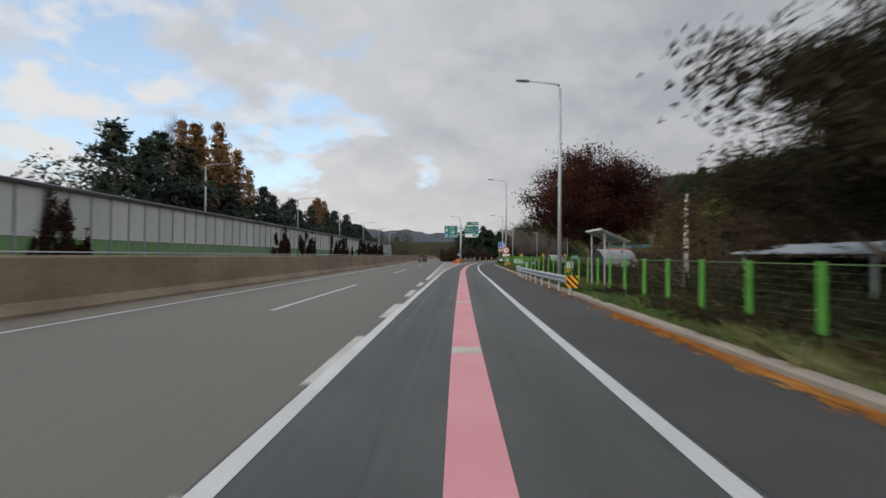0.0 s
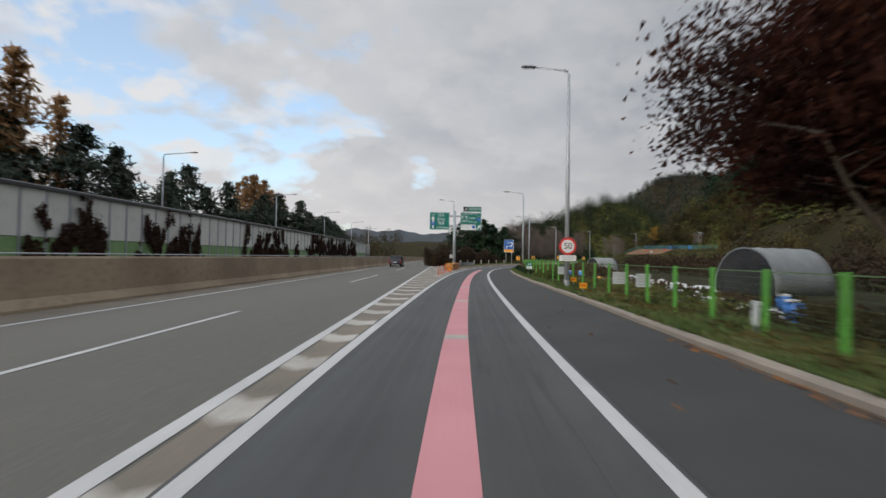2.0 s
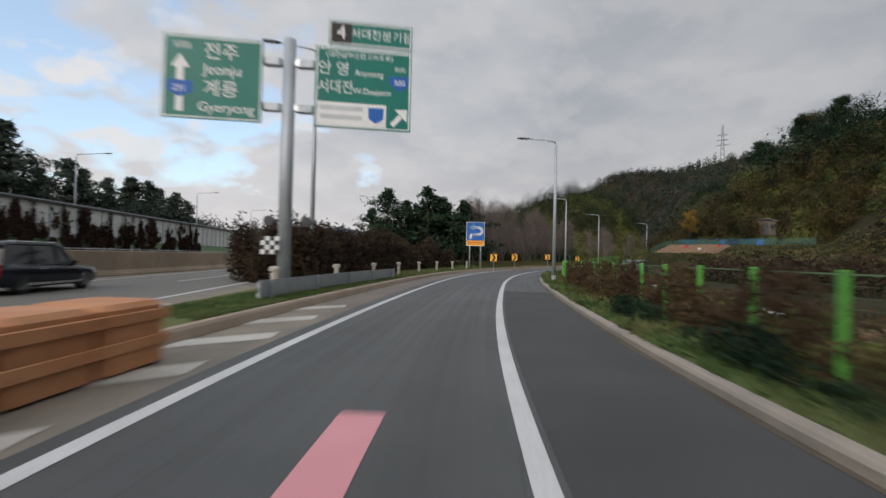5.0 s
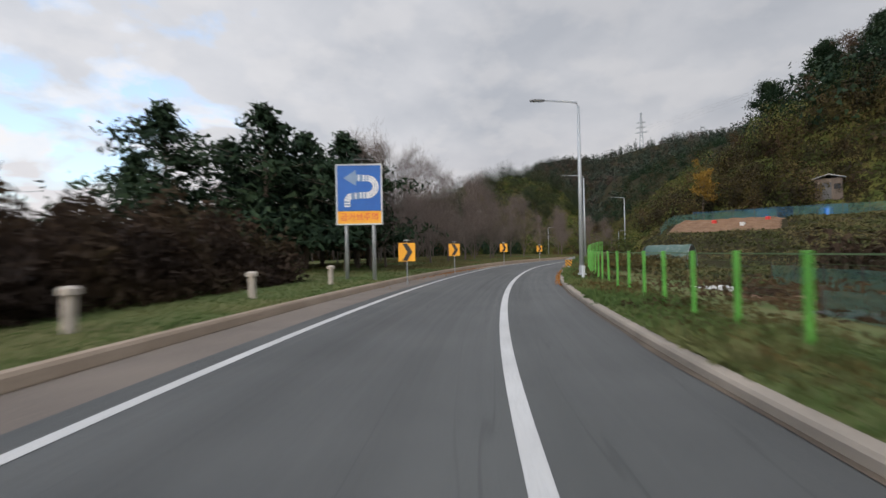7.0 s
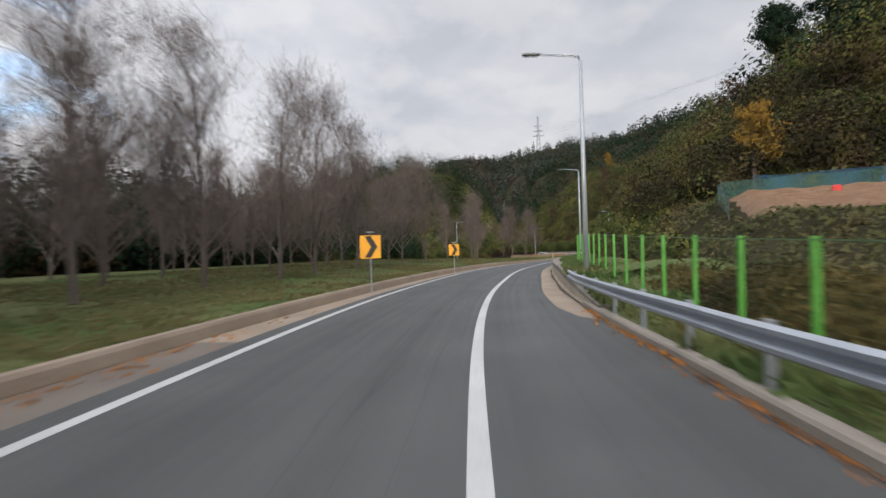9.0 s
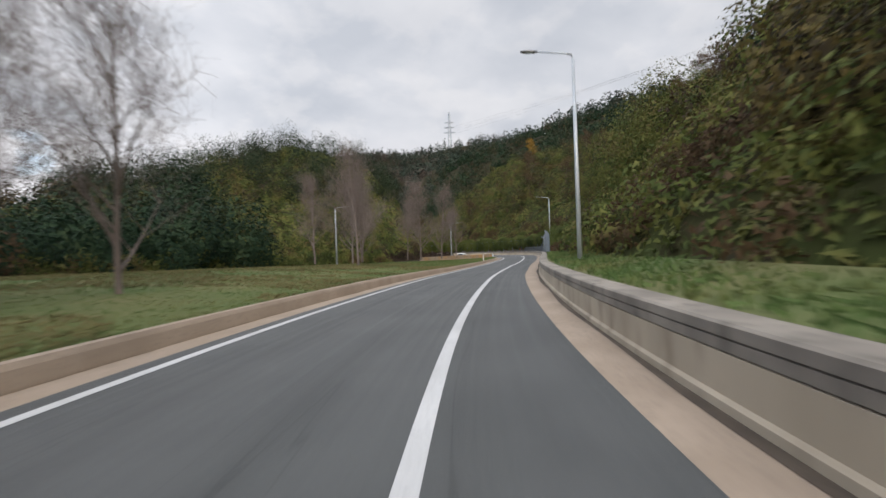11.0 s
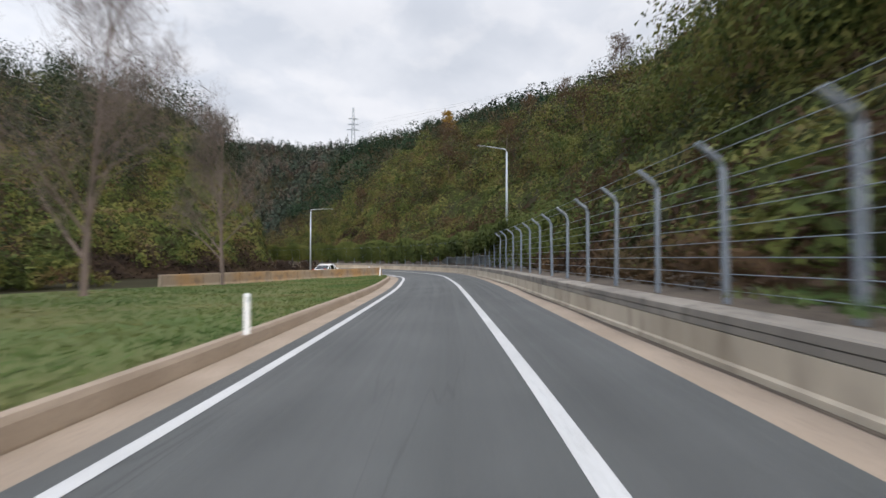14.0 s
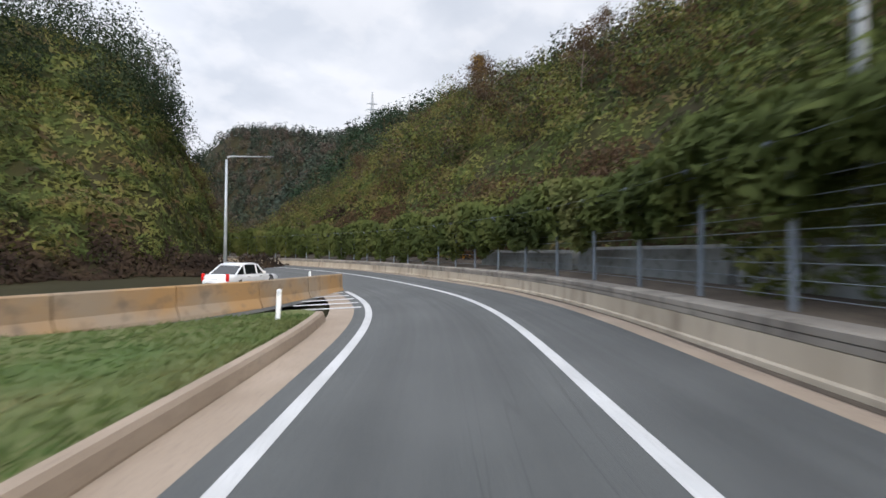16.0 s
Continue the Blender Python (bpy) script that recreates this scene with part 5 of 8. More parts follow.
def delineators():
    stone = thing("stone_post", "pale stone guide post with a broad cap", "guide post", pose(0, 0, -20))
    part("shaft", Mesh().box((0, 0, 0.38), (0.19, 0.19, 0.98), 0, 0.03), STONE, stone)
    part("cap", Mesh().box((0, 0, 0.94), (0.3, 0.3, 0.16), 0, 0.05), STONE, stone)
    stone["group"] = "guide posts along the ramp"
    first = True
    for s in np.arange(174.6, 218, 6.0):
        s = float(s)
        x, y, z = on(s, -kerb_left(s) - 1.7, 0.12)
        m = pose(x, y, z, 0, random.uniform(-2, 2), -math.degrees(heading(s)))
        if first:
            stone.matrix_basis = m
            first = False
        else:
            copy_thing(stone, m)
    white = thing("white_post", "slim white delineator post on the lawn", "delineator", pose(91.4, 235.4, 0.25))
    white["group"] = "delineators along the lawn"
    part("post", Mesh().box((0, 0, 0.36), (0.11, 0.07, 0.74), 0, 0.02), SIGN_WHITE, white)
    part("reflector", Mesh().box((0, -0.04, 0.62), (0.06, 0.01, 0.1)), SIGN_GREY, white)
    for x, y in ((115.6, 257.9), (121.5, 266.0)):
        copy_thing(white, pose(x, y, 0.1, 0, 2, -48))


delineators()


def wire_fence():
    """Steel posts with cranked tops and strands of wire, on the retaining wall."""
    th = thing("wire_fence", "tall grey cranked posts strung with steel wires", "fence")
    m = Mesh()
    m.tube([(0, 0, 0), (0, 0, 2.12), (-0.07, 0, 2.28), (-0.40, 0, 2.54)], [0.055, 0.055, 0.055, 0.045], 8)
    post = m.data("post", POST_STEEL)
    s0, s1 = station(90.2, 231.0) - 4.2, S_END - 4
    ss = np.arange(s0, s1, 2.3)
    off = lambda s: kerb_right(s) + 0.92
    for s in ss:
        s = float(s)
        p = part("post", post, POST_STEEL, th)
        x, y, z = on(s, off(s), wt(s) - 0.04)
        p.matrix_basis = pose(x, y, z, 0, random.uniform(-1, 1), -math.degrees(heading(s)))
    x, y, z = on(s0, off(s0), 0.8)
    x2, y2, z2 = on(s0 + 1.3, off(s0) , 0.8)
    part("brace", Mesh().tube([(x, y, z + 1.9), (x2, y2, z2)], 0.045, 8), POST_STEEL, th)
    for k in range(9):
        u = 0.22 + 0.25 * k
        o, h = (off, u) if u < 2.15 else ((lambda s, q=u: off(s) - 0.2), 2.38)
        w = Mesh()
        w.tube([on(float(s), o(float(s)), wt(float(s)) - 0.04 + h + random.uniform(-0.01, 0.01)) for s in ss], 0.007, 4)
        part("wire", w, POST_STEEL, th)
    w = Mesh()
    w.tube([on(float(s), off(float(s)) - 0.40, wt(float(s)) - 0.04 + 2.54) for s in ss], 0.007, 4)
    part("wire", w, POST_STEEL, th)


wire_fence()


def side_barrier():
    """The stained low barrier between the lawn and the other ramp."""
    th = thing("concrete_barrier", "low concrete barrier stained orange and tan", "barrier")
    pts = [(97.5, 257.1), (101.7, 258.6), (110.9, 261.3), (118, 263.2), (123.2, 265.8)]
    pts = [Vector((x, y, 0)) for x, y in pts]
    stained = material("orange_stained_concrete", [(0.27, 0.215, 0.155), (0.32, 0.195, 0.085), (0.14, 0.105, 0.078)], 0.9, scale=0.5, fine=2.2, bump=0.3, spread=(0.40, 0.60))
    lens = [0]
    for a, b in zip(pts[:-1], pts[1:]):
        lens.append(lens[-1] + (b - a).length)

    def at_run(q):
        i = max(0, min(len(pts) - 2, int(np.searchsorted(lens, q, "right")) - 1))
        return pts[i].lerp(pts[i + 1], (q - lens[i]) / (lens[i + 1] - lens[i]))
    q = 0.0
    k = 0
    while q < lens[-1] - 0.5:
        e = min(q + 3.0, lens[-1])
        a, b = at_run(q + 0.02), at_run(e - 0.02)
        t = (b - a).normalized()
        r = Vector((t.y, -t.x, 0))
        z0 = -0.32
        m = Mesh()
        m.loft([[p + r * o + Vector((0, 0, z0 + u)) for o, u in ((-0.28, 0), (-0.26, 0.12), (-0.12, 0.4), (-0.1, 0.98), (-0.07, 1.02), (0.07, 1.02), (0.1, 0.98), (0.12, 0.4), (0.26, 0.12), (0.28, 0))] for p in (a, b)])
        part("segment", m, stained, th)
        q += 3.0
        k += 1
    # hatched bars in the gore of the merge
    for i in range(8):
        s = station(120.5, 259) + i * 1.5
        m = Mesh()
        a, b = -half(s) - 0.2, -half(s) - 2.6 + 0.12 * i
        m.quad(on(s, a, 0.006), on(s + 0.35, a, 0.006), on(s + 0.75, b, 0.006), on(s + 0.4, b, 0.006))
        structure("merge_hatch", m, WHITE_PAINT, "white hatched bar painted in the merge", "road marking")


side_barrier()


def sound_barrier():
    th = thing("sound_barrier", "long pale sound barrier with green lower panels", "sound barrier")
    y0, n, pitch = -40.0, 125, 2.0
    post = Mesh().box((0, 0, 2.95), (0.16, 0.16, 6.2), 0, 0.01).data("post", LAMP_GREY)
    low = Mesh().box((0, 0, 1.3), (0.09, 1.84, 2.55), 0, 0.02).data("panel", PANEL_GREEN)
    high = Mesh().box((0, 0, 4.25), (0.09, 1.84, 3.25), 0, 0.02).data("panel", PANEL_WHITE)
    for i in range(n):
        y = y0 + i * pitch
        x = highway_x(y) - 25.2
        p = part("post", post, LAMP_GREY, th)
        p.location = (x, y, -0.1)
        if y < 200:
            a = part("panel", low, PANEL_GREEN, th)
            a.location = (x - 0.02, y + 1.0, 0)
            b = part("panel", high, PANEL_WHITE, th)
            b.location = (x - 0.02, y + 1.0, 0)
    m = Mesh()
    m.loft([[(highway_x(y) - 25.2 + o, y, z) for o, z in ((-0.2, 5.88), (-0.2, 6.1), (0.02, 6.2), (0.24, 6.1), (0.24, 5.88))] for y in np.arange(y0, 206, 10.0)])
    part("cap", m, DARK_METAL, th, "dark metal cap")


sound_barrier()


def wheel(parent, x, y, z, r, w):
    t = part("wheel", Mesh().tube([(x - w / 2, y, z), (x - w / 2 + 0.03, y, z), (x + w / 2 - 0.03, y, z), (x + w / 2, y, z)], [r * 0.9, r, r, r * 0.9], 20), RUBBER, parent, "", True)
    for sx in (-1, 1):
        part("rim", Mesh().tube([(x + sx * (w / 2 - 0.03), y, z), (x + sx * (w / 2 + 0.006), y, z)], [r * 0.66, r * 0.6], 14), CHROME, t)
    for k in range(5):
        a = k * 2 * math.pi / 5
        for sx in (-1, 1):
            part("spoke", Mesh().box((x + sx * (w / 2 + 0.012), y + math.cos(a) * r * 0.3, z + math.sin(a) * r * 0.3), (0.012, 0.05 + abs(math.cos(a)) * r * 0.45, 0.05 + abs(math.sin(a)) * r * 0.45)), DARK_METAL, t)


def car(x, y, z, turn, paint, label, length, width, height, boxy=True):
    """A car with its nose along +y."""
    th = thing("car", label, "car", pose(x, y, z, 0, 0, -turn))
    L, W, H = length / 2, width / 2, height
    belt = H * 0.56
    # lower body: stations along the length, each a rounded section
    m = Mesh()
    secs = [(-L, 0.82, 0.42, belt * 0.86), (-L + 0.12, 0.95, 0.28, belt * 1.0), (-L + 0.7, 1.0, 0.22, belt * 1.03), (0, 1.0, 0.22, belt), (L - 1.4, 1.0, 0.22, belt * 0.97), (L - 0.5, 0.97, 0.24, belt * 0.90), (L - 0.1, 0.88, 0.30, belt * 0.78), (L, 0.74, 0.40, belt * 0.62)]
    rings = []
    for yy, k, z0, z1 in secs:
        w = W * k
        rings.append([(w * 0.9, yy, z0), (w, yy, z0 + 0.12), (w, yy, z1 - 0.16), (w * 0.94, yy, z1), (-w * 0.94, yy, z1), (-w, yy, z1 - 0.16), (-w, yy, z0 + 0.12), (-w * 0.9, yy, z0)])
    m.loft(rings)
    part("body", m, paint, th, "", True)
    # cabin: roof shell over glass
    y0, y1, y2, y3 = (-L + 0.12, -L + 0.42, 0.35, L - 1.55) if boxy else (-L + 0.55, -L + 1.35, 0.2, L - 1.5)
    roof = H
    m = Mesh()
    m.loft([[(W * 0.80 * a, yy, zz - 0.05), (W * 0.74 * a, yy, zz), (-W * 0.74 * a, yy, zz), (-W * 0.80 * a, yy, zz - 0.05), (-W * 0.78 * a, yy, zz - 0.10), (W * 0.78 * a, yy, zz - 0.10)] for yy, zz, a in ((y1 - 0.12, roof - 0.07, 0.97), (y1 + 0.3, roof - 0.01, 1), (0, roof, 1), (y2, roof - 0.04, 0.98), (y2 + 0.25, roof - 0.10, 0.95))])
    rf = part("roof", m, paint, th, "", True)
    for sx in (-1, 1):
        part("roof_rail", Mesh().tube([(sx * W * 0.72, y1 + 0.1, roof + 0.03), (sx * W * 0.72, y2, roof + 0.02)], 0.022, 6), CHROME, rf)
    m = Mesh()
    b = belt - 0.02
    m.loft([[(W * 0.93, y0, b), (W * 0.93, y3, b), (-W * 0.93, y3, b), (-W * 0.93, y0, b)], [(W * 0.78, y1, roof - 0.08), (W * 0.76, y2 + 0.1, roof - 0.10), (-W * 0.76, y2 + 0.1, roof - 0.10), (-W * 0.78, y1, roof - 0.08)]])
    part("cabin_glass", m, CAR_GLASS, th, "dark tinted windows")
    for sx in (-1, 1):
        for yb, yt in ((y0 + 0.02, y1), (-0.55 * L + 0.35, -0.55 * L + 0.35), (0.12, 0.12), (y3 - 0.05, y2 + 0.1)):
            part("pillar", Mesh().tube([(sx * W * 0.94, yb, b), (sx * W * 0.785, yt, roof - 0.09)], 0.045, 6), paint, th)
        part("mirror", Mesh().box((sx * (W + 0.1), L - 1.75, belt + 0.08), (0.2, 0.12, 0.16), 0, 0.04), paint, th)
        part("sill", Mesh().box((sx * W * 0.985, 0.0, 0.33), (0.04, length * 0.52, 0.07), 0, 0.01), CHROME, th, "bright sill strip")
        part("waist_trim", Mesh().box((sx * W * 0.945, -0.3, belt + 0.015), (0.03, length * 0.55, 0.025)), CHROME, th)
        for yy in (-0.35, 0.75):
            part("door_handle", Mesh().box((sx * (W + 0.012), yy - 0.35, belt - 0.14), (0.03, 0.2, 0.035), 0, 0.008), CHROME, th)
        part("tail_lamp", Mesh().box((sx * W * 0.86, -L + 0.03, belt * 0.84), (0.16, 0.14, 0.42), 0, 0.03), TAIL_RED, th, "upright red tail lamp")
        part("headlamp", Mesh().box((sx * W * 0.72, L - 0.16, belt * 0.66), (0.34, 0.2, 0.14), 0, 0.04), SIGN_GREY, th)
    part("rear_bumper", Mesh().box((0, -L + 0.02, 0.44), (W * 1.75, 0.16, 0.22), 0, 0.05), paint, th)
    part("bumper_trim", Mesh().box((0, -L - 0.06, 0.36), (W * 1.3, 0.04, 0.05), 0, 0.01), CHROME, th)
    pl = part("number_plate", Mesh().box((0, -L - 0.03, belt * 0.72), (0.52, 0.03, 0.12), 0, 0.008), SIGN_WHITE, th)
    part("text_bar", bar_mesh(0.42, 0.06, 0, belt * 0.72, -L - 0.048, 0.006), SIGN_GREY, pl)
    for sx in (-1, 1):
        for yy in (-L + 0.98, L - 0.95):
            wheel(th, sx * (W - 0.14), yy, 0.37, 0.37, 0.26)
    return th


car(-6.4, 118.0, 0.0, 1, CAR_BLACK, "black sport utility car on the expressway", 4.98, 1.975, 1.75)
car(122.4, 274.6, -0.42, 62, CAR_WHITE, "white saloon car on the joining ramp", 4.7, 1.82, 1.45, False)


def truck():
    th = thing("truck", "dark cargo truck seen from behind", "truck", pose(-2.9, 205, 0, 0, 0, -0.5))
    part("cargo_bed", Mesh().box((0, 0.6, 1.75), (2.3, 5.6, 1.7), 0, 0.05), TRUCK_DARK, th)
    part("chassis", Mesh().box((0, 1.2, 0.72), (1.0, 7.6, 0.25), 0, 0.03), DARK_METAL, th)
    part("cab", Mesh().box((0, 4.6, 1.65), (2.2, 1.7, 2.1), 0, 0.15), TRUCK_DARK, th)
    part("bumper", Mesh().box((0, -2.2, 0.62), (2.2, 0.12, 0.14), 0, 0.02), DARK_METAL, th)
    for sx in (-1, 1):
        part("tail_lamp", Mesh().box((sx * 0.95, -2.27, 0.78), (0.3, 0.04, 0.14), 0, 0.01), TAIL_RED, th)
        part("mud_flap", Mesh().box((sx * 0.8, -2.05, 0.5), (0.5, 0.02, 0.5), 0, 0.005), RUBBER, th)
        for yy in (-1.2, 4.5):
            wheel(th, sx * 0.92, yy, 0.48, 0.48, 0.34)


truck()


def pylon():
    th = thing("power_pylon", "far lattice power pylon on the ridge", "pylon", pose(460, 677, float(hills([460], [677])[0]) - 2, 0, 0, -38))
    H = 74.0
    w = lambda z: 3.6 * (1 - z / H) ** 1.3 + 0.5
    for sx in (-1, 1):
        for sy in (-1, 1):
            part("leg", Mesh().tube([(sx * w(z), sy * w(z), z) for z in (0, 14, 28, 42, 54, H)], 0.55, 4), LAMP_GREY, th)
    zs = [0, 10, 20, 29, 37, 44, 50, 56, 62]
    for a, b in zip(zs[:-1], zs[1:]):
        for sx in (-1, 1):
            part("brace", Mesh().tube([(sx * w(a), -w(a), a), (-sx * w(b), -w(b), b)], 0.36, 3), LAMP_GREY, th)
            part("brace", Mesh().tube([(-w(a), sx * w(a), a), (-w(b), -sx * w(b), b)], 0.36, 3), LAMP_GREY, th)
    for z, r in ((46, 8.0), (53, 7.0), (60, 6.0)):
        for sx in (-1, 1):
            part("cross_arm", Mesh().tube([(0, 0, z + 1.2), (sx * r, 0, z)], 0.42, 4).tube([(0, 0, z - 0.6), (sx * r, 0, z)], 0.42, 4), LAMP_GREY, th)
    for k, (z, r) in enumerate(((46, 8.0), (53, 7.0))):
        for sx in (-1, 1):
            a = th.matrix_basis @ Vector((sx * r, 0, z - 1.5))
            b = Vector((520 + 30 * k, 260 + sx * 10, 190 + 6 * k))
            c = thing("power_cable", "thin black power line sagging over the hill", "power line", None, "power lines")
            part("cable", Mesh().tube([a.lerp(b, u) - Vector((0, 0, 22 * u * (1 - u))) for u in np.linspace(0, 1, 12)], 0.05, 3), DARK_METAL, c)


pylon()

# ==== plants ====
RNG = np.random.default_rng(7)


def quilt(x, y, tall=1.0):
    """Height and outward way of a lumpy quilt of growth over the land, at arrays of places."""
    def lumps(px, py):
        out = np.zeros(len(px))
        for i in range(len(px)):
            a = noise.noise((px[i] * 0.21, py[i] * 0.21, 3.7))
            b = noise.noise((px[i] * 0.55, py[i] * 0.55, 9.1))
            out[i] = 1.9 * max(0.0, 0.35 + a) + 0.75 * max(0.0, 0.3 + b)
        return out * tall
    e = 0.35
    h = hills(x, y)
    clear = np.where(on_plot(x, y), 0.0, 1.0)
    open_ground = lambda h: np.clip((h - 0.3) / 1.5, 0, 1) * clear
    z = h + lumps(x, y) * open_ground(h)
    zx, zy = hills(x + e, y) + lumps(x + e, y) * open_ground(h), hills(x, y + e) + lumps(x, y + e) * open_ground(h)
    way = np.stack([-(zx - z) / e, -(zy - z) / e, np.ones(len(x))], 1)
    return z, way / np.linalg.norm(way, axis=1)[:, None]


def mesh_of(name, verts, faces, mat):
    """A mesh of equal polygons from arrays."""
    me = bpy.data.meshes.new(name)
    n, k, c = len(verts), len(faces), len(faces[0])
    me.vertices.add(n)
    me.vertices.foreach_set("co", np.asarray(verts, np.float32).ravel())
    me.loops.add(k * c)
    me.loops.foreach_set("vertex_index", np.asarray(faces, np.int32).ravel())
    me.polygons.add(k)
    me.polygons.foreach_set("loop_start", np.arange(0, k * c, c, dtype=np.int32))
    me.update(calc_edges=True)
    me.materials.append(mat)
    return me


def cards(name, centre, size, mat, droop=0.0, long=1.5, flat=0.0, out=None, loose=0.6):
    """Leaf-shaped cards round the given points; droop turns their tips down, flat lays them level, out gives the way their faces turn."""
    c = np.asarray(centre, float)
    n = len(c)
    a = RNG.normal(size=(n, 3))
    a[:, 2] = a[:, 2] * (1 - flat) - droop
    if out is not None:
        face = np.asarray(out, float) + RNG.normal(size=(n, 3)) * loose
        face /= np.linalg.norm(face, axis=1)[:, None] + 1e-9
        a -= face * np.sum(a * face, axis=1)[:, None]
    a /= np.linalg.norm(a, axis=1)[:, None] + 1e-9
    b = np.cross(a, RNG.normal(size=(n, 3)) if out is None else face)
    b /= np.linalg.norm(b, axis=1)[:, None] + 1e-9
    s = (np.asarray(size, float) * RNG.uniform(0.7, 1.3, n))[:, None]
    v = np.stack([c - a * s * long * 0.4 - b * s * 0.42, c - a * s * long * 0.4 + b * s * 0.42, c + a * s * long * 0.6], 1).reshape(-1, 3)
    me = mesh_of(name, v, np.arange(n * 3).reshape(-1, 3), mat)
    if out is not None:
        # a leaf shades mostly as the mass that it lies on
        soft = 0.45 * face + 0.75 * np.asarray(out, float)
        soft /= np.linalg.norm(soft, axis=1)[:, None] + 1e-9
        me.attributes.new("custom_normal", "FLOAT_VECTOR", "POINT").data.foreach_set("vector", np.repeat(soft, 3, 0).astype(np.float32).ravel())
    return me


def dome(n, rx, ry, rz, lumps=7, hollow=0.55):
    """Points in the outer shell of a lumpy crown, centred on the origin."""
    d = RNG.normal(size=(n, 3))
    d /= np.linalg.norm(d, axis=1)[:, None]
    r = hollow + (1 - hollow) * RNG.random(n) ** 0.5
    dirs = RNG.normal(size=(lumps, 3))
    dirs /= np.linalg.norm(dirs, axis=1)[:, None]
    near = np.max(d @ dirs.T, axis=1)
    r = r * (0.62 + 0.45 * np.clip((near - 0.35) / 0.6, 0, 1))
    return d * r[:, None] * np.array([rx, ry, rz])


def limbs(height, spread, levels, sides, seed, start=0.25, thick=0.03, upright=0.55, count=9):
    """Trunk and branching limbs as tapered tubes; gives the mesh and the twig tips."""
    rnd = random.Random(seed)
    m = Mesh()
    tips = []

    def grow(p, d, length, r, level):
        pts, rad = [p], [r]
        seg = 4 if level == 0 else 3
        for k in range(seg):
            d = (d + Vector((rnd.uniform(-1, 1), rnd.uniform(-1, 1), rnd.uniform(-0.3, 0.6))) * (0.06 if level == 0 else 0.16)).normalized()
            pts.append(pts[-1] + d * length / seg)
            rad.append(r * (1 - 0.75 * (k + 1) / seg))
        m.tube(pts, rad, sides if level < 2 else 3, False)
        if level >= levels:
            tips.append(pts[-1])
            tips.append(pts[-2])
            return
        n = count if level == 0 else rnd.randint(4, 6)
        for k in range(n):
            u = start + (1 - start) * (k + rnd.random()) / n if level == 0 else 0.25 + 0.75 * (k + rnd.random()) / n
            f = u * seg
            i = min(int(f), seg - 1)
            q = pts[i].lerp(pts[i + 1], f - i)
            a = rnd.uniform(0, 2 * math.pi)
            out = Vector((math.cos(a), math.sin(a), 0))
            lift = upright * (0.6 + 0.8 * u) if level == 0 else upright * 0.7
            dd = (out * (1 - lift * 0.5) + d * lift + Vector((0, 0, 0.15))).normalized()
            ln = (spread * (1.15 - 0.55 * u) if level == 0 else length * rnd.uniform(0.42, 0.62))
            grow(q, dd, ln, max(0.006, rad[i] * 0.5), level + 1)
    grow(Vector((0, 0, 0)), Vector((0, 0, 1)), height * 0.92, height * thick, 0)
    return m, tips


def bare_tree(seed, height=8.0, spread=3.0, label="bare slender tree with grey-brown twigs"):
    th = thing("tree", label, "tree", pose(0, 0, -40), "bare trees on the lawn")
    m, tips = limbs(height, spread, 3, 5, seed, 0.12, 0.0125, 0.86, 17)
    part("trunk", m, PALE_BARK, th)
    t = np.array([tuple(p) for p in tips])
    # bundles of fine twigs
    k = np.repeat(t, 4, 0) + RNG.normal(size=(len(t) * 4, 3)) * 0.24
    d = RNG.normal(size=k.shape) * 0.5 + np.array([0, 0, 0.75])
    d /= np.linalg.norm(d, axis=1)[:, None]
    w = np.cross(d, RNG.normal(size=k.shape))
    w /= np.linalg.norm(w, axis=1)[:, None]
    ln = RNG.uniform(0.4, 1.0, len(k))[:, None]
    v = np.stack([k - w * 0.007, k + w * 0.007, k + d * ln + w * 0.003, k + d * ln - w * 0.003], 1).reshape(-1, 3)
    tagged(part("twig_mass", mesh_of("twig_mass", v, np.arange(len(v)).reshape(-1, 4), PALE_BARK), PALE_BARK, th), kind="stuff")
    return th


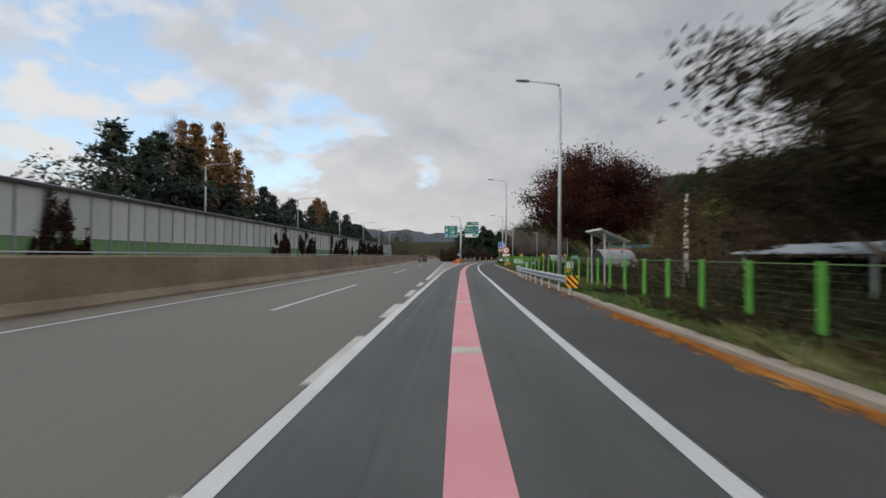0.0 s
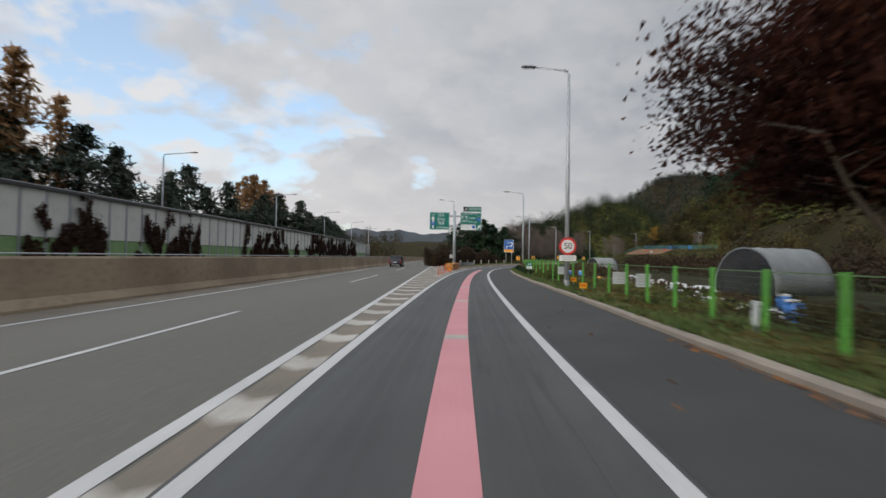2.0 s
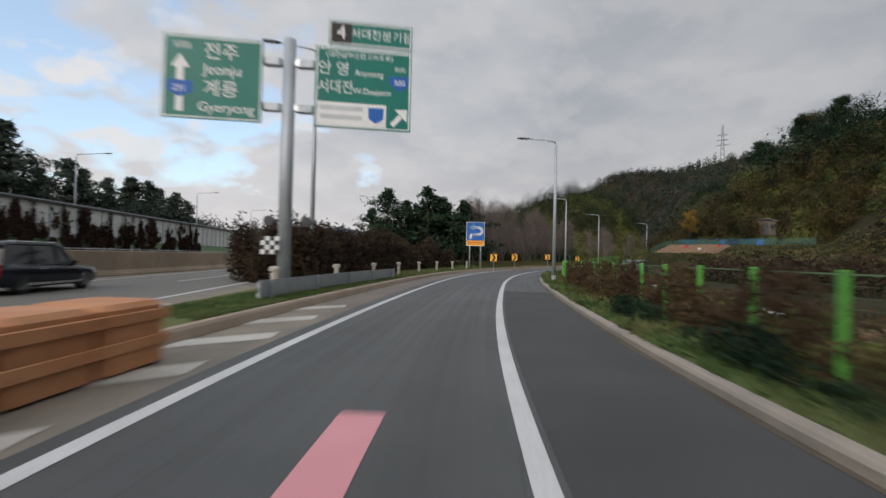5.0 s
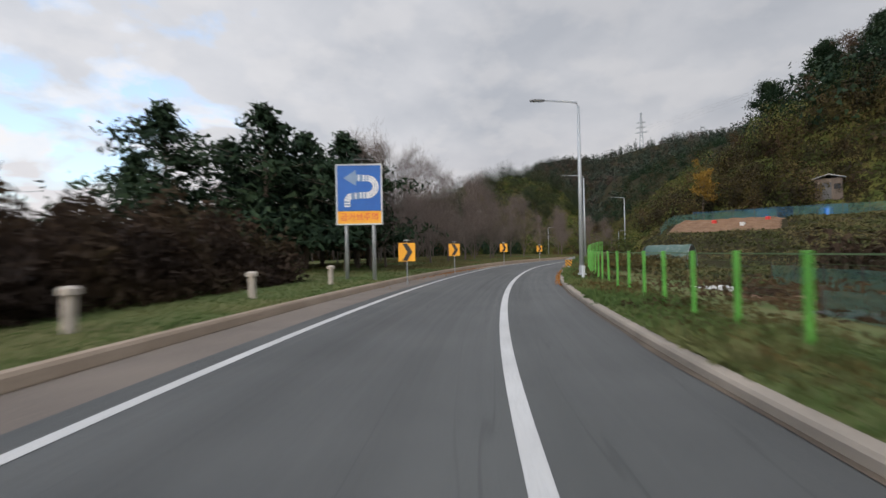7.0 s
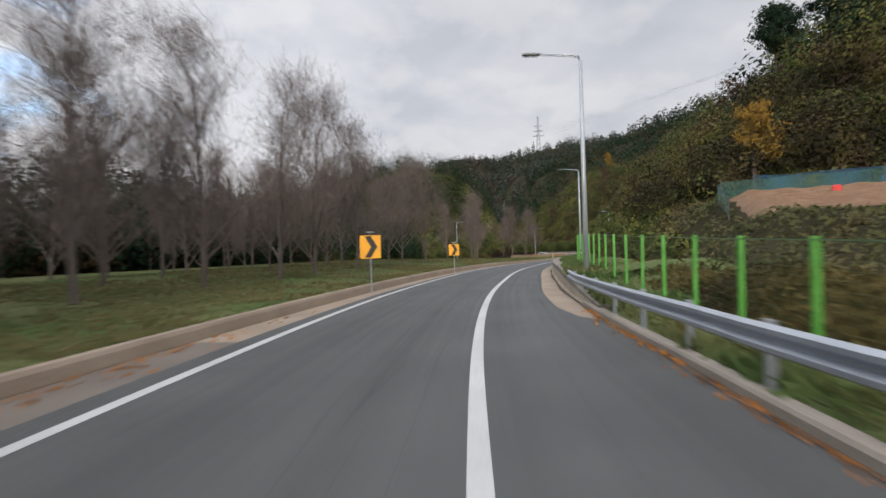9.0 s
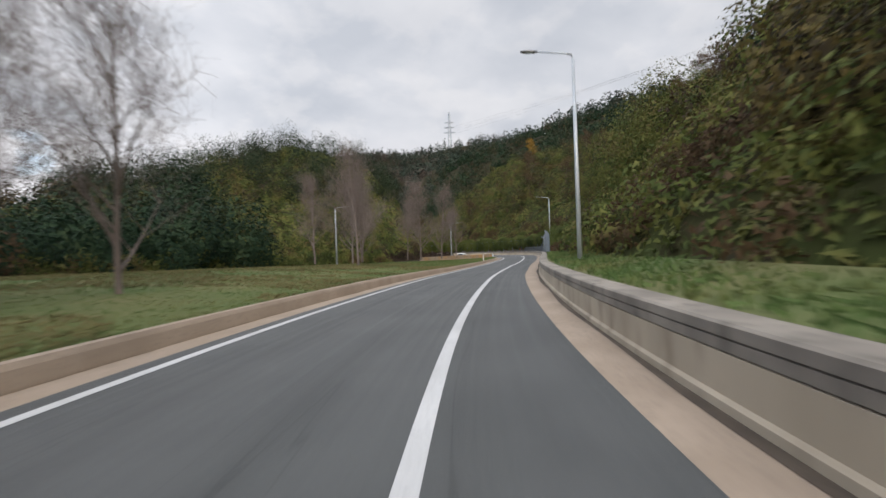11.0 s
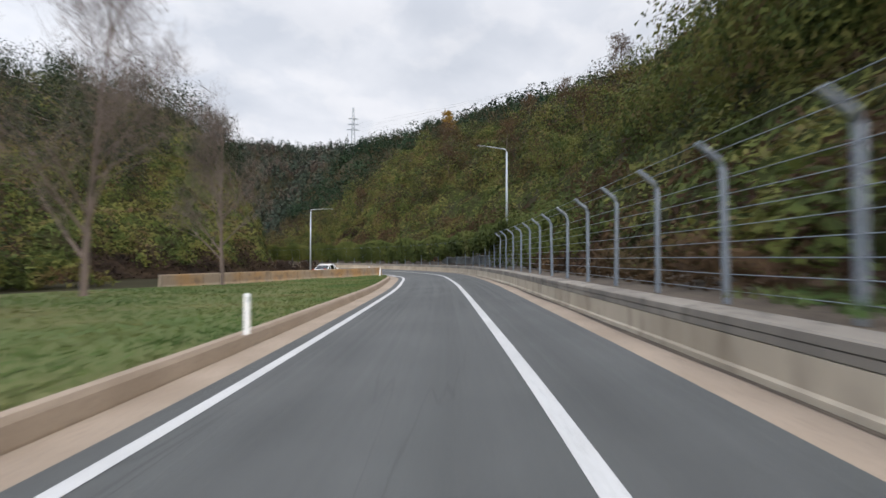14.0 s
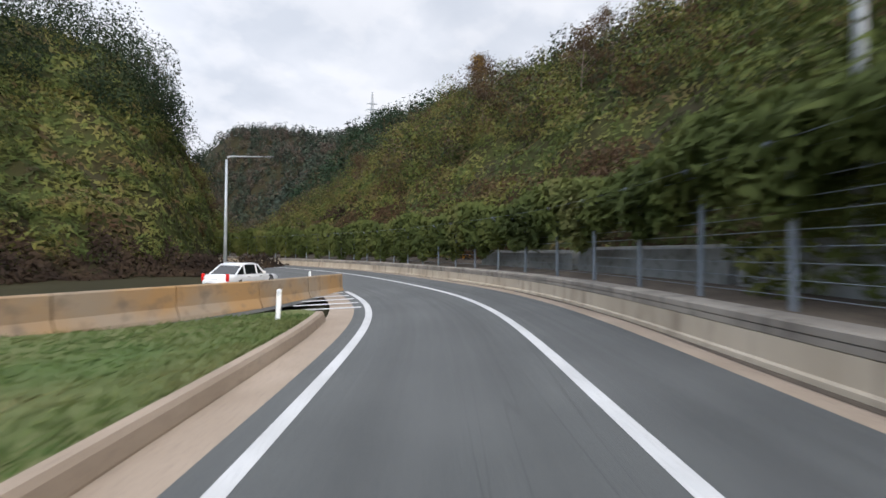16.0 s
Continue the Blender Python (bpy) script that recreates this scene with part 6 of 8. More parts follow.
def conifer(seed, height, radius, mat, label, ragged=0.3, name="tree", density=1.0, bushy=False):
    """A tiered evergreen: a trunk, drooping boughs and tufts of needles."""
    rnd = random.Random(seed)
    th = thing(name, label, "tree", pose(0, 0, -40))
    m = Mesh()
    m.tube([(0, 0, -0.3), (0.05, 0, height * 0.5), (0, 0.05, height)], [height * 0.02, height * 0.013, 0.02], 7, False)
    pts, way = [], []
    z = height * (0.2 if bushy else 0.12)
    while z < height * 0.99:
        u = (z - height * 0.1) / (height * 0.9)
        for k in range(rnd.randint(4, 6)):
            a = rnd.uniform(0, 2 * math.pi)
            full = (1 - u ** 1.8) * (0.85 + 0.25 * math.sin(u * 11 + seed)) if bushy else (1 - u) ** 0.75
            r = radius * full * rnd.uniform(1 - ragged * 1.5, 1 + ragged * 0.6) + 0.15
            end = Vector((math.cos(a) * r, math.sin(a) * r, z + r * rnd.uniform(0.05, 0.4)))
            if r > 0.6:
                m.tube([(0, 0, z), tuple(Vector((0, 0, z)).lerp(end, 0.55) + Vector((0, 0, 0.06 * r))), tuple(end)], [0.04, 0.025, 0.01], 3, False)
            # needles sit in flat tufts along the outer part of each bough
            for h in range(max(2, int(r * 1.3))):
                f = rnd.uniform(0.4, 1.0)
                hub = Vector((0, 0, z)).lerp(end, f) + Vector((rnd.gauss(0, 0.16 * r), rnd.gauss(0, 0.16 * r), 0.05 * r))
                wide = 0.22 + 0.13 * r
                for j in range(int(10 * density)):
                    q = Vector((rnd.gauss(0, wide), rnd.gauss(0, wide), rnd.gauss(0, 0.2)))
                    pts.append(tuple(hub + q))
                    way.append((q.x * 0.6 + math.cos(a) * 0.3, q.y * 0.6 + math.sin(a) * 0.3, 0.75))
        z += height * (0.048 if bushy else 0.045)
    part("trunk", m, BARK, th)
    p = np.array(pts)
    part("crown", cards("crown", p, np.full(len(p), 0.25 * (height / 10) ** 0.5), mat, -0.1, 2.2, 0.0, np.array(way), 0.6), mat, th)
    return th


def leafy_tree(seed, height, radius, mat, label, leaves=5000, leaf=0.2, name="tree", bark=None, trunk_share=0.35, thick=0.028, levels=2, upright=0.55, puff=0.13, shell=None):
    th = thing(name, label, "tree", pose(0, 0, -40))
    m, tips = limbs(height * 0.85, radius * 0.95, levels, 7, seed, trunk_share, thick, upright, 10)
    t = np.array([tuple(p) for p in tips])
    per = max(1, leaves // len(t))
    c = np.repeat(t, per, 0)
    c = c + RNG.normal(size=c.shape) * np.array([1, 1, 0.75]) * radius * puff
    if shell:
        # clumps of leaves filling a broad lumpy crown, each on its own limb
        count, rx, ry, rz, zc = shell
        hub = RNG.normal(size=(count, 3))
        hub /= np.linalg.norm(hub, axis=1)[:, None]
        hub *= (RNG.random(count) ** 0.42 * RNG.uniform(0.82, 1.08, count))[:, None] * np.array([rx, ry, rz])
        hub[:, 2] = np.where(hub[:, 2] < 0, hub[:, 2] * 0.62, hub[:, 2]) + zc
        k = np.repeat(hub, 150, 0)
        c = np.concatenate([c, k + RNG.normal(size=k.shape) * np.array([0.62, 0.62, 0.4])])
        for h in hub[::3]:
            foot = Vector((0, 0, 1.2 + 0.32 * h[2]))
            tip = Vector([float(q) for q in h])
            bend = foot.lerp(tip, 0.5) + Vector((0, 0, 0.35))
            m.tube([tuple(foot), tuple(bend), tuple(tip)], [0.10, 0.055, 0.012], 5, False)
    part("trunk", m, bark or BARK, th)
    part("crown", cards("crown", c, np.full(len(c), leaf), mat, 0.25, 1.5), mat, th)
    return th


def place(th, x, y, turn=0.0, scale=1.0, z=None, copy=True):
    zz = float(hills([x], [y])[0]) if z is None else z
    m = Matrix.Translation((x, y, zz)) @ Matrix.Rotation(radians(turn), 4, "Z")
    if copy:
        th = copy_thing(th, m)
    else:
        th.matrix_basis = m
    th.scale = (scale, scale, scale)
    return th


def trees_by_the_road():
    # the big wine-red tree, and its lower neighbours behind the fence
    big = leafy_tree(3, 9.6, 6.0, WINE_LEAF, "broad dark wine-red tree behind the green fence", 9000, 0.15, trunk_share=0.12, thick=0.03, levels=3, upright=0.42, puff=0.09, shell=(420, 6.6, 6.6, 5.9, 6.9))
    place(big, 15.9, 55.8, 20, 1.1, -0.4, False)
    near = leafy_tree(9, 8.0, 4.4, TANGLE_LEAF, "dark overhanging tree with sparse olive leaves", 34000, 0.10, trunk_share=0.12, levels=3, puff=0.085)
    place(near, 10.4, 11.0, 0, 1.1, -0.4, False)
    place(near, 8.3, 12.6, 120, 0.78, -0.4)
    place(near, 13.5, 9.5, 210, 1.1, -0.4)
    place(near, 16.5, 27.5, 200, 0.75, -0.4)
    place(near, 14.5, 19.5, 300, 0.7, -0.4)
    shrub = leafy_tree(12, 4.6, 1.5, BROWN_LEAF, "tall thin brown shrub behind the fence", 1500, 0.10, trunk_share=0.12, thick=0.012, levels=3, upright=0.6)
    place(shrub, 8.6, 21.4, 0, 1.05, -0.4, False)
    place(shrub, 9.4, 19.2, 80, 0.8, -0.4)
    # bushes along the fence
    n = 15000
    s = RNG.uniform(station(0, 6), station(1.5, 56), n)
    off = RNG.uniform(2.9, 10, n)
    pts = np.array([on(float(a), kerb_right(float(a)) + float(b), 0) for a, b in zip(s, off)])
    hgt = 0.5 + 1.1 * (0.5 + 0.5 * np.sin(pts[:, 1] * 0.7) * np.cos(pts[:, 0] * 1.1 + 1)) * np.interp(pts[:, 1], [10, 24, 40, 56], [1.7, 1.2, 0.8, 0.6])
    pts[:, 2] = -0.3 + RNG.random(n) ** 0.8 * hgt
    tagged(part("bushes", cards("bushes", pts, np.full(n, 0.16), TANGLE_LEAF, 0.2, 1.7), TANGLE_LEAF), "dry brown bushes tangled behind the fence", "bushes", "", "stuff")
    # evergreens behind the sound barrier
    # these pines take the needle colour with haze painted in
    pine = [conifer(20 + k, 13.0, 5.0, HAZY_PINE, "dark green bushy pine behind the sound barrier", 0.5, density=1.25, bushy=True) for k in range(3)]
    rust = [conifer(30 + k, 17.0, 3.2, RUST_LEAF, "tall rusty dawn redwood behind the sound barrier", 0.55, density=0.7) for k in range(2)]
    spots = []
    rnd = random.Random(5)
    y = 6.0
    while y < 205:
        spots.append((rnd.uniform(-36.5, -33.0), y, rnd.randrange(3), (1.25 if 50 < y < 66 else 1.0) * rnd.uniform(0.85, 1.15) * (0.6 if y < 50 else 1.0)))
        y += rnd.uniform(3.4, 5.0)
    used = set()
    for k, (x, y, i, sc) in enumerate(spots):
        place(pine[i], x, y, k * 67, sc, -0.4, i in used)
        used.add(i)
    used = set()
    for k, (x, y, i, sc) in enumerate(((-36, 65, 0, 1.15), (-36.5, 70, 1, 1.18), (-36, 74.5, 0, 1.3), (-36.4, 78, 1, 1.15), (-36, 81.5, 0, 1.15), (-37, 127, 1, 0.9), (-37, 130.5, 0, 1.0), (-37.5, 134, 1, 1.05), (-38, 137, 0, 1.08), (-37, 140, 1, 1.05), (-39, 142, 0, 1.0), (-39.5, 145.5, 1, 1.05), (-39, 149, 0, 1.0), (-37.4, 152, 1, 0.9), (-36, 86.3, 0, 1.0), (-36.2, 68.4, 1, 1.2), (-37.5, 72.6, 0, 1.15), (-37, 76.4, 1, 1.08), (-37, 80.2, 0, 1.0))):
        place(rust[i], x, y, k * 41, sc, -0.4, i in used)
        used.add(i)
    bare = bare_tree(77, 17.0, 3.0, "tall bare tree behind the sound barrier")
    place(bare, -36.5, 62.0, 10, 1.05, -0.4, False)
    place(bare, -36.0, 22.0, 70, 0.7, -0.4)
    # evergreens between the ramp and the expressway
    fir = [conifer(50 + k, 10.6, 4.5, PINE_LEAF, "dark green bushy pine beside the ramp", 0.38, density=1.4, bushy=True) for k in range(3)]
    used = set()
    for k, (x, y, i, sc) in enumerate(((6.6, 168.5, 0, 1.1), (12.6, 169.5, 1, 1.16), (18.0, 168.3, 2, 0.98), (19.3, 173.6, 0, 1.0), (20.6, 177.6, 1, 0.96), (9.5, 173, 2, 1.0), (4.2, 171, 0, 0.85), (15.2, 172, 1, 1.05), (13.0, 177, 1, 1.0), (16.5, 180, 2, 1.05))):
        place(fir[i], x, y, k * 53, sc, -0.2, i in used)
        used.add(i)
    # rows of bare trees on the lawn
    bares = [bare_tree(100 + k, 9.0, 3.0) for k in range(4)]
    used = set()
    rnd = random.Random(4)
    for row, gap in ((9.5, 4.4), (14.5, 4.2), (19.0, 4.2), (24.0, 4.2), (29.0, 4.4)):
        s = station(26.75, 163.5) + row * 0.35
        stop = S12 - 8
        while s < stop:
            i = rnd.randrange(4)
            dense = 1.0 if s < S12 - 6 else 2.0
            p = on(s, -(row + rnd.uniform(-1.2, 1.2)) - 0.5, 0)
            place(bares[i], p[0], p[1], rnd.uniform(0, 360), rnd.uniform(0.82, 1.12) * (1.05 if row < 10 else 0.9), 0.15, i in used)
            used.add(i)
            s += gap * rnd.uniform(0.75, 1.3) * dense
    for k, (x, y, sc) in enumerate(((95.7, 245.5, 0.68), (90.7, 242.8, 0.92), (85.3, 240.2, 0.95), (79.2, 244.0, 1.05), (87.5, 246.3, 0.8), (72.9, 233.3, 1.1), (75.5, 239.4, 1.0), (81.8, 248.6, 0.95), (74.2, 246.4, 1.05))):
        place(bares[k % 4], x, y, 40 * k, sc, 0.6)


trees_by_the_road()


def thicket(name, label, s0, s1, near, far, height, n, mat, leaf, low=0.0, side=-1, category="bushes"):
    """A tangle of shrubs along the ramp between two offsets."""
    s = RNG.uniform(s0, s1, n)
    d = RNG.uniform(0, 1, n)
    pts = np.array([on(float(a), side * (near(float(a)) + float(b) * (far(float(a)) - near(float(a)))), 0) for a, b in zip(s, d)])
    lump = 0.62 + 0.38 * np.sin(pts[:, 0] * 1.3 + 0.7 * pts[:, 1]) * np.cos(pts[:, 1] * 0.9 - pts[:, 0] * 0.4) + RNG.normal(0, 0.08, n)
    h = height * np.clip(lump, 0.25, 1.1) * np.clip(np.minimum(d * 5 + 0.35, 1), 0, 1)
    pts[:, 2] = low + h * RNG.random(n) ** 0.55
    tagged(part(name, cards(name, pts, np.full(n, leaf), mat, 0.1, 2.0), mat), label, category, "", "stuff")


thicket("thicket", "dense brown shrubs beside the ramp", S_DIV + 6, station(21.8, 154.6), lambda s: kerb_left(s) + by_station(s, [(S_DIV + 6, 2.2), (S63, 2.7), (S8, 3.2)]), lambda s: kerb_left(s) + by_station(s, [(S_DIV + 6, 4), (S63, 9.5), (S8, 12)]), 3.9, 85000, THICKET_LEAF, 0.16, -0.1)
thicket("thicket", "dark evergreen scrub behind the lawn", station(24, 160), S12 + 6, lambda s: by_station(s, [(S8, 18), (S10, 31), (S12 + 6, 33)]), lambda s: by_station(s, [(S8, 26), (S12 + 6, 46)]), 4.2, 36000, FOREST_LEAF, 0.33, -0.4)
thicket("weeds", "tall weeds and dry stalks behind the fence", station(1.5, 54), S9 - 8, lambda s: kerb_right(s) + 2.8, lambda s: kerb_right(s) + 12, 0.75, 11000, BROWN_LEAF, 0.2, -0.6, 1, "weeds")
thicket("thicket", "brown scrub at the field's edge", station(0, 8), station(30.5, 169), lambda s: by_station(s, [(0, 34), (S63, 30), (S9, 20)]), lambda s: by_station(s, [(0, 60), (S63, 46), (S9, 26)]), 3.4, 24000, THICKET_LEAF, 0.32, -0.6, 1)

thicket("shrubs", "dark green shrubs between kerb and fence", station(2.6, 74), station(5.6, 101), lambda s: kerb_right(s) + 0.9, lambda s: kerb_right(s) + 2.3, 1.15, 7000, SLOPE_LEAF, 0.10, 0.0, 1, "shrubs")
thicket("weeds", "dense dry weeds along the field", station(1.8, 58), S63 + 4, lambda s: kerb_right(s) + 2.0, lambda s: kerb_right(s) + 5.5, 0.8, 11000, SLOPE_LEAF, 0.13, -0.3, 1, "weeds")

thicket("thicket", "brown and green scrub at the foot of the spur", station(70, 215), station(113, 250), lambda s: by_station(s, [(S12, 36), (station(105, 243), 26.5), (station(116.5, 254), 19.5)]), lambda s: by_station(s, [(S12, 46), (station(105, 243), 34), (station(116.5, 254), 26)]), 3.2, 26000, SLOPE_LEAF, 0.22, -0.3)

thicket("thicket", "brown and green shrubs behind the green fence", S9 + 2, S10 + 17, lambda s: kerb_right(s) + 2.2, lambda s: kerb_right(s) + 9.0, 1.0, 24000, BANK_LEAF, 0.13, 0.1, 1)
thicket("weeds", "tall dry weeds before the small greenhouse", station(5, 96), station(8, 112), lambda s: kerb_right(s) + 9.0, lambda s: kerb_right(s) + 12.5, 1.7, 5000, BROWN_LEAF, 0.16, -0.6, 1, "weeds")

thicket("weeds", "brown weeds and dead stalks among the verge grass", station(0, 22), S_WALL, lambda s: kerb_right(s) + 0.35, lambda s: kerb_right(s) + 3.2, 0.42, 24000, BANK_LEAF, 0.085, -0.02, 1, "weeds")
thicket("weeds", "dark dead weeds behind the leaf drift", station(0, 0), station(0, 24), lambda s: kerb_right(s) + 0.5, lambda s: kerb_right(s) + 2.4, 0.5, 9000, TANGLE_LEAF, 0.085, -0.02, 1, "weeds")
thicket("thicket", "dark tangled undergrowth behind the green fence", station(0, 0), station(0, 17), lambda s: kerb_right(s) + 2.7, lambda s: kerb_right(s) + 6.0, 1.9, 20000, TANGLE_LEAF, 0.12, -0.4, 1)


def slope_cover():
    # the closed mat of stems and leaves under the loose growth, coloured dark as gap shade
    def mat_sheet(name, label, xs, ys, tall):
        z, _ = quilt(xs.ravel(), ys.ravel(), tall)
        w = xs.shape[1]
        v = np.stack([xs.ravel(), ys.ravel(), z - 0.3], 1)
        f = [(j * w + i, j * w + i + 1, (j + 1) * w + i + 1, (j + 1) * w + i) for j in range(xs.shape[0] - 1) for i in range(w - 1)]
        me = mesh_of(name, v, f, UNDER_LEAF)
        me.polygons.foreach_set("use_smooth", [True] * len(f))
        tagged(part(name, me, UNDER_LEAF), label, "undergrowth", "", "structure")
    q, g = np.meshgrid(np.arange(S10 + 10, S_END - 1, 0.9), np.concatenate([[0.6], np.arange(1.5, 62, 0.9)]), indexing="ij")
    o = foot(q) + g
    mat_sheet("ground_cut_slope", "dense mat of stems and leaves with painted gap shade on the cut slope", np.interp(q, RUN, LINE[:, 0]) + o * np.interp(q, RUN, RIGHT[:, 0]), np.interp(q, RUN, LINE[:, 1]) + o * np.interp(q, RUN, RIGHT[:, 1]), 1.0)
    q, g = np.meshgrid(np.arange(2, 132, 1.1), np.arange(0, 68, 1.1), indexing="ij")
    mat_sheet("ground_spur", "dense mat of stems and leaves with painted gap shade on the spur", 60 + 0.925 * q - 0.381 * g, 262 + 0.381 * q + 0.925 * g, 1.15)
    # vines and scrub over the cut slope on the right
    n = 150000
    s = RNG.uniform(S10 + 6, S_END - 2, n)
    g = RNG.random(n) ** 1.3 * 58
    here = ~on_plot(np.interp(s, RUN, LINE[:, 0]) + (foot(s) + g) * np.interp(s, RUN, RIGHT[:, 0]), np.interp(s, RUN, LINE[:, 1]) + (foot(s) + g) * np.interp(s, RUN, RIGHT[:, 1]))
    s, g = s[here], g[here]
    n = len(s)
    d = np.maximum(foot(s) + g - 0.4, np.array([kerb_right(float(q)) for q in s]) + 2.0 + RNG.random(n) * 0.8)
    x = np.interp(s, RUN, LINE[:, 0]) + d * np.interp(s, RUN, RIGHT[:, 0])
    y = np.interp(s, RUN, LINE[:, 1]) + d * np.interp(s, RUN, RIGHT[:, 1])
    z, up = quilt(x, y)
    low = np.clip((foot(s) + g - d + 2.4) / 2.4, 0.15, 1)
    z = np.maximum(hills(x, y) + (z - hills(x, y)) * low - 0.5 * RNG.random(n) ** 2, 0.8)
    tagged(part("slope_scrub", cards("slope_scrub", np.stack([x, y, z], 1), 0.21 + 0.008 * g, SLOPE_LEAF, 0.35, 1.7, 0.0, up, 0.4), SLOPE_LEAF), "vines and autumn scrub covering the cut slope", "scrub", "", "stuff")
    # darker undergrowth at the slope's foot
    n = 70000
    s = RNG.uniform(S12 - 4, S_END - 2, n)
    k = np.array([kerb_right(float(q)) for q in s])
    d = k + np.interp(s, [S12, station(90, 231), S16 - 3, S16 + 3], [4.2, 1.5, 1.6, 3.0]) + RNG.random(n) ** 1.2 * 7
    x = np.interp(s, RUN, LINE[:, 0]) + d * np.interp(s, RUN, RIGHT[:, 0])
    y = np.interp(s, RUN, LINE[:, 1]) + d * np.interp(s, RUN, RIGHT[:, 1])
    z = np.maximum(hills(x, y), 0.85) + (0.7 + 0.6 * np.sin(x * 0.8) * np.cos(y * 0.9)) * 1.5 * RNG.random(n) ** 0.7
    tagged(part("undergrowth", cards("undergrowth", np.stack([x, y, z], 1), np.full(n, 0.17), BROWN_LEAF, 0.3, 2.0), BROWN_LEAF), "dark brown undergrowth behind the wire fence", "scrub", "", "stuff")
    # low growth on the gentle bank before the cut
    n = 52000
    s = RNG.uniform(S9 - 6, S12, n)
    d = np.array([kerb_right(float(q)) for q in s]) + 4.4 + RNG.random(n) ** 1.3 * 46
    x = np.interp(s, RUN, LINE[:, 0]) + d * np.interp(s, RUN, RIGHT[:, 0])
    y = np.interp(s, RUN, LINE[:, 1]) + d * np.interp(s, RUN, RIGHT[:, 1])
    pa, pb = plot_ab(x, y)
    keep = ~((pa > 0) & (pa < 12) & (pb > -8.2) & (pb < 1)) & (hills(x, y) < 7)
    x, y, d = x[keep], y[keep], d[keep]
    n = len(x)
    z = hills(x, y) + np.clip(np.sin(x * 0.7 + 1) * np.cos(y * 0.6) + 0.3, 0, 1.2) * np.where(on_plot(x, y), 0.3, 0.9) * RNG.random(n) + np.interp(d, [8, 14], [0.25, 0.02])
    tagged(part("bank_growth", cards("bank_growth", np.stack([x, y, z], 1), 0.10 + 0.004 * d, STRAW_LEAF, -0.3, 1.9, 0.0, np.tile([-0.3, 0.2, 0.8], (n, 1)), 0.6), STRAW_LEAF), "straw and green growth on the bank", "scrub", "", "stuff")
    # the spur across the other ramp
    n = 100000
    along, gl = RNG.uniform(4, 128, n), RNG.random(n) ** 1.3 * 66
    x, y = 60 + 0.925 * along - 0.381 * gl, 262 + 0.381 * along + 0.925 * gl
    keep = hills(x, y) > 0.4
    x, y, gl = x[keep], y[keep], gl[keep]
    n = len(x)
    z, up = quilt(x, y, 1.15)
    tagged(part("slope_scrub", cards("slope_scrub", np.stack([x, y, z - 0.5 * RNG.random(n) ** 2], 1), 0.30 + 0.006 * gl, SLOPE_LEAF, 0.3, 1.7, 0.0, up, 0.4), SLOPE_LEAF), "vines and autumn scrub covering the spur", "scrub", "", "stuff")
    # dead stems and brown brush along the spur's toe
    n = 26000
    along, gl = RNG.uniform(0, 96, n), RNG.random(n) * 4.0 - 1.2
    x, y = 60 + 0.925 * along - 0.381 * gl, 262 + 0.381 * along + 0.925 * gl
    z = np.maximum(hills(x, y), -0.3) + (0.7 + 0.45 * np.sin(along * 0.9) + 0.2 * np.sin(along * 2.7)) * 1.5 * RNG.random(n) ** 0.8 * np.clip((gl + 1.4) / 1.2, 0.15, 1)
    tagged(part("brush", cards("brush", np.stack([x, y, z], 1), np.full(n, 0.20), THICKET_LEAF, -0.2, 2.2, 0.0, np.tile([0.3, -0.7, 0.5], (n, 1)), 0.6), THICKET_LEAF), "dead stems and brown brush along the spur's foot", "scrub", "", "stuff")
    # the curtain of vines over the far part of the wire fence
    n = 76000
    s = S16 + 2 + (S_END - 7 - S16) * RNG.random(n) ** 1.25
    u = RNG.random(n)
    grow = np.clip((s - S16 - 2) / 6, 0.15, 1)
    keep = RNG.random(n) < grow
    s, u = s[keep], u[keep]
    n = len(s)
    hang = np.interp(s - S16 - 2, [0, 8, 30], [2.2, 1.6, 0.5]) + 0.3 * np.sin(s * 1.7) + 0.2 * np.sin(s * 4.1)
    zz = 0.68 + hang + (3.3 + 0.3 * np.sin(s * 0.8) - hang) * u
    out = RNG.normal(0, 0.14, n) + 0.3 * np.sin(u * 3.0) * RNG.choice([-1.0, 1.4, 2.5], n)
    pts = np.array([on(float(a), kerb_right(float(a)) + 0.92 + float(o), float(h)) for a, o, h in zip(s, out, zz)])
    tagged(part("vine_curtain", cards("vine_curtain", pts, np.full(n, 0.19), VINE_LEAF, 0.7, 1.8, 0.0, np.stack([np.interp(s, RUN, -RIGHT[:, 0]), np.interp(s, RUN, -RIGHT[:, 1]), np.full(n, 0.7)], 1), 0.6), VINE_LEAF), "green vines hanging over the wire fence", "vines", "", "stuff")


slope_cover()


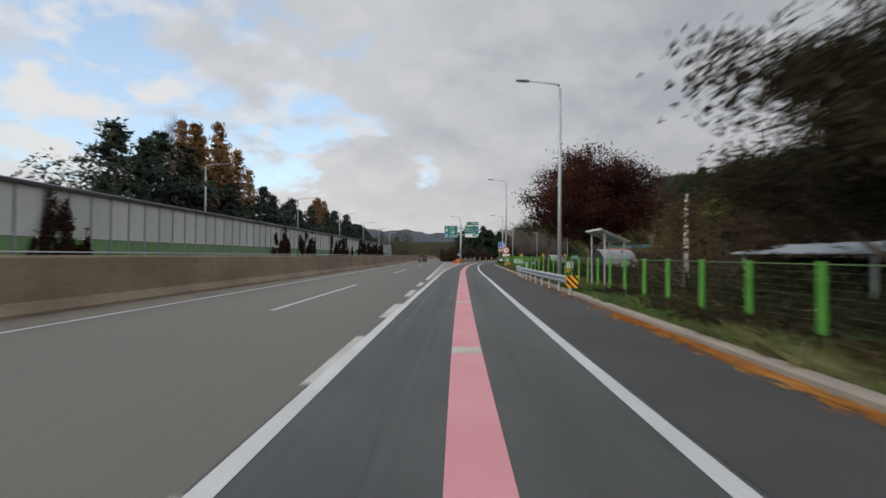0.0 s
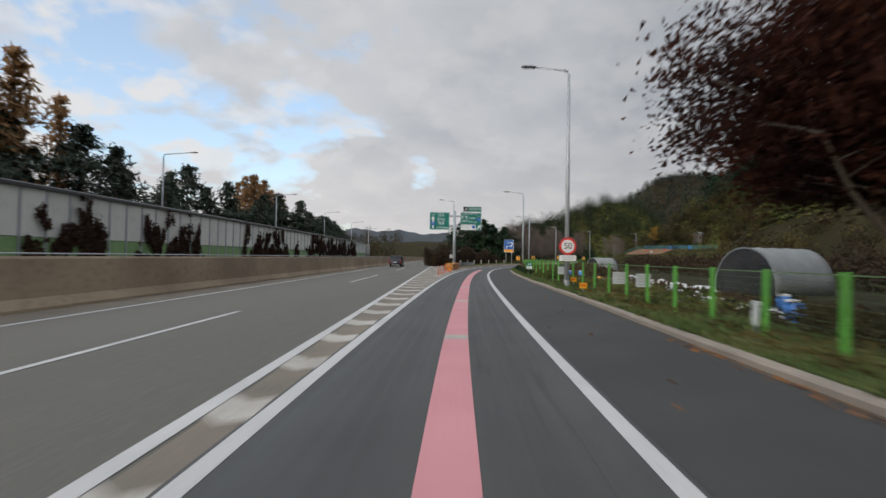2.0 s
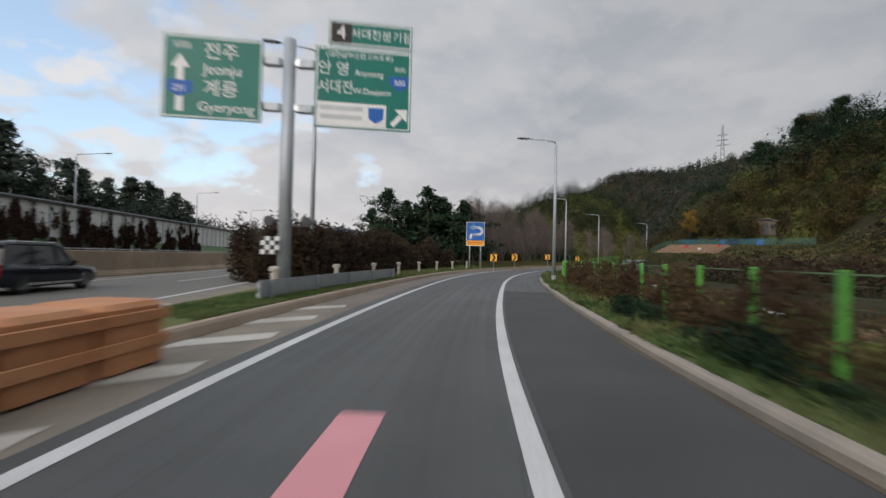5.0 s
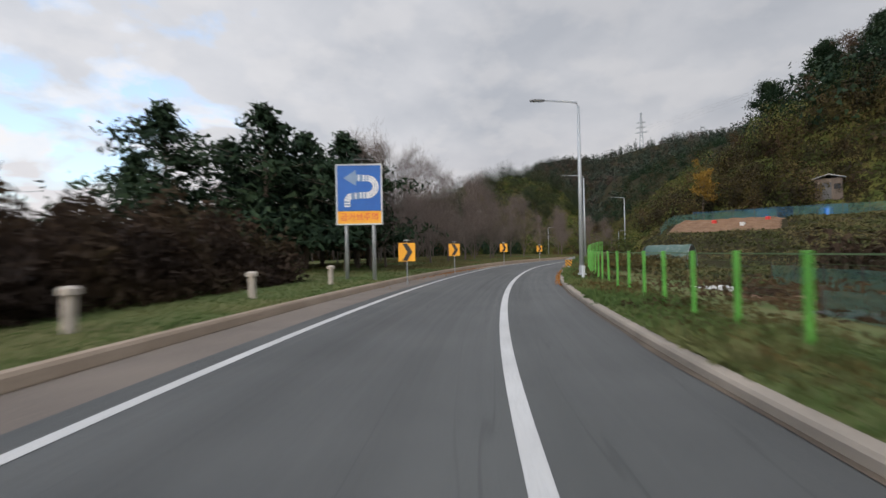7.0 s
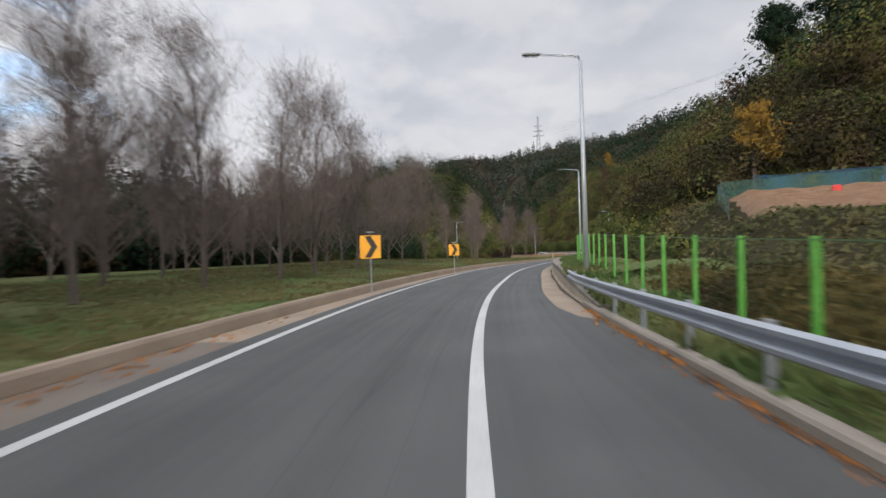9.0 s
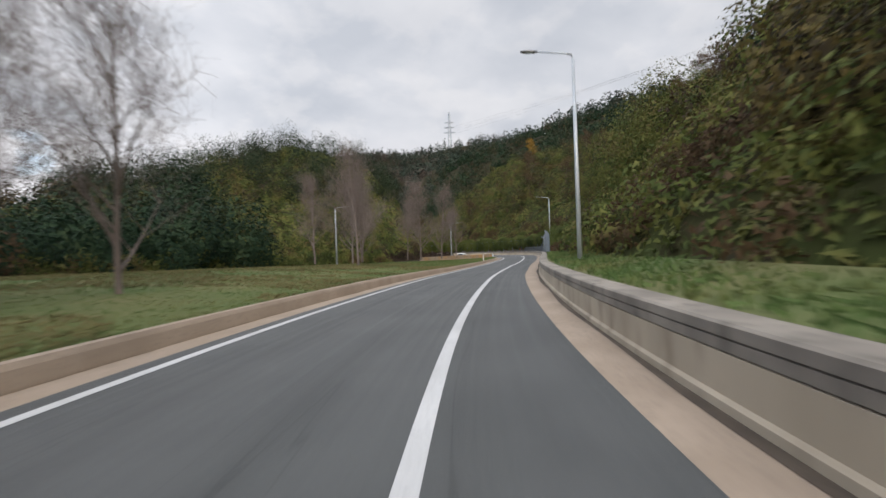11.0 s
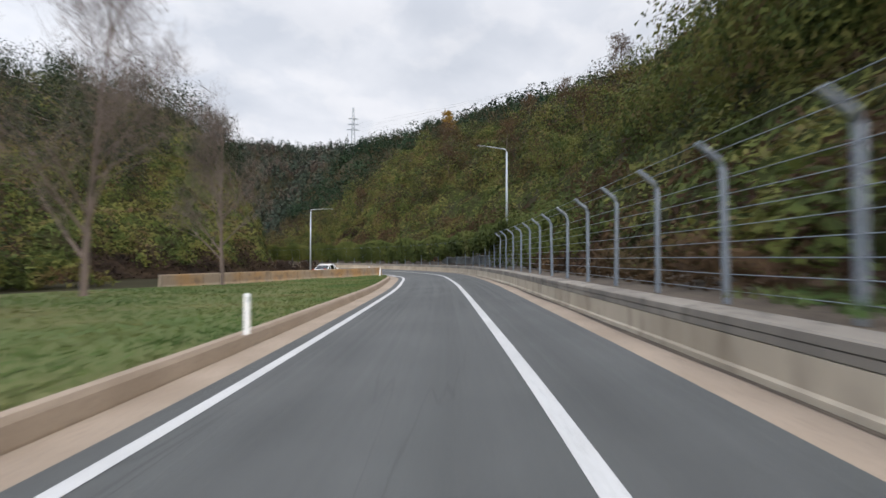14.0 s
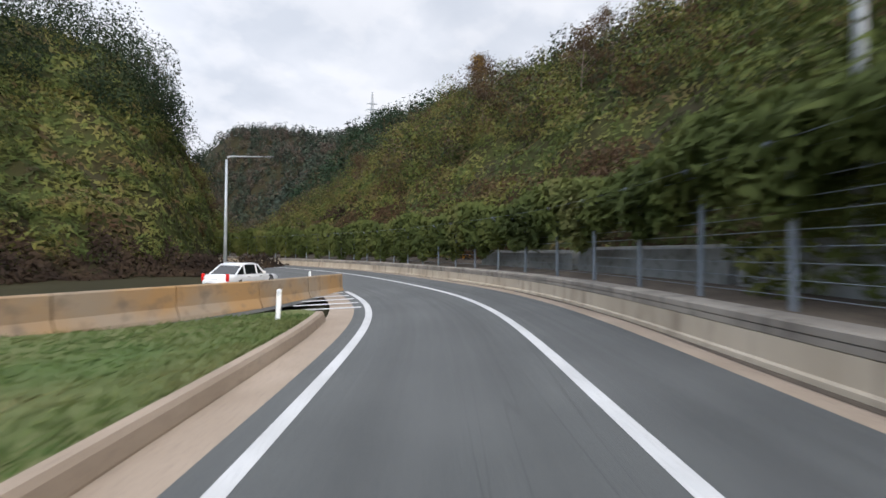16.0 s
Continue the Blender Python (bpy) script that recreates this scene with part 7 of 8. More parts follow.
def forest(name, label, xs, ys, mat, crown, leaves, leaf, tall=1.0, long=1.3, pine=0.0):
    """Many crowns on the hills, as one mesh of leaf cards; pine narrows the crowns towards their tops."""
    z = hills(xs, ys)
    n = len(xs)
    base = dome(leaves * 24, 1, 1, 1, 7, 0.55).reshape(24, leaves, 3)
    base[..., 2] = np.where(base[..., 2] < 0, base[..., 2] * 0.8, base[..., 2])
    way = base / (np.linalg.norm(base, axis=-1, keepdims=True) + 1e-9) + np.array([0, 0, 0.35])
    if pine:
        base[..., :2] *= (1.05 - pine * np.clip(0.5 + 0.5 * base[..., 2:3], 0, 1))
    base = base * np.array([1, 1, 1.15 * tall])
    pick = RNG.integers(0, 24, n)
    sc = crown * RNG.uniform(0.62, 1.38, n)
    turn = RNG.uniform(0, 2 * math.pi, n)
    co, si = np.cos(turn)[:, None], np.sin(turn)[:, None]

    def spun(v):
        return np.stack([v[..., 0] * co - v[..., 1] * si, v[..., 0] * si + v[..., 1] * co, v[..., 2]], -1)
    c = spun(base[pick]) * sc[:, None, None]
    c[..., 0] += np.asarray(xs)[:, None]
    c[..., 1] += np.asarray(ys)[:, None]
    c[..., 2] += (z + sc * 0.85 * tall)[:, None]
    sizes = np.repeat(leaf * (sc / crown) ** 0.5, leaves)
    tagged(part(name, cards(name, c.reshape(-1, 3), sizes, mat, 0.1, long, 0.0, spun(way[pick]).reshape(-1, 3), 0.5), mat), label, "forest", "", "stuff")


def forests():
    def scatter(n, x0, x1, y0, y1, lo, hi):
        x, y = RNG.uniform(x0, x1, n), RNG.uniform(y0, y1, n)
        h = hills(x, y)
        k = (h > lo) & (h < hi)
        return x[k], y[k]
    # near slopes: crowns of a few metres
    x, y = scatter(5200, 30, 290, 0, 430, 1.5, 90)
    d2 = np.min((x[:, None] - LINE[None, ::6, 0]) ** 2 + (y[:, None] - LINE[None, ::6, 1]) ** 2, 1)
    pa, pb = plot_ab(x, y)
    k = (d2 > 19 ** 2) & ~((pa > -4) & (pa < 30) & (pb > -24) & (pb < 6))
    x, y = x[k], y[k]
    d2 = d2[k]
    a = RNG.random(len(x))
    near = (d2 < 62 ** 2) & (y > 222)
    low = hills(x, y) < 15 + 4 * np.sin(x * 0.05) * np.cos(y * 0.04)
    for sel, mat, crown, leaves, leaf, label in ((near & (a < 0.55), FOREST_LEAF, 2.7, 360, 0.27, "autumn wood of mixed colours close to the ramp"), (near & (a >= 0.55), SLOPE_LEAF, 2.5, 360, 0.26, "green and ochre trees close to the ramp"),
                                                 (~near & low & (a < 0.55), THICKET_LEAF, 2.6, 230, 0.34, "brown bare-looking trees on the lower slopes"), (~near & low & (a >= 0.55), BANK_LEAF, 2.5, 230, 0.34, "ochre and olive trees on the lower slopes"),
                                                 (~near & ~low & (a < 0.75), PINE_LEAF, 3.3, 110, 0.62, "dark pines on the upper slopes"), (~near & ~low & (a >= 0.75), FOREST_LEAF, 2.9, 140, 0.48, "autumn wood of mixed colours on the upper slopes")):
        forest("forest", label, x[sel], y[sel], mat, crown, leaves, leaf, 1.0, 1.1)
    # taller trees scattered up the cut slope
    q = RNG.uniform(S10 + 8, S_END - 4, 190)
    o = foot(q) + RNG.uniform(9, 34, 190)
    tx, ty = np.interp(q, RUN, LINE[:, 0]) + o * np.interp(q, RUN, RIGHT[:, 0]), np.interp(q, RUN, LINE[:, 1]) + o * np.interp(q, RUN, RIGHT[:, 1])
    a = np.where(on_plot(tx, ty) | (q < S12 - 14), 2, RNG.random(190))
    forest("forest", "leafy trees scattered up the cut slope", tx[a < 0.7], ty[a < 0.7], SLOPE_LEAF, 2.1, 560, 0.20, 1.3)
    forest("forest", "brown thin-leaved trees up the cut slope", tx[(a >= 0.7) & (a < 2)], ty[(a >= 0.7) & (a < 2)], BROWN_LEAF, 2.0, 420, 0.17, 1.4)
    # tall overgrown trees leaning out of the slope where the wall's fence begins
    q = RNG.uniform(S16 - 22, S16 - 4, 22)
    o = foot(q) + RNG.uniform(7, 15, 22)
    forest("forest", "tall trees under vines on the cut slope", np.interp(q, RUN, LINE[:, 0]) + o * np.interp(q, RUN, RIGHT[:, 0]), np.interp(q, RUN, LINE[:, 1]) + o * np.interp(q, RUN, RIGHT[:, 1]), SLOPE_LEAF, 2.9, 900, 0.22, 1.6)
    # wooded ridges further off, with distance haze put into the leaf colours
    x, y = scatter(12000, 30, 680, 40, 950, 12, 400)
    far = (np.min((x[:, None] - LINE[None, ::8, 0]) ** 2 + (y[:, None] - LINE[None, ::8, 1]) ** 2, 1) > 150 ** 2) | (y > 415) | (x > 280)
    x, y = x[far], y[far]
    a = RNG.random(len(x))
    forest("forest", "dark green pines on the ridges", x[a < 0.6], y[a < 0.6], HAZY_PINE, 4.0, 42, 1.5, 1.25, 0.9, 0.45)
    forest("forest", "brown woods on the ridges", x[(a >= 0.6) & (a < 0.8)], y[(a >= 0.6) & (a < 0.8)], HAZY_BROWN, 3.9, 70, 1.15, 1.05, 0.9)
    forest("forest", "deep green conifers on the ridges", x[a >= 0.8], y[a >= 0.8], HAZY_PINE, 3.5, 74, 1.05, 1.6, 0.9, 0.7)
    # trees on the spur
    along, gl = RNG.uniform(0, 130, 420), RNG.uniform(14, 76, 420)
    k = hills(60 + 0.925 * along - 0.381 * gl, 262 + 0.381 * along + 0.925 * gl) > 13 + 5 * np.sin(along * 0.21)
    along, gl = along[k], gl[k]
    forest("forest", "dark trees on the crest of the spur", 60 + 0.925 * along - 0.381 * gl, 262 + 0.381 * along + 0.925 * gl, CREST_LEAF, 3.1, 430, 0.27, 1.45)
    forest("forest", "leafy scrub trees behind the wire fence", np.array([117.6, 118.9, 119.6, 121.5]), np.array([244.4, 245.4, 243.6, 247.0]), VINE_LEAF, 1.8, 1900, 0.15, 1.3)
    # bushes bulging out of the vines on both slopes
    along, gl = RNG.uniform(6, 130, 480), RNG.random(480) ** 1.2 * 52 + 1
    k = hills(60 + 0.925 * along - 0.381 * gl, 262 + 0.381 * along + 0.925 * gl) > 0.2
    along, gl = along[k], gl[k]
    forest("bushes", "rounded bushes under vines on the spur", 60 + 0.925 * along - 0.381 * gl, 262 + 0.381 * along + 0.925 * gl, SLOPE_LEAF, 1.7, 200, 0.24, 0.75)
    q = RNG.uniform(S10 + 6, S_END - 3, 900)
    o = foot(q) + RNG.random(900) ** 1.2 * 38 + 1.0
    a = RNG.random(900)
    bx, by = np.interp(q, RUN, LINE[:, 0]) + o * np.interp(q, RUN, RIGHT[:, 0]), np.interp(q, RUN, LINE[:, 1]) + o * np.interp(q, RUN, RIGHT[:, 1])
    a = np.where(on_plot(bx, by), 2, a)
    forest("bushes", "rounded green bushes under vines on the cut slope", bx[a < 0.65], by[a < 0.65], SLOPE_LEAF, 1.6, 190, 0.21, 0.75)
    forest("bushes", "rounded brown bushes on the cut slope", bx[(a >= 0.65) & (a < 2)], by[(a >= 0.65) & (a < 2)], BROWN_LEAF, 1.4, 210, 0.17, 0.75)
    x, y = RNG.uniform(84, 106, 90), RNG.uniform(160, 200, 90)
    k = (plot_ab(x, y)[1] > 12) & (y < 162 + 0.47 * (x - 28))
    forest("forest", "dark pines above the terraced plot", x[k], y[k], PINE_LEAF, 2.5, 520, 0.24, 1.25, 1.3, 0.5)
    forest("bushes", "leafy bushes hanging over the wire fence", np.array([112.6, 114.3, 110.6, 116.2]), np.array([239.6, 241.4, 237.4, 243.0]), VINE_LEAF, 1.6, 1700, 0.15, 1.2)
    # vines climbing the lamp behind the wire fence
    forest("bushes", "vines and scrub grown up round a lamp post", np.array([120.1, 119.5, 120.9]), np.array([247.2, 246.4, 248.2]), VINE_LEAF, 1.3, 1500, 0.14, 2.1)
    # brown and olive brush between the plot and the pines
    q, w = RNG.uniform(-6, 30, 150), RNG.uniform(4.5, 16, 150)
    x, y = 61.5 + 0.6 * q + 0.8 * w, 185 - 0.8 * q + 0.6 * w
    a = RNG.random(150)
    forest("bushes", "brown and olive brush above the terraced plot", x[a < 0.5], y[a < 0.5], BANK_LEAF, 1.9, 420, 0.19, 1.1)
    forest("bushes", "dark tangled brush above the terraced plot", x[a >= 0.5], y[a >= 0.5], TANGLE_LEAF, 2.0, 420, 0.19, 1.15)
    # low wood on the flat behind the lawn, beyond the other ramp
    x, y = RNG.uniform(22, 72, 170), RNG.uniform(232, 300, 170)
    k = (-0.381 * (x - 60) + 0.925 * (y - 262)) > -14
    forest("forest", "dark wood beyond the lawn", x[k], y[k], PINE_LEAF, 3.2, 500, 0.34, 1.35)
    # dark pines behind the bare trees and behind the sound barrier
    q = RNG.uniform(station(24, 158), S12 + 4, 330)
    o = -RNG.uniform(31, 50, 330)
    x = np.interp(q, RUN, LINE[:, 0]) + o * np.interp(q, RUN, RIGHT[:, 0])
    y = np.interp(q, RUN, LINE[:, 1]) + o * np.interp(q, RUN, RIGHT[:, 1])
    k = x > 5
    pick = RNG.random(len(x)) < 0.5
    forest("forest", "dark pines behind the bare trees", x[k & pick], y[k & pick], PINE_LEAF, 3.3, 330, 0.38, 1.5)
    forest("forest", "brown autumn trees behind the bare trees", x[k & ~pick], y[k & ~pick], BROWN_LEAF, 3.2, 330, 0.36, 1.45)
    # the evergreens behind the sound barrier carry painted haze too
    x, y = RNG.uniform(-43, -36, 90), RNG.uniform(0, 240, 90)
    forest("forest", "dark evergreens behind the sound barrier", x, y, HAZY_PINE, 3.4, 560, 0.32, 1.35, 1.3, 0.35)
    x, y = RNG.uniform(6, 60, 150), RNG.uniform(190, 380, 150)
    k = (x < 12 + (y - 190) * 0.1)
    forest("forest", "dark pines beside the expressway", x[k], y[k], PINE_LEAF, 3.0, 120, 0.6, 1.4)
    x, y = RNG.uniform(-60, 120, 260), RNG.uniform(360, 620, 260)
    forest("forest", "distant roadside wood", x[x > 12], y[x > 12], FOREST_LEAF, 3.6, 110, 0.8, 1.3)
    x, y = RNG.uniform(-80, -30, 160), RNG.uniform(240, 640, 160)
    forest("forest", "distant roadside wood", x, y, FOREST_LEAF, 3.8, 110, 0.8, 1.2)
    ytree = leafy_tree(60, 7.6, 1.9, YELLOW_LEAF, "slender tree with yellow autumn leaves on the slope", 1500, 0.2)
    place(ytree, 67.6, 186.2, 0, 1.0, None, False)
    place(ytree, 183, 304, 40, 1.3)
    tall = leafy_tree(61, 12.0, 3.4, PINE_LEAF, "tall dark pine standing out on the slope", 9000, 0.20, trunk_share=0.45, thick=0.018, levels=2, upright=0.3, puff=0.15)
    place(tall, 92.5, 196.5, 0, 1.05, None, False)
    top = leafy_tree(64, 8.5, 2.8, BROWN_LEAF, "thin half-bare tree on top of the cut slope", 2400, 0.14, trunk_share=0.3, thick=0.016, levels=3, upright=0.6, puff=0.10)
    first = True
    for k, q in enumerate(np.linspace(S12 + 2, S_END - 40, 26)):
        d = float(foot(q)) + 27 + 9 * math.sin(k * 2.4)
        px, py, _ = on(float(q), d)
        place(top, px, py, k * 77, 0.75 + 0.3 * abs(math.sin(k * 1.7)), None, not first)
        first = False
    for px, py, sc in ((97.5, 190, 0.95), (103, 194, 1.0), (99, 183, 0.85)):
        place(tall, px, py, px * 31, sc)


forests()


def grass():
    # grass blades on the verges and the lawn
    def blades(name, label, s, d, z, size):
        pts = np.array([on(float(a), float(b), float(c)) for a, b, c in zip(s, d, z)])
        c = cards(name, pts, size, GRASS_BLADE, -0.9, 2.6)
        tagged(part(name, c, GRASS_BLADE), label, "grass", "", "stuff")
    n = 38000
    s = RNG.uniform(station(0, 4), S10 + 8, n)
    k = np.array([kerb_right(float(a)) for a in s])
    u = RNG.random(n) ** 1.3 * np.interp(s, [S9, S95], [2.6, 5.0]) + 0.2
    lift = np.interp(s, [S_WALL - 4, S10 + 6], [0, 0.75])
    blades("grass", "tufts of green and straw grass along the kerb", s, k + u, 0.14 + lift * 0.95 - 0.04 * u + RNG.uniform(0, 0.1, n), np.full(n, 0.10) * (0.7 + 0.9 * (np.sin(s * 0.9) > 0.2)))
    n = 90000
    s = RNG.uniform(S_DIV - 6, S16 + 12, n)
    k = np.array([kerb_left(float(a)) for a in s])
    wide = np.interp(s, [S_DIV - 8, S_DIV + 14, S63 + 12, S9, S12, station(105, 243), station(116.5, 254), S16 + 13], [1.3, 3, 5, 15, 22, 12, 6, 0.8])
    u = RNG.random(n) ** 1.4
    lawn_wide = np.interp(s, [S_DIV - 8, S_DIV + 14, S63 + 12, S9, S12, station(105, 243), station(116.5, 254), S16 + 13], [1.5, 6, 14, 30, 24, 13.2, 6.2, 0.8])
    hump = np.interp(s, [S63, S8, S10, S12, S135, S16], [0.1, 0.55, 0.5, 0.75, 0.6, 0.1])
    top = np.interp(s, [S9, S10, S12, S135, S16, S16 + 60], [0.20, 0.32, 0.38, 0.30, 0.23, 0.22]) + hump * np.sin(np.minimum(1, (0.1 + u * wide) / lawn_wide * 1.6) * math.pi / 2)
    blades("grass", "short lawn grass in green and straw tufts", s, -(k + 0.3 + u * wide), top + 0.02, np.full(n, 0.05) * (1 + (s > S135) * 0.3))
    # patches of dry straw in the lawn
    n = 60000
    s, u = RNG.uniform(S9 - 8, S12 + 26, n), RNG.random(n) ** 1.3
    patch = np.array([noise.noise((a * 0.16, b * 3.0, 2.2)) + 0.6 * noise.noise((a * 0.6, b * 9.0, 4.4)) for a, b in zip(s, u)])
    k = patch > 0.10 - 0.25 * np.interp(s, [S10, S12, S12 + 26], [0.0, 1.0, 0.2])
    s, u = s[k], u[k]
    wide = np.interp(s, [S9, S12, station(105, 243)], [15, 22, 12])
    lawn_wide = np.interp(s, [S9, S12, station(105, 243)], [30, 24, 13.2])
    hump = np.interp(s, [S63, S8, S10, S12, S135, S16], [0.1, 0.55, 0.5, 0.75, 0.6, 0.1])
    top = np.interp(s, [S9, S10, S12, S135, S16], [0.20, 0.32, 0.38, 0.30, 0.23]) + hump * np.sin(np.minimum(1, (0.1 + u * wide) / lawn_wide * 1.6) * math.pi / 2)
    d = -(np.array([kerb_left(float(a)) for a in s]) + 0.3 + u * wide)
    pts = np.array([on(float(a), float(b), float(c)) for a, b, c in zip(s, d, top + 0.035)])
    tagged(part("grass", cards("grass", pts, np.full(len(s), 0.075), LAWN_STRAW, -0.5, 2.4), LAWN_STRAW), "dry straw patches in the lawn", "grass", "", "stuff")
    n = 5000
    s = RNG.uniform(S10 + 4, station(92, 233), n)
    k = np.array([kerb_right(float(a)) for a in s])
    u = RNG.random(n) * 2.6 + 0.7
    blades("grass", "green grass on top of the retaining wall", s, k + u, 0.86 + 0.12 * np.maximum(u - 1.6, 0), np.full(n, 0.10))
    # fallen leaves in the gutters
    n = 1000
    s = np.concatenate([RNG.uniform(station(0, 2), station(1.5, 52), 600), RNG.normal(station(30, 170), 5, 400)])
    d = np.concatenate([np.array([kerb_right(float(a)) for a in s[:600]]) - np.abs(RNG.normal(0, 0.22, 600)) - 0.02, -np.array([kerb_left(float(a)) for a in s[600:]]) + 0.1 + np.abs(RNG.normal(0, 0.35, 400))])
    pts = np.array([on(float(a), float(b), 0.02) for a, b in zip(s, d)])
    tagged(part("fallen_leaves", cards("fallen_leaves", pts, np.full(n, 0.075), FALLEN_LEAF, 0.0, 1.4, 0.9), FALLEN_LEAF), "orange fallen leaves drifted along the kerb", "leaves", "", "stuff")
    n = 1500
    s = RNG.uniform(station(0, 1), station(0, 17), n)
    d = np.array([kerb_right(float(a)) for a in s]) - np.abs(RNG.normal(0, 0.16, n)) - 0.02
    pts = np.array([on(float(a), float(b), 0.025) for a, b in zip(s, d)])
    tagged(part("fallen_leaves", cards("fallen_leaves", pts, np.full(n, 0.075), FALLEN_LEAF, 0.0, 1.4, 0.9), FALLEN_LEAF), "thick drift of orange leaves along the kerb", "leaves", "", "stuff")
    n = 700
    s = RNG.uniform(S9 - 14, S_WALL + 1, n)
    d = np.array([kerb_right(float(a)) for a in s]) - np.abs(RNG.normal(0, 0.12, n)) - 0.02
    pts = np.array([on(float(a), float(b), 0.025) for a, b in zip(s, d)])
    tagged(part("fallen_leaves", cards("fallen_leaves", pts, np.full(n, 0.06), FALLEN_LEAF, 0.0, 1.4, 0.9), FALLEN_LEAF), "rust-coloured leaves lying along the low kerb", "leaves", "", "stuff")
    n = 70
    s = RNG.uniform(station(0, 4), station(3, 76), n)
    d = np.array([half(float(a)) for a in s]) + RNG.uniform(0.4, 2.2, n)
    pts = np.array([on(float(a), float(b), 0.02) for a, b in zip(s, d)])
    tagged(part("fallen_leaves", cards("fallen_leaves", pts, np.full(n, 0.06), FALLEN_LEAF, 0.0, 1.6, 0.95), FALLEN_LEAF), "single fallen leaves on the shoulder", "leaves", "", "stuff")
    # dead vines on the sound barrier
    pts = []
    for a, b, full in ((33.5, 37.5, 0.8), (72.5, 79.5, 0.9), (83.5, 93.5, 0.8), (105, 107, 0.6), (108.5, 122, 0.9), (126, 128, 0.7), (133, 182, 0.8)):
        m = int((b - a) * 1000 * full)
        y = RNG.uniform(a - 0.8, b + 0.8, m)
        wave = np.array([noise.noise((q * 0.9, 1.3, 0.0)) + 0.6 * noise.noise((q * 2.7, 5.1, 0.0)) for q in y])
        edge = np.clip(np.minimum(y - a + 0.8, b + 0.8 - y) / 1.3, 0.1, 1)
        reach = 5.7 * np.clip(0.72 + 0.75 * wave + RNG.normal(0, 0.05, m), 0.06, 1.03) * edge ** 0.6
        z = reach * RNG.random(m) ** 0.75
        hole = np.array([noise.noise((q * 1.1, h * 0.8, 7.7)) for q, h in zip(y, z)]) > -0.18
        y, z = y[hole], z[hole]
        pts.append(np.stack([np.array([highway_x(q) for q in y]) - 25.0 + RNG.uniform(-0.02, 0.14, len(y)), y, z], 1))
    pts = np.concatenate(pts)
    tagged(part("dead_vines", cards("dead_vines", pts, np.full(len(pts), 0.15), DEAD_VINE, 0.7, 2.6), DEAD_VINE), "dead brown vines clinging to the sound barrier", "vines", "", "stuff")


grass()

# ==== fields beside the ramp ====
PLASTIC = material("greenhouse_film", [(0.34, 0.36, 0.37), (0.42, 0.44, 0.44), (0.26, 0.28, 0.28)], 0.4, scale=1.0, fine=6, thin=0.35)
TEAL_NET = material("teal_net", [(0.08, 0.19, 0.16), (0.11, 0.24, 0.20), (0.07, 0.14, 0.12)], 0.8, scale=1.5, fine=9, thin=0.4)
TEAL_FILM = material("teal_film", [(0.055, 0.12, 0.10), (0.085, 0.15, 0.13), (0.20, 0.23, 0.22)], 0.5, scale=0.9, fine=3, thin=0.2)
BLUE_NET = material("blue_net", [(0.03, 0.12, 0.22), (0.05, 0.16, 0.30), (0.03, 0.10, 0.17)], 0.8, scale=1.5, fine=9, thin=0.4)
BLUE_PLASTIC = material("blue_plastic", [(0.02, 0.15, 0.50), (0.03, 0.19, 0.58), (0.02, 0.12, 0.38)], 0.4, scale=3, fine=12)
SOIL = material("tilled_soil", [(0.144, 0.083, 0.047), (0.187, 0.112, 0.065), (0.094, 0.054, 0.032)], 0.95, scale=1.2, fine=8, bump=0.6)
BLACK_FILM = material("black_mulch_film", [(0.02, 0.02, 0.022), (0.035, 0.035, 0.037), (0.10, 0.09, 0.08)], 0.45, scale=1.5, fine=7)
WHITE_FILM = material("white_sheet", [(0.55, 0.56, 0.56), (0.66, 0.67, 0.67), (0.42, 0.42, 0.41)], 0.6, scale=1.2, fine=8, bump=0.3)
WOOD = material("weathered_timber", [(0.24, 0.17, 0.11), (0.31, 0.23, 0.15), (0.15, 0.10, 0.07)], 0.85, scale=2.5, fine=14, stretch=(1, 1, 0.2))
TIN = material("grey_sheet_roof", [(0.30, 0.33, 0.36), (0.38, 0.41, 0.44), (0.22, 0.24, 0.26)], 0.5, 0.3, scale=1.0, fine=6)


def greenhouse(x, y, turn, w, h, length, label, film=None):
    th = thing("greenhouse", label, "greenhouse", pose(x, y, float(hills([x], [y])[0]), 0, 0, turn))
    arc = [(w / 2 * math.cos(a), h * math.sin(a) ** 0.8) for a in np.linspace(0, math.pi, 13)]
    rings, inner = [], []
    for k in range(int(length / 0.75) + 1):
        yy = -length / 2 + k * 0.75
        sag = 0.985 if k % 2 else 1.0
        rings.append([(px * sag, yy, pz * sag) for px, pz in arc] + [(px * sag * 0.985, yy, pz * sag * 0.985) for px, pz in reversed(arc)])
    m = Mesh()
    m.loft(rings, True, True)
    part("film_cover", m, film or PLASTIC, th, "dull plastic film", True)
    for k in range(0, int(length / 1.5) + 1):
        yy = -length / 2 + k * 1.5
        part("hoop", Mesh().tube([(px * 0.975, yy, pz * 0.975) for px, pz in arc], 0.02, 5), STEEL, th)
    for e in (-1, 1):
        part("end_wall", Mesh().loft([[(px * 0.96, e * (length / 2 - 0.05), pz * 0.96) for px, pz in arc], [(px * 0.96, e * (length / 2 - 0.08), pz * 0.96) for px, pz in arc]]), BLACK_FILM, th)


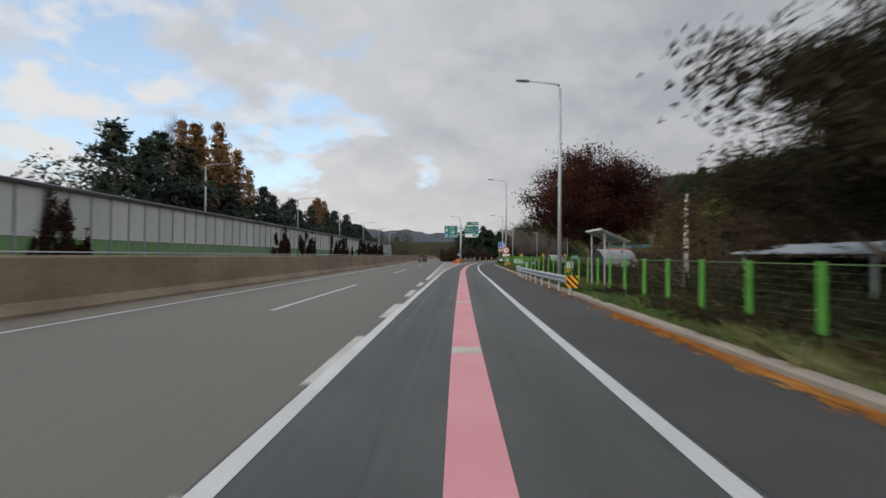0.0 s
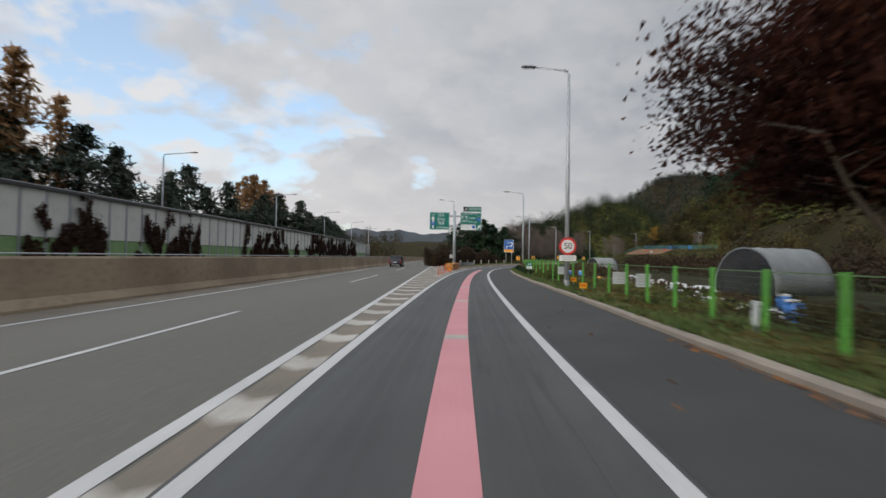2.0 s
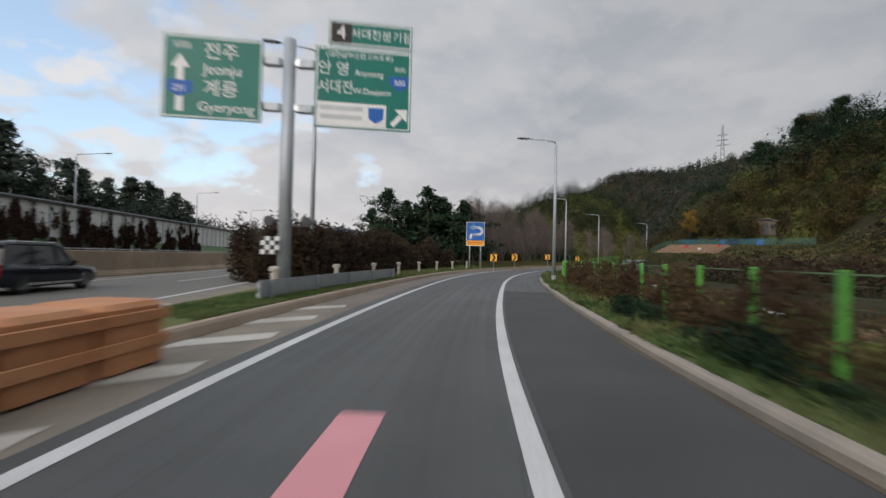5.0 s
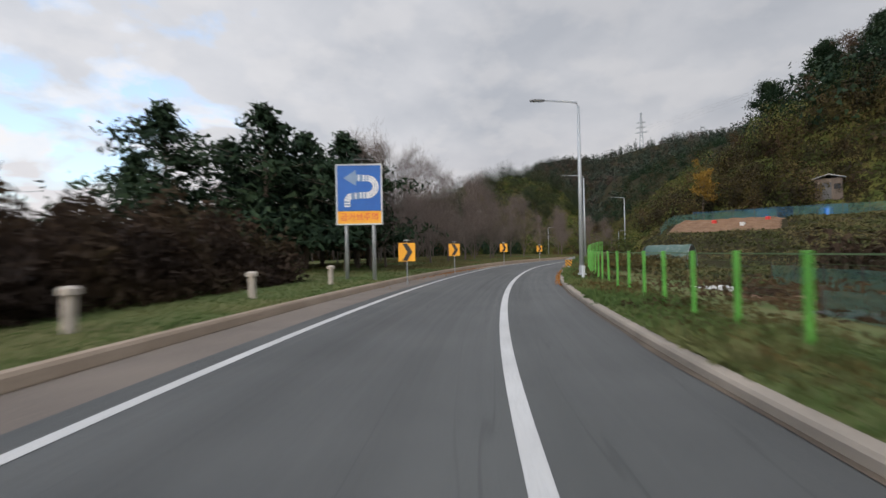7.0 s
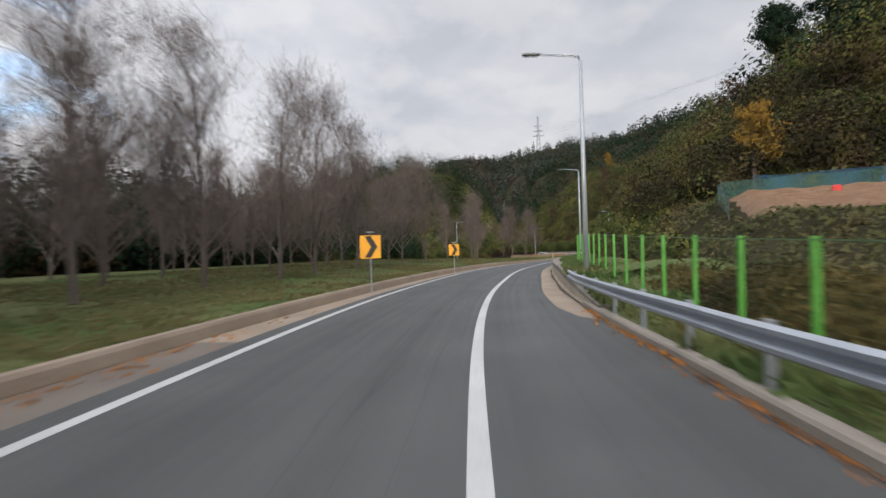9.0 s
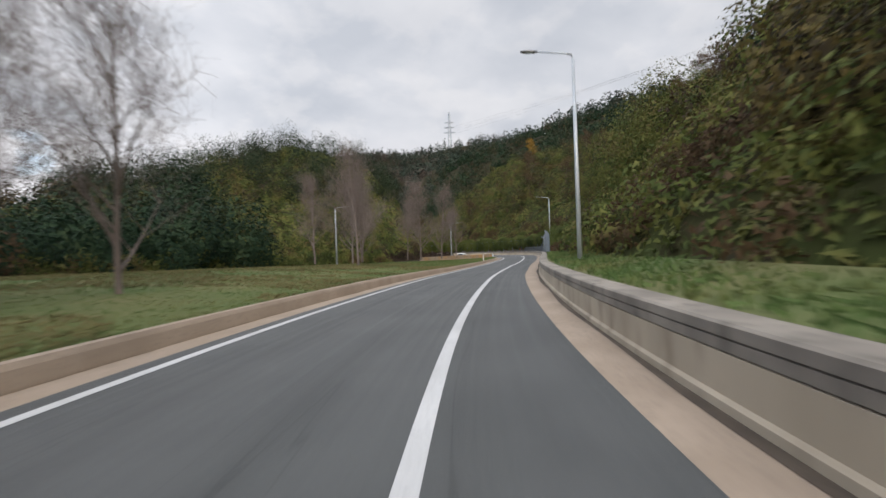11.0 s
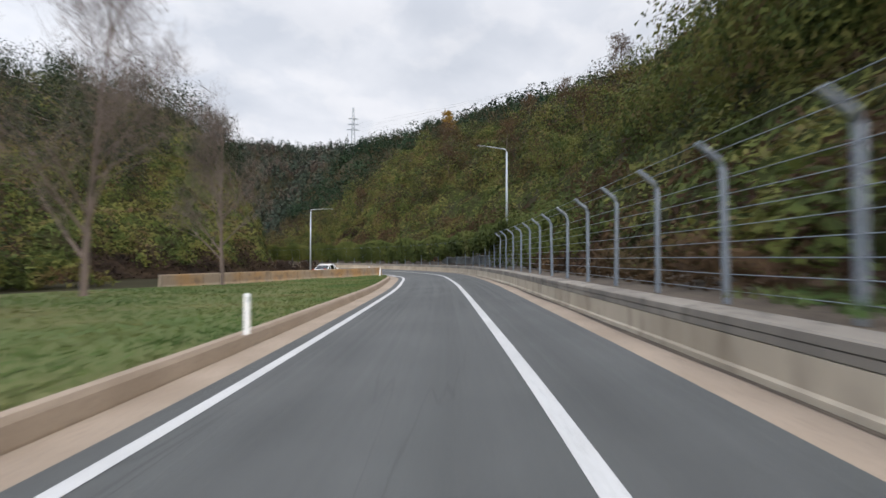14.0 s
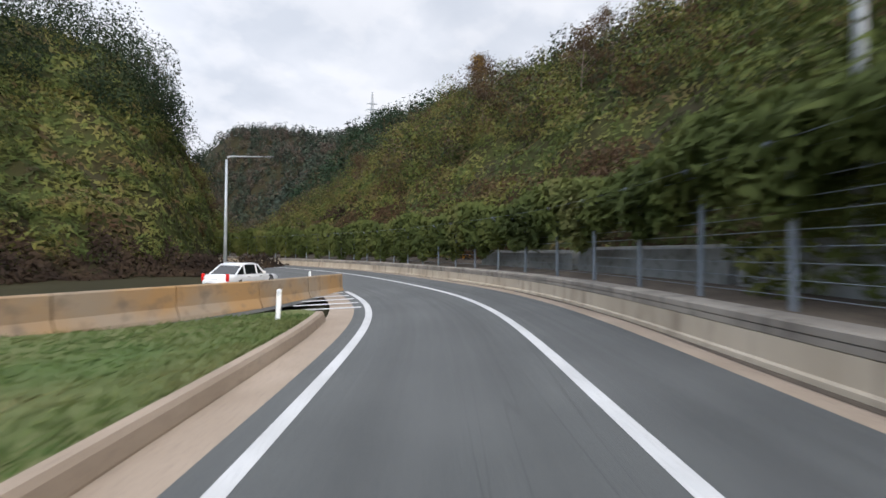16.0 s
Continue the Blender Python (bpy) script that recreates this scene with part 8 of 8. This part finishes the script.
def fields():
    greenhouse(24.0, 107.4, -62, 2.6, 2.5, 4.2, "small arched plastic greenhouse in the field")
    greenhouse(25.2, 75.5, -70, 4.6, 3.3, 6.0, "large arched plastic greenhouse in the field")
    greenhouse(45.6, 168.4, 25, 2.2, 2.2, 4.0, "low teal greenhouse beside the fence", TEAL_FILM)
    # open shelter with a low sloping roof behind the fence
    th = thing("shelter", "open shelter with a thin sloping metal roof", "shelter", pose(7.3, 26.3, -0.35) @ Matrix.Diagonal((0.6, 0.55, 1.0, 1.0)))
    for xx in (-0.55, 0.95):
        for yy in (-1.7, 1.7):
            part("post", Mesh().tube([(xx, yy, -0.3), (xx, yy, 3.1 - 0.26 * (xx + 0.9))], 0.06, 8), LAMP_GREY, th)
    for yy in (-1.7, 0, 1.7):
        part("rafter", Mesh().tube([(-0.85, yy, 3.13), (1.2, yy, 2.6)], 0.04, 6), LAMP_GREY, th)
    for k in range(5):
        yy = -2.1 + k * 0.84
        m = Mesh()
        m.loft([[(-0.9, yy, 3.19), (-0.9, yy + 0.83, 3.19), (-0.9, yy + 0.83, 3.225), (-0.9, yy, 3.225)], [(1.3, yy, 2.62), (1.3, yy + 0.83, 2.62), (1.3, yy + 0.83, 2.655), (1.3, yy, 2.655)]])
        part("roof_sheet", m, TIN, th)
    part("eave_trim", Mesh().box((-0.92, 0, 3.2), (0.05, 4.25, 0.09), 0, 0.01), SIGN_GREY, th, "pale eave trim")
    # low dark shed with a pale sheet roof
    th = thing("farm_shed", "low farm shed with black film walls and a pale sheet roof", "shed", pose(10.6, 16.4, -0.4, 0, 0, -6))
    for xx in (-1.5, 1.5):
        for yy in (-2.6, 2.6):
            part("post", Mesh().tube([(xx, yy, 0), (xx, yy, 2.15)], 0.05, 6), STEEL, th)
    part("wall", Mesh().box((1.45, 0, 1.0), (0.05, 5.2, 2.0), 0, 0.01), BLACK_FILM, th)
    part("wall", Mesh().box((0, 2.6, 1.0), (2.9, 0.05, 2.0), 0, 0.01), BLACK_FILM, th)
    m = Mesh()
    m.loft([[(-1.75, yy, 2.12 + 0.02 * math.sin(yy * 5)), (0, yy, 2.42 + 0.02 * math.sin(yy * 5)), (1.75, yy, 2.12), (1.75, yy, 2.09), (0, yy, 2.38), (-1.75, yy, 2.08)] for yy in np.linspace(-2.9, 2.9, 13)])
    part("roof", m, TIN, th, "weathered pale sheet roof")
    for yy, ww in ((-1.6, 1.1), (0.4, 0.9)):
        th = thing("storage_box", "white plastic storage box behind the fence", "box", pose(8.6, 14.2 + yy, -0.35, 0, 0, 8))
        part("body", Mesh().box((0, 0, 0.35), (0.7, ww, 0.62), 0, 0.05), WHITE_FILM, th)
        part("lid", Mesh().box((0, 0, 0.69), (0.76, ww + 0.06, 0.06), 0, 0.02), SIGN_WHITE, th)
    th = thing("utility_pole", "plain concrete utility pole", "pole", pose(15.3, 34.2, -0.6))
    part("pole", Mesh().tube([(0, 0, 0), (0, 0, 6.3)], [0.17, 0.13], 12), STONE, th, "", True)
    part("band", Mesh().tube([(0, 0, 5.6), (0, 0, 5.75)], 0.16, 12), STEEL, th)
    # garden beds with film
    rnd = random.Random(12)
    for k in range(20):
        s = station(2.2, 68) + k * 5.2
        if s > S9 - 6:
            break
        d = kerb_right(s) + rnd.uniform(5.0, 8.5)
        x, y, _ = on(s, d)
        z = float(hills([x], [y])[0])
        m = Mesh()
        ln, w = rnd.uniform(3, 6), rnd.uniform(0.8, 1.4)
        prof = [(-w / 2, 0), (-w / 2 + 0.12, 0.24), (w / 2 - 0.12, 0.26), (w / 2, 0)]
        m.loft([[(a + 0.06 * math.sin(q * 2.1), q, b + 0.03 * math.sin(q * 3 + a)) for a, b in prof] for q in np.linspace(-ln / 2, ln / 2, 7)])
        ob = part("garden_bed", m, (BLACK_FILM, SOIL, WHITE_FILM, SOIL)[k % 4])
        ob.matrix_basis = pose(x, y, z, 0, 0, -math.degrees(heading(s)) + rnd.choice((90, 70, 110)))
        tagged(ob, ("raised garden bed under black film", "raised garden bed of bare soil", "raised garden bed under white sheeting", "raised garden bed of bare soil")[k % 4], "garden bed", "beds in the field")
    # long rows under film
    for k, (a, b, w, mat, lab) in enumerate((((21.5, 95.5), (17.4, 73.0), 0.9, WHITE_FILM, "long crop row covered with crumpled white film"), ((14.0, 90.5), (14.8, 80.0), 0.6, WHITE_FILM, "long crop row covered with crumpled white film"),
                                             ((17.0, 92.0), (15.8, 78.0), 0.8, BLACK_FILM, "long crop row covered with black film"), ((19.3, 98.0), (15.4, 70.0), 0.7, BLACK_FILM, "long crop row covered with black film"),
                                             ((24.0, 99.0), (20.0, 74.0), 0.7, WHITE_FILM, "long crop row covered with crumpled white film"), ((16.2, 70.0), (13.4, 58.5), 0.7, WHITE_FILM, "long crop row covered with crumpled white film"))):
        m = Mesh()
        rows = []
        for u in np.linspace(0, 1, 40):
            x, y = a[0] + (b[0] - a[0]) * u + 0.15 * math.sin(u * 17 + k), a[1] + (b[1] - a[1]) * u
            z = float(hills([x], [y])[0])
            q = 1 + 0.25 * math.sin(u * 31 + k) + 0.15 * math.sin(u * 73)
            rows.append([(x - w * 0.55, y, z - 0.02), (x - w * 0.4 * q, y, z + 0.25 * q), (x + 0.05 * math.sin(u * 50), y, z + 0.36 * q), (x + w * 0.42, y, z + 0.22 * q), (x + w * 0.55, y, z - 0.02)])
        m.loft(rows, True, True)
        tagged(part("crop_row", m, mat, None, "", True), lab, "crop row", "rows in the field")
    # drums, tubs, sheets and planks
    drum = thing("plastic_drum", "blue plastic drum standing in the field", "drum", pose(0, 0, -40), "drums in the field")
    part("shell", Mesh().tube([(0, 0, 0), (0, 0, 0.05), (0, 0, 0.3), (0, 0, 0.32), (0, 0, 0.6), (0, 0, 0.62), (0, 0, 0.88), (0, 0, 0.92)], [0.26, 0.29, 0.29, 0.305, 0.305, 0.29, 0.29, 0.26], 16), BLUE_PLASTIC, drum, "", True)
    part("lid", Mesh().tube([(0, 0, 0.9), (0, 0, 0.96)], 0.28, 16), SIGN_WHITE, drum)
    first = True
    for x, y in ((13.6, 91.2), (14.1, 90.6), (15.2, 93.2), (16.2, 92.0), (13.4, 95.6), (12.9, 57.5), (14.6, 60.2)):
        m = pose(x, y, float(hills([x], [y])[0]), 0, 0, x * 40)
        if first:
            drum.matrix_basis = m
            first = False
        else:
            copy_thing(drum, m)
    tub = thing("tub", "white plastic tub in the field", "tub", pose(12.9, 93.6, float(hills([12.9], [93.6])[0])), "tubs in the field")
    part("shell", Mesh().tube([(0, 0, 0), (0, 0, 0.38), (0, 0, 0.42)], [0.22, 0.3, 0.32], 14), SIGN_WHITE, tub)
    part("soil", Mesh().tube([(0, 0, 0.34), (0, 0, 0.425)], 0.26, 14), SOIL, tub)
    for x, y in ((12.2, 92.4), (14.8, 95.0), (11.6, 63.0), (12.4, 66.2), (15.0, 88.6)):
        copy_thing(tub, pose(x, y, float(hills([x], [y])[0]), 0, 0, x * 70))
    for k, (x, y, w, ln, mat, lab) in enumerate(((15.6, 91.0, 2.2, 3.0, TEAL_NET, "crumpled teal tarpaulin over a heap"), (17.4, 89.6, 1.8, 2.2, SIGN_YELLOW, "yellow tarpaulin over a heap"), (13.0, 77.5, 1.6, 3.4, WHITE_FILM, "white plastic sheet on the ground"), (14.0, 64.0, 2.0, 3.2, TEAL_NET, "crumpled teal tarpaulin over a heap"), (12.6, 52.5, 1.5, 2.4, WHITE_FILM, "white plastic sheet on the ground"), (20.0, 136.5, 2.0, 3.0, WHITE_FILM, "white plastic sheet on the ground"), (27.0, 148.5, 1.5, 2.4, BLUE_PLASTIC, "blue sheet thrown over tools"))):
        m = Mesh()
        rows = []
        for i in range(9):
            rows.append([((j / 8 - 0.5) * w, (i / 8 - 0.5) * ln, 0.02 + 0.5 * max(0, math.cos((i / 8 - 0.5) * 3)) * max(0, math.cos((j / 8 - 0.5) * 3)) * (0.7 + 0.3 * math.sin(i * 2.1 + j * 1.7 + k))) for j in range(9)])
        m.loft(rows, False, False)
        ob = part("tarpaulin", m, mat, None, "", True)
        sol = ob.modifiers.new("thickness", "SOLIDIFY")
        sol.thickness = 0.02
        ob.matrix_basis = pose(x, y, float(hills([x], [y])[0]), 0, 0, k * 50)
        tagged(ob, lab, "tarpaulin")
    for k, (x, y) in enumerate(((12.8, 89.0), (13.4, 75.0), (11.8, 71.5))):
        th = thing("timber_stack", "small stack of weathered planks", "planks", pose(x, y, float(hills([x], [y])[0]), 0, 0, 60 + 40 * k))
        for j in range(4):
            part("plank", Mesh().box((0.02 * j, 0.16 * (j % 3) - 0.16, 0.04 + 0.06 * (j // 3)), (2.4, 0.15, 0.05), 0.03 * j), WOOD, th)
    # nets on stakes
    def net(pts, h, mat, label):
        th = thing("net_fence", label, "net")
        m = Mesh()
        rows = []
        for i, (x, y) in enumerate(pts):
            z = float(hills([x], [y])[0])
            rows.append([(x, y, z), (x + 0.05, y, z + h * 0.5), (x, y, z + h * (0.94 if i % 2 else 1.0))])
            part("stake", Mesh().tube([(x, y, z - 0.2), (x, y, z + h + 0.1)], 0.025, 5), DARK_METAL, th)
        for a, b in zip(rows[:-1], rows[1:]):
            for f in np.arange(0, 1, 1 / 22):
                p = [Vector(u).lerp(Vector(v), float(f)) for u, v in zip(a, b)]
                q = [Vector(u).lerp(Vector(v), float(f) + 0.021) for u, v in zip(a, b)]
                m.quad(p[0], q[0], q[1], p[1])
                m.quad(p[1], q[1], q[2], p[2])
        part("net", m, mat, th)
    on2 = lambda s, d: on(s, d)[:2]
    net([on2(float(s), kerb_right(float(s)) + 6.0 + 0.5 * math.sin(s)) for s in np.arange(S63 + 14, S8 - 4, 2.5)], 1.0, TEAL_NET, "teal garden net strung on stakes")
    net([on2(float(s), kerb_right(float(s)) + 12.0) for s in np.arange(S8 - 8, S9 - 4, 3.0)], 1.1, TEAL_NET, "teal garden net strung on stakes")
    at = lambda q, w: (61.5 + 0.6 * q + 0.8 * w, 185 - 0.8 * q + 0.6 * w)
    net([at(-0.4, -6.0 + 1.6 * k) for k in range(4)] + [at(2.2 * k, 0.6 + 0.5 * math.sin(k * 0.9)) for k in range(0, 6)], 1.15, TEAL_NET, "teal net round the terraced plot")
    net([at(2.0 + 2.2 * k, 1.6 + 0.3 * math.sin(k * 1.3)) for k in range(0, 8)], 1.4, BLUE_NET, "blue net behind the terraced plot")
    net([at(12.5 + 2.2 * k, 0.8 + 0.4 * math.sin(k)) for k in range(0, 6)], 1.3, TEAL_NET, "teal net round the terraced plot")
    # the terraced plot
    m = Mesh()
    rows = []
    for i in range(46):
        row = []
        for j in range(33):
            x, y = at(0.3 + 11.5 * j / 32, -8.0 + 8.1 * i / 45 + 0.25 * math.sin(j * 0.4))
            rim = min(1.0, j / 3, (32 - j) / 3, i / 4)
            row.append((x, y, float(hills([x], [y])[0]) - 0.1 + rim * (0.24 + 0.17 * max(0.0, math.sin(i * 1.12)) + 0.05 * math.sin(j * 1.3 + i))))
        rows.append(row)
    m.loft(rows, False, False)
    tagged(part("terraced_plot", m, SOIL, None, "", False), "terraced plot of bare brown soil", "field", "", "structure")
    for q, w in ((9.5, 2.3), (15.5, 2.0)):
        x, y = at(q, w)
        ob = part("tarpaulin", Mesh().box((0, 0, 0.5), (1.7, 0.9, 1.1), 0.9, 0.2), BLUE_PLASTIC)
        ob.matrix_basis = pose(x, y, float(hills([x], [y])[0]))
        tagged(ob, "blue sheet covering a pile at the plot", "tarpaulin")
    for q, w, lab in ((5.0, -3.2, 0), (8.0, -5.5, 1), (10.2, -2.2, 0)):
        x, y = at(q, w)
        ob = part("crate", Mesh().box((0, 0, 0.2), (0.6, 0.4, 0.4), 0.4, 0.04), (SIGN_RED, WHITE_FILM)[lab])
        ob.matrix_basis = pose(x, y, float(hills([x], [y])[0]) + 0.14)
        tagged(ob, ("red plastic crate on the plot", "white plastic crate on the plot")[lab], "crate")
    # hut up the slope
    x, y = 76.7, 176.4
    th = thing("hut", "small timber farm hut among the trees", "hut", pose(x, y, float(hills([x], [y])[0]) - 0.7, 0, 0, 35))
    part("wall", Mesh().box((0, 0, 1.2), (3.6, 2.6, 2.6), 0, 0.03), BARK, th, "dark plank walls")
    m = Mesh()
    m.loft([[(-2.1, -1.6, 2.45), (2.1, -1.6, 2.45), (2.1, -1.6, 2.53), (-2.1, -1.6, 2.53)], [(-2.1, 0, 2.95), (2.1, 0, 2.95), (2.1, 0, 3.03), (-2.1, 0, 3.03)], [(-2.1, 1.6, 2.45), (2.1, 1.6, 2.45), (2.1, 1.6, 2.53), (-2.1, 1.6, 2.53)]])
    part("roof", m, TIN, th)
    part("door", Mesh().box((-1.82, 0.2, 1.0), (0.06, 0.9, 2.0), 0, 0.01), DARK_METAL, th)
    part("window", Mesh().box((-1.82, -0.8, 1.5), (0.06, 0.6, 0.6), 0, 0.01), CAR_GLASS, th)
    # low grey wall behind the wire fence
    for k, (s0, s1, top) in enumerate(((S16 + 3.5, S16 + 9.4, 1.75), (S16 + 9.7, S16 + 16.2, 1.68), (S16 + 16.6, S16 + 24, 1.55))):
        m = Mesh()
        swept(m, s0, s1, lambda q: kerb_right(q) + 2.05, [(0.0, 0.4), (0.05, top - 0.1), (0.12, top), (0.42, top), (0.5, top - 0.1), (0.5, 0.4)])
        structure("wall_drain" if not k else "wall_drain_%d" % (k + 1), m, STONE_WALL, "low grey concrete wall with a rounded top at the slope's foot", "wall")


fields()


def far_slope_wood():
    """Woods that close over the far hillside, in leaf colours with haze painted in."""
    x, y = RNG.uniform(225, 350, 900), RNG.uniform(480, 690, 900)
    a = RNG.random(900)
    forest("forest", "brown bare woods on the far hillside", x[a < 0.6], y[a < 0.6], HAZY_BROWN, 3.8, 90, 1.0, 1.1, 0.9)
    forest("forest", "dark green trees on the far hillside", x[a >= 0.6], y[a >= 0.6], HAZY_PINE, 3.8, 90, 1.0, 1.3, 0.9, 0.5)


far_slope_wood()


def fence_scrub():
    """Brown vines in the wire net and dark shrubs at its foot, where the ramp begins to bend."""
    s0, s1 = station(5, 92), station(14, 128)
    n = 26000
    s = RNG.uniform(s0, s1, n)
    full = np.clip(0.62 + 0.35 * np.sin(s * 0.9) + 0.25 * np.sin(s * 2.3 + 1.0), 0.1, 1)
    k = RNG.random(n) < full * np.clip((s - s0) / 7, 0.15, 1)
    s = s[k]
    n = len(s)
    u = RNG.random(n) ** 0.85
    off = 1.62 + RNG.normal(0, 0.14, n)
    z = -0.1 + 1.62 * u * np.clip(0.8 + 0.25 * np.sin(s * 1.7), 0.4, 1.05)
    pts = np.array([on(float(a), kerb_right(float(a)) + float(o), float(h)) for a, o, h in zip(s, off, z)])
    tagged(part("fence_vines", cards("fence_vines", pts, np.full(n, 0.085), BROWN_LEAF, 0.5, 1.7), BROWN_LEAF), "brown and green vines grown into the green fence", "vines", "", "stuff")
    n = 22000
    s = RNG.uniform(station(3.4, 82), station(9, 114), n)
    clump = np.clip(0.45 + 0.4 * np.sin(s * 1.25 + 0.4) + 0.3 * np.sin(s * 3.1), 0, 1)
    k = RNG.random(n) < clump
    s, clump = s[k], clump[k]
    n = len(s)
    off = 0.95 + RNG.normal(0, 0.17, n)
    z = -0.1 + (0.25 + 0.6 * clump) * RNG.random(n) ** 1.2
    pts = np.array([on(float(a), kerb_right(float(a)) + float(o), float(h)) for a, o, h in zip(s, off, z)])
    tagged(part("verge_shrubs", cards("verge_shrubs", pts, np.full(n, 0.075), PINE_LEAF, 0.0, 1.8), PINE_LEAF), "low dark green shrubs between the kerb and the fence", "shrubs", "", "stuff")


fence_scrub()
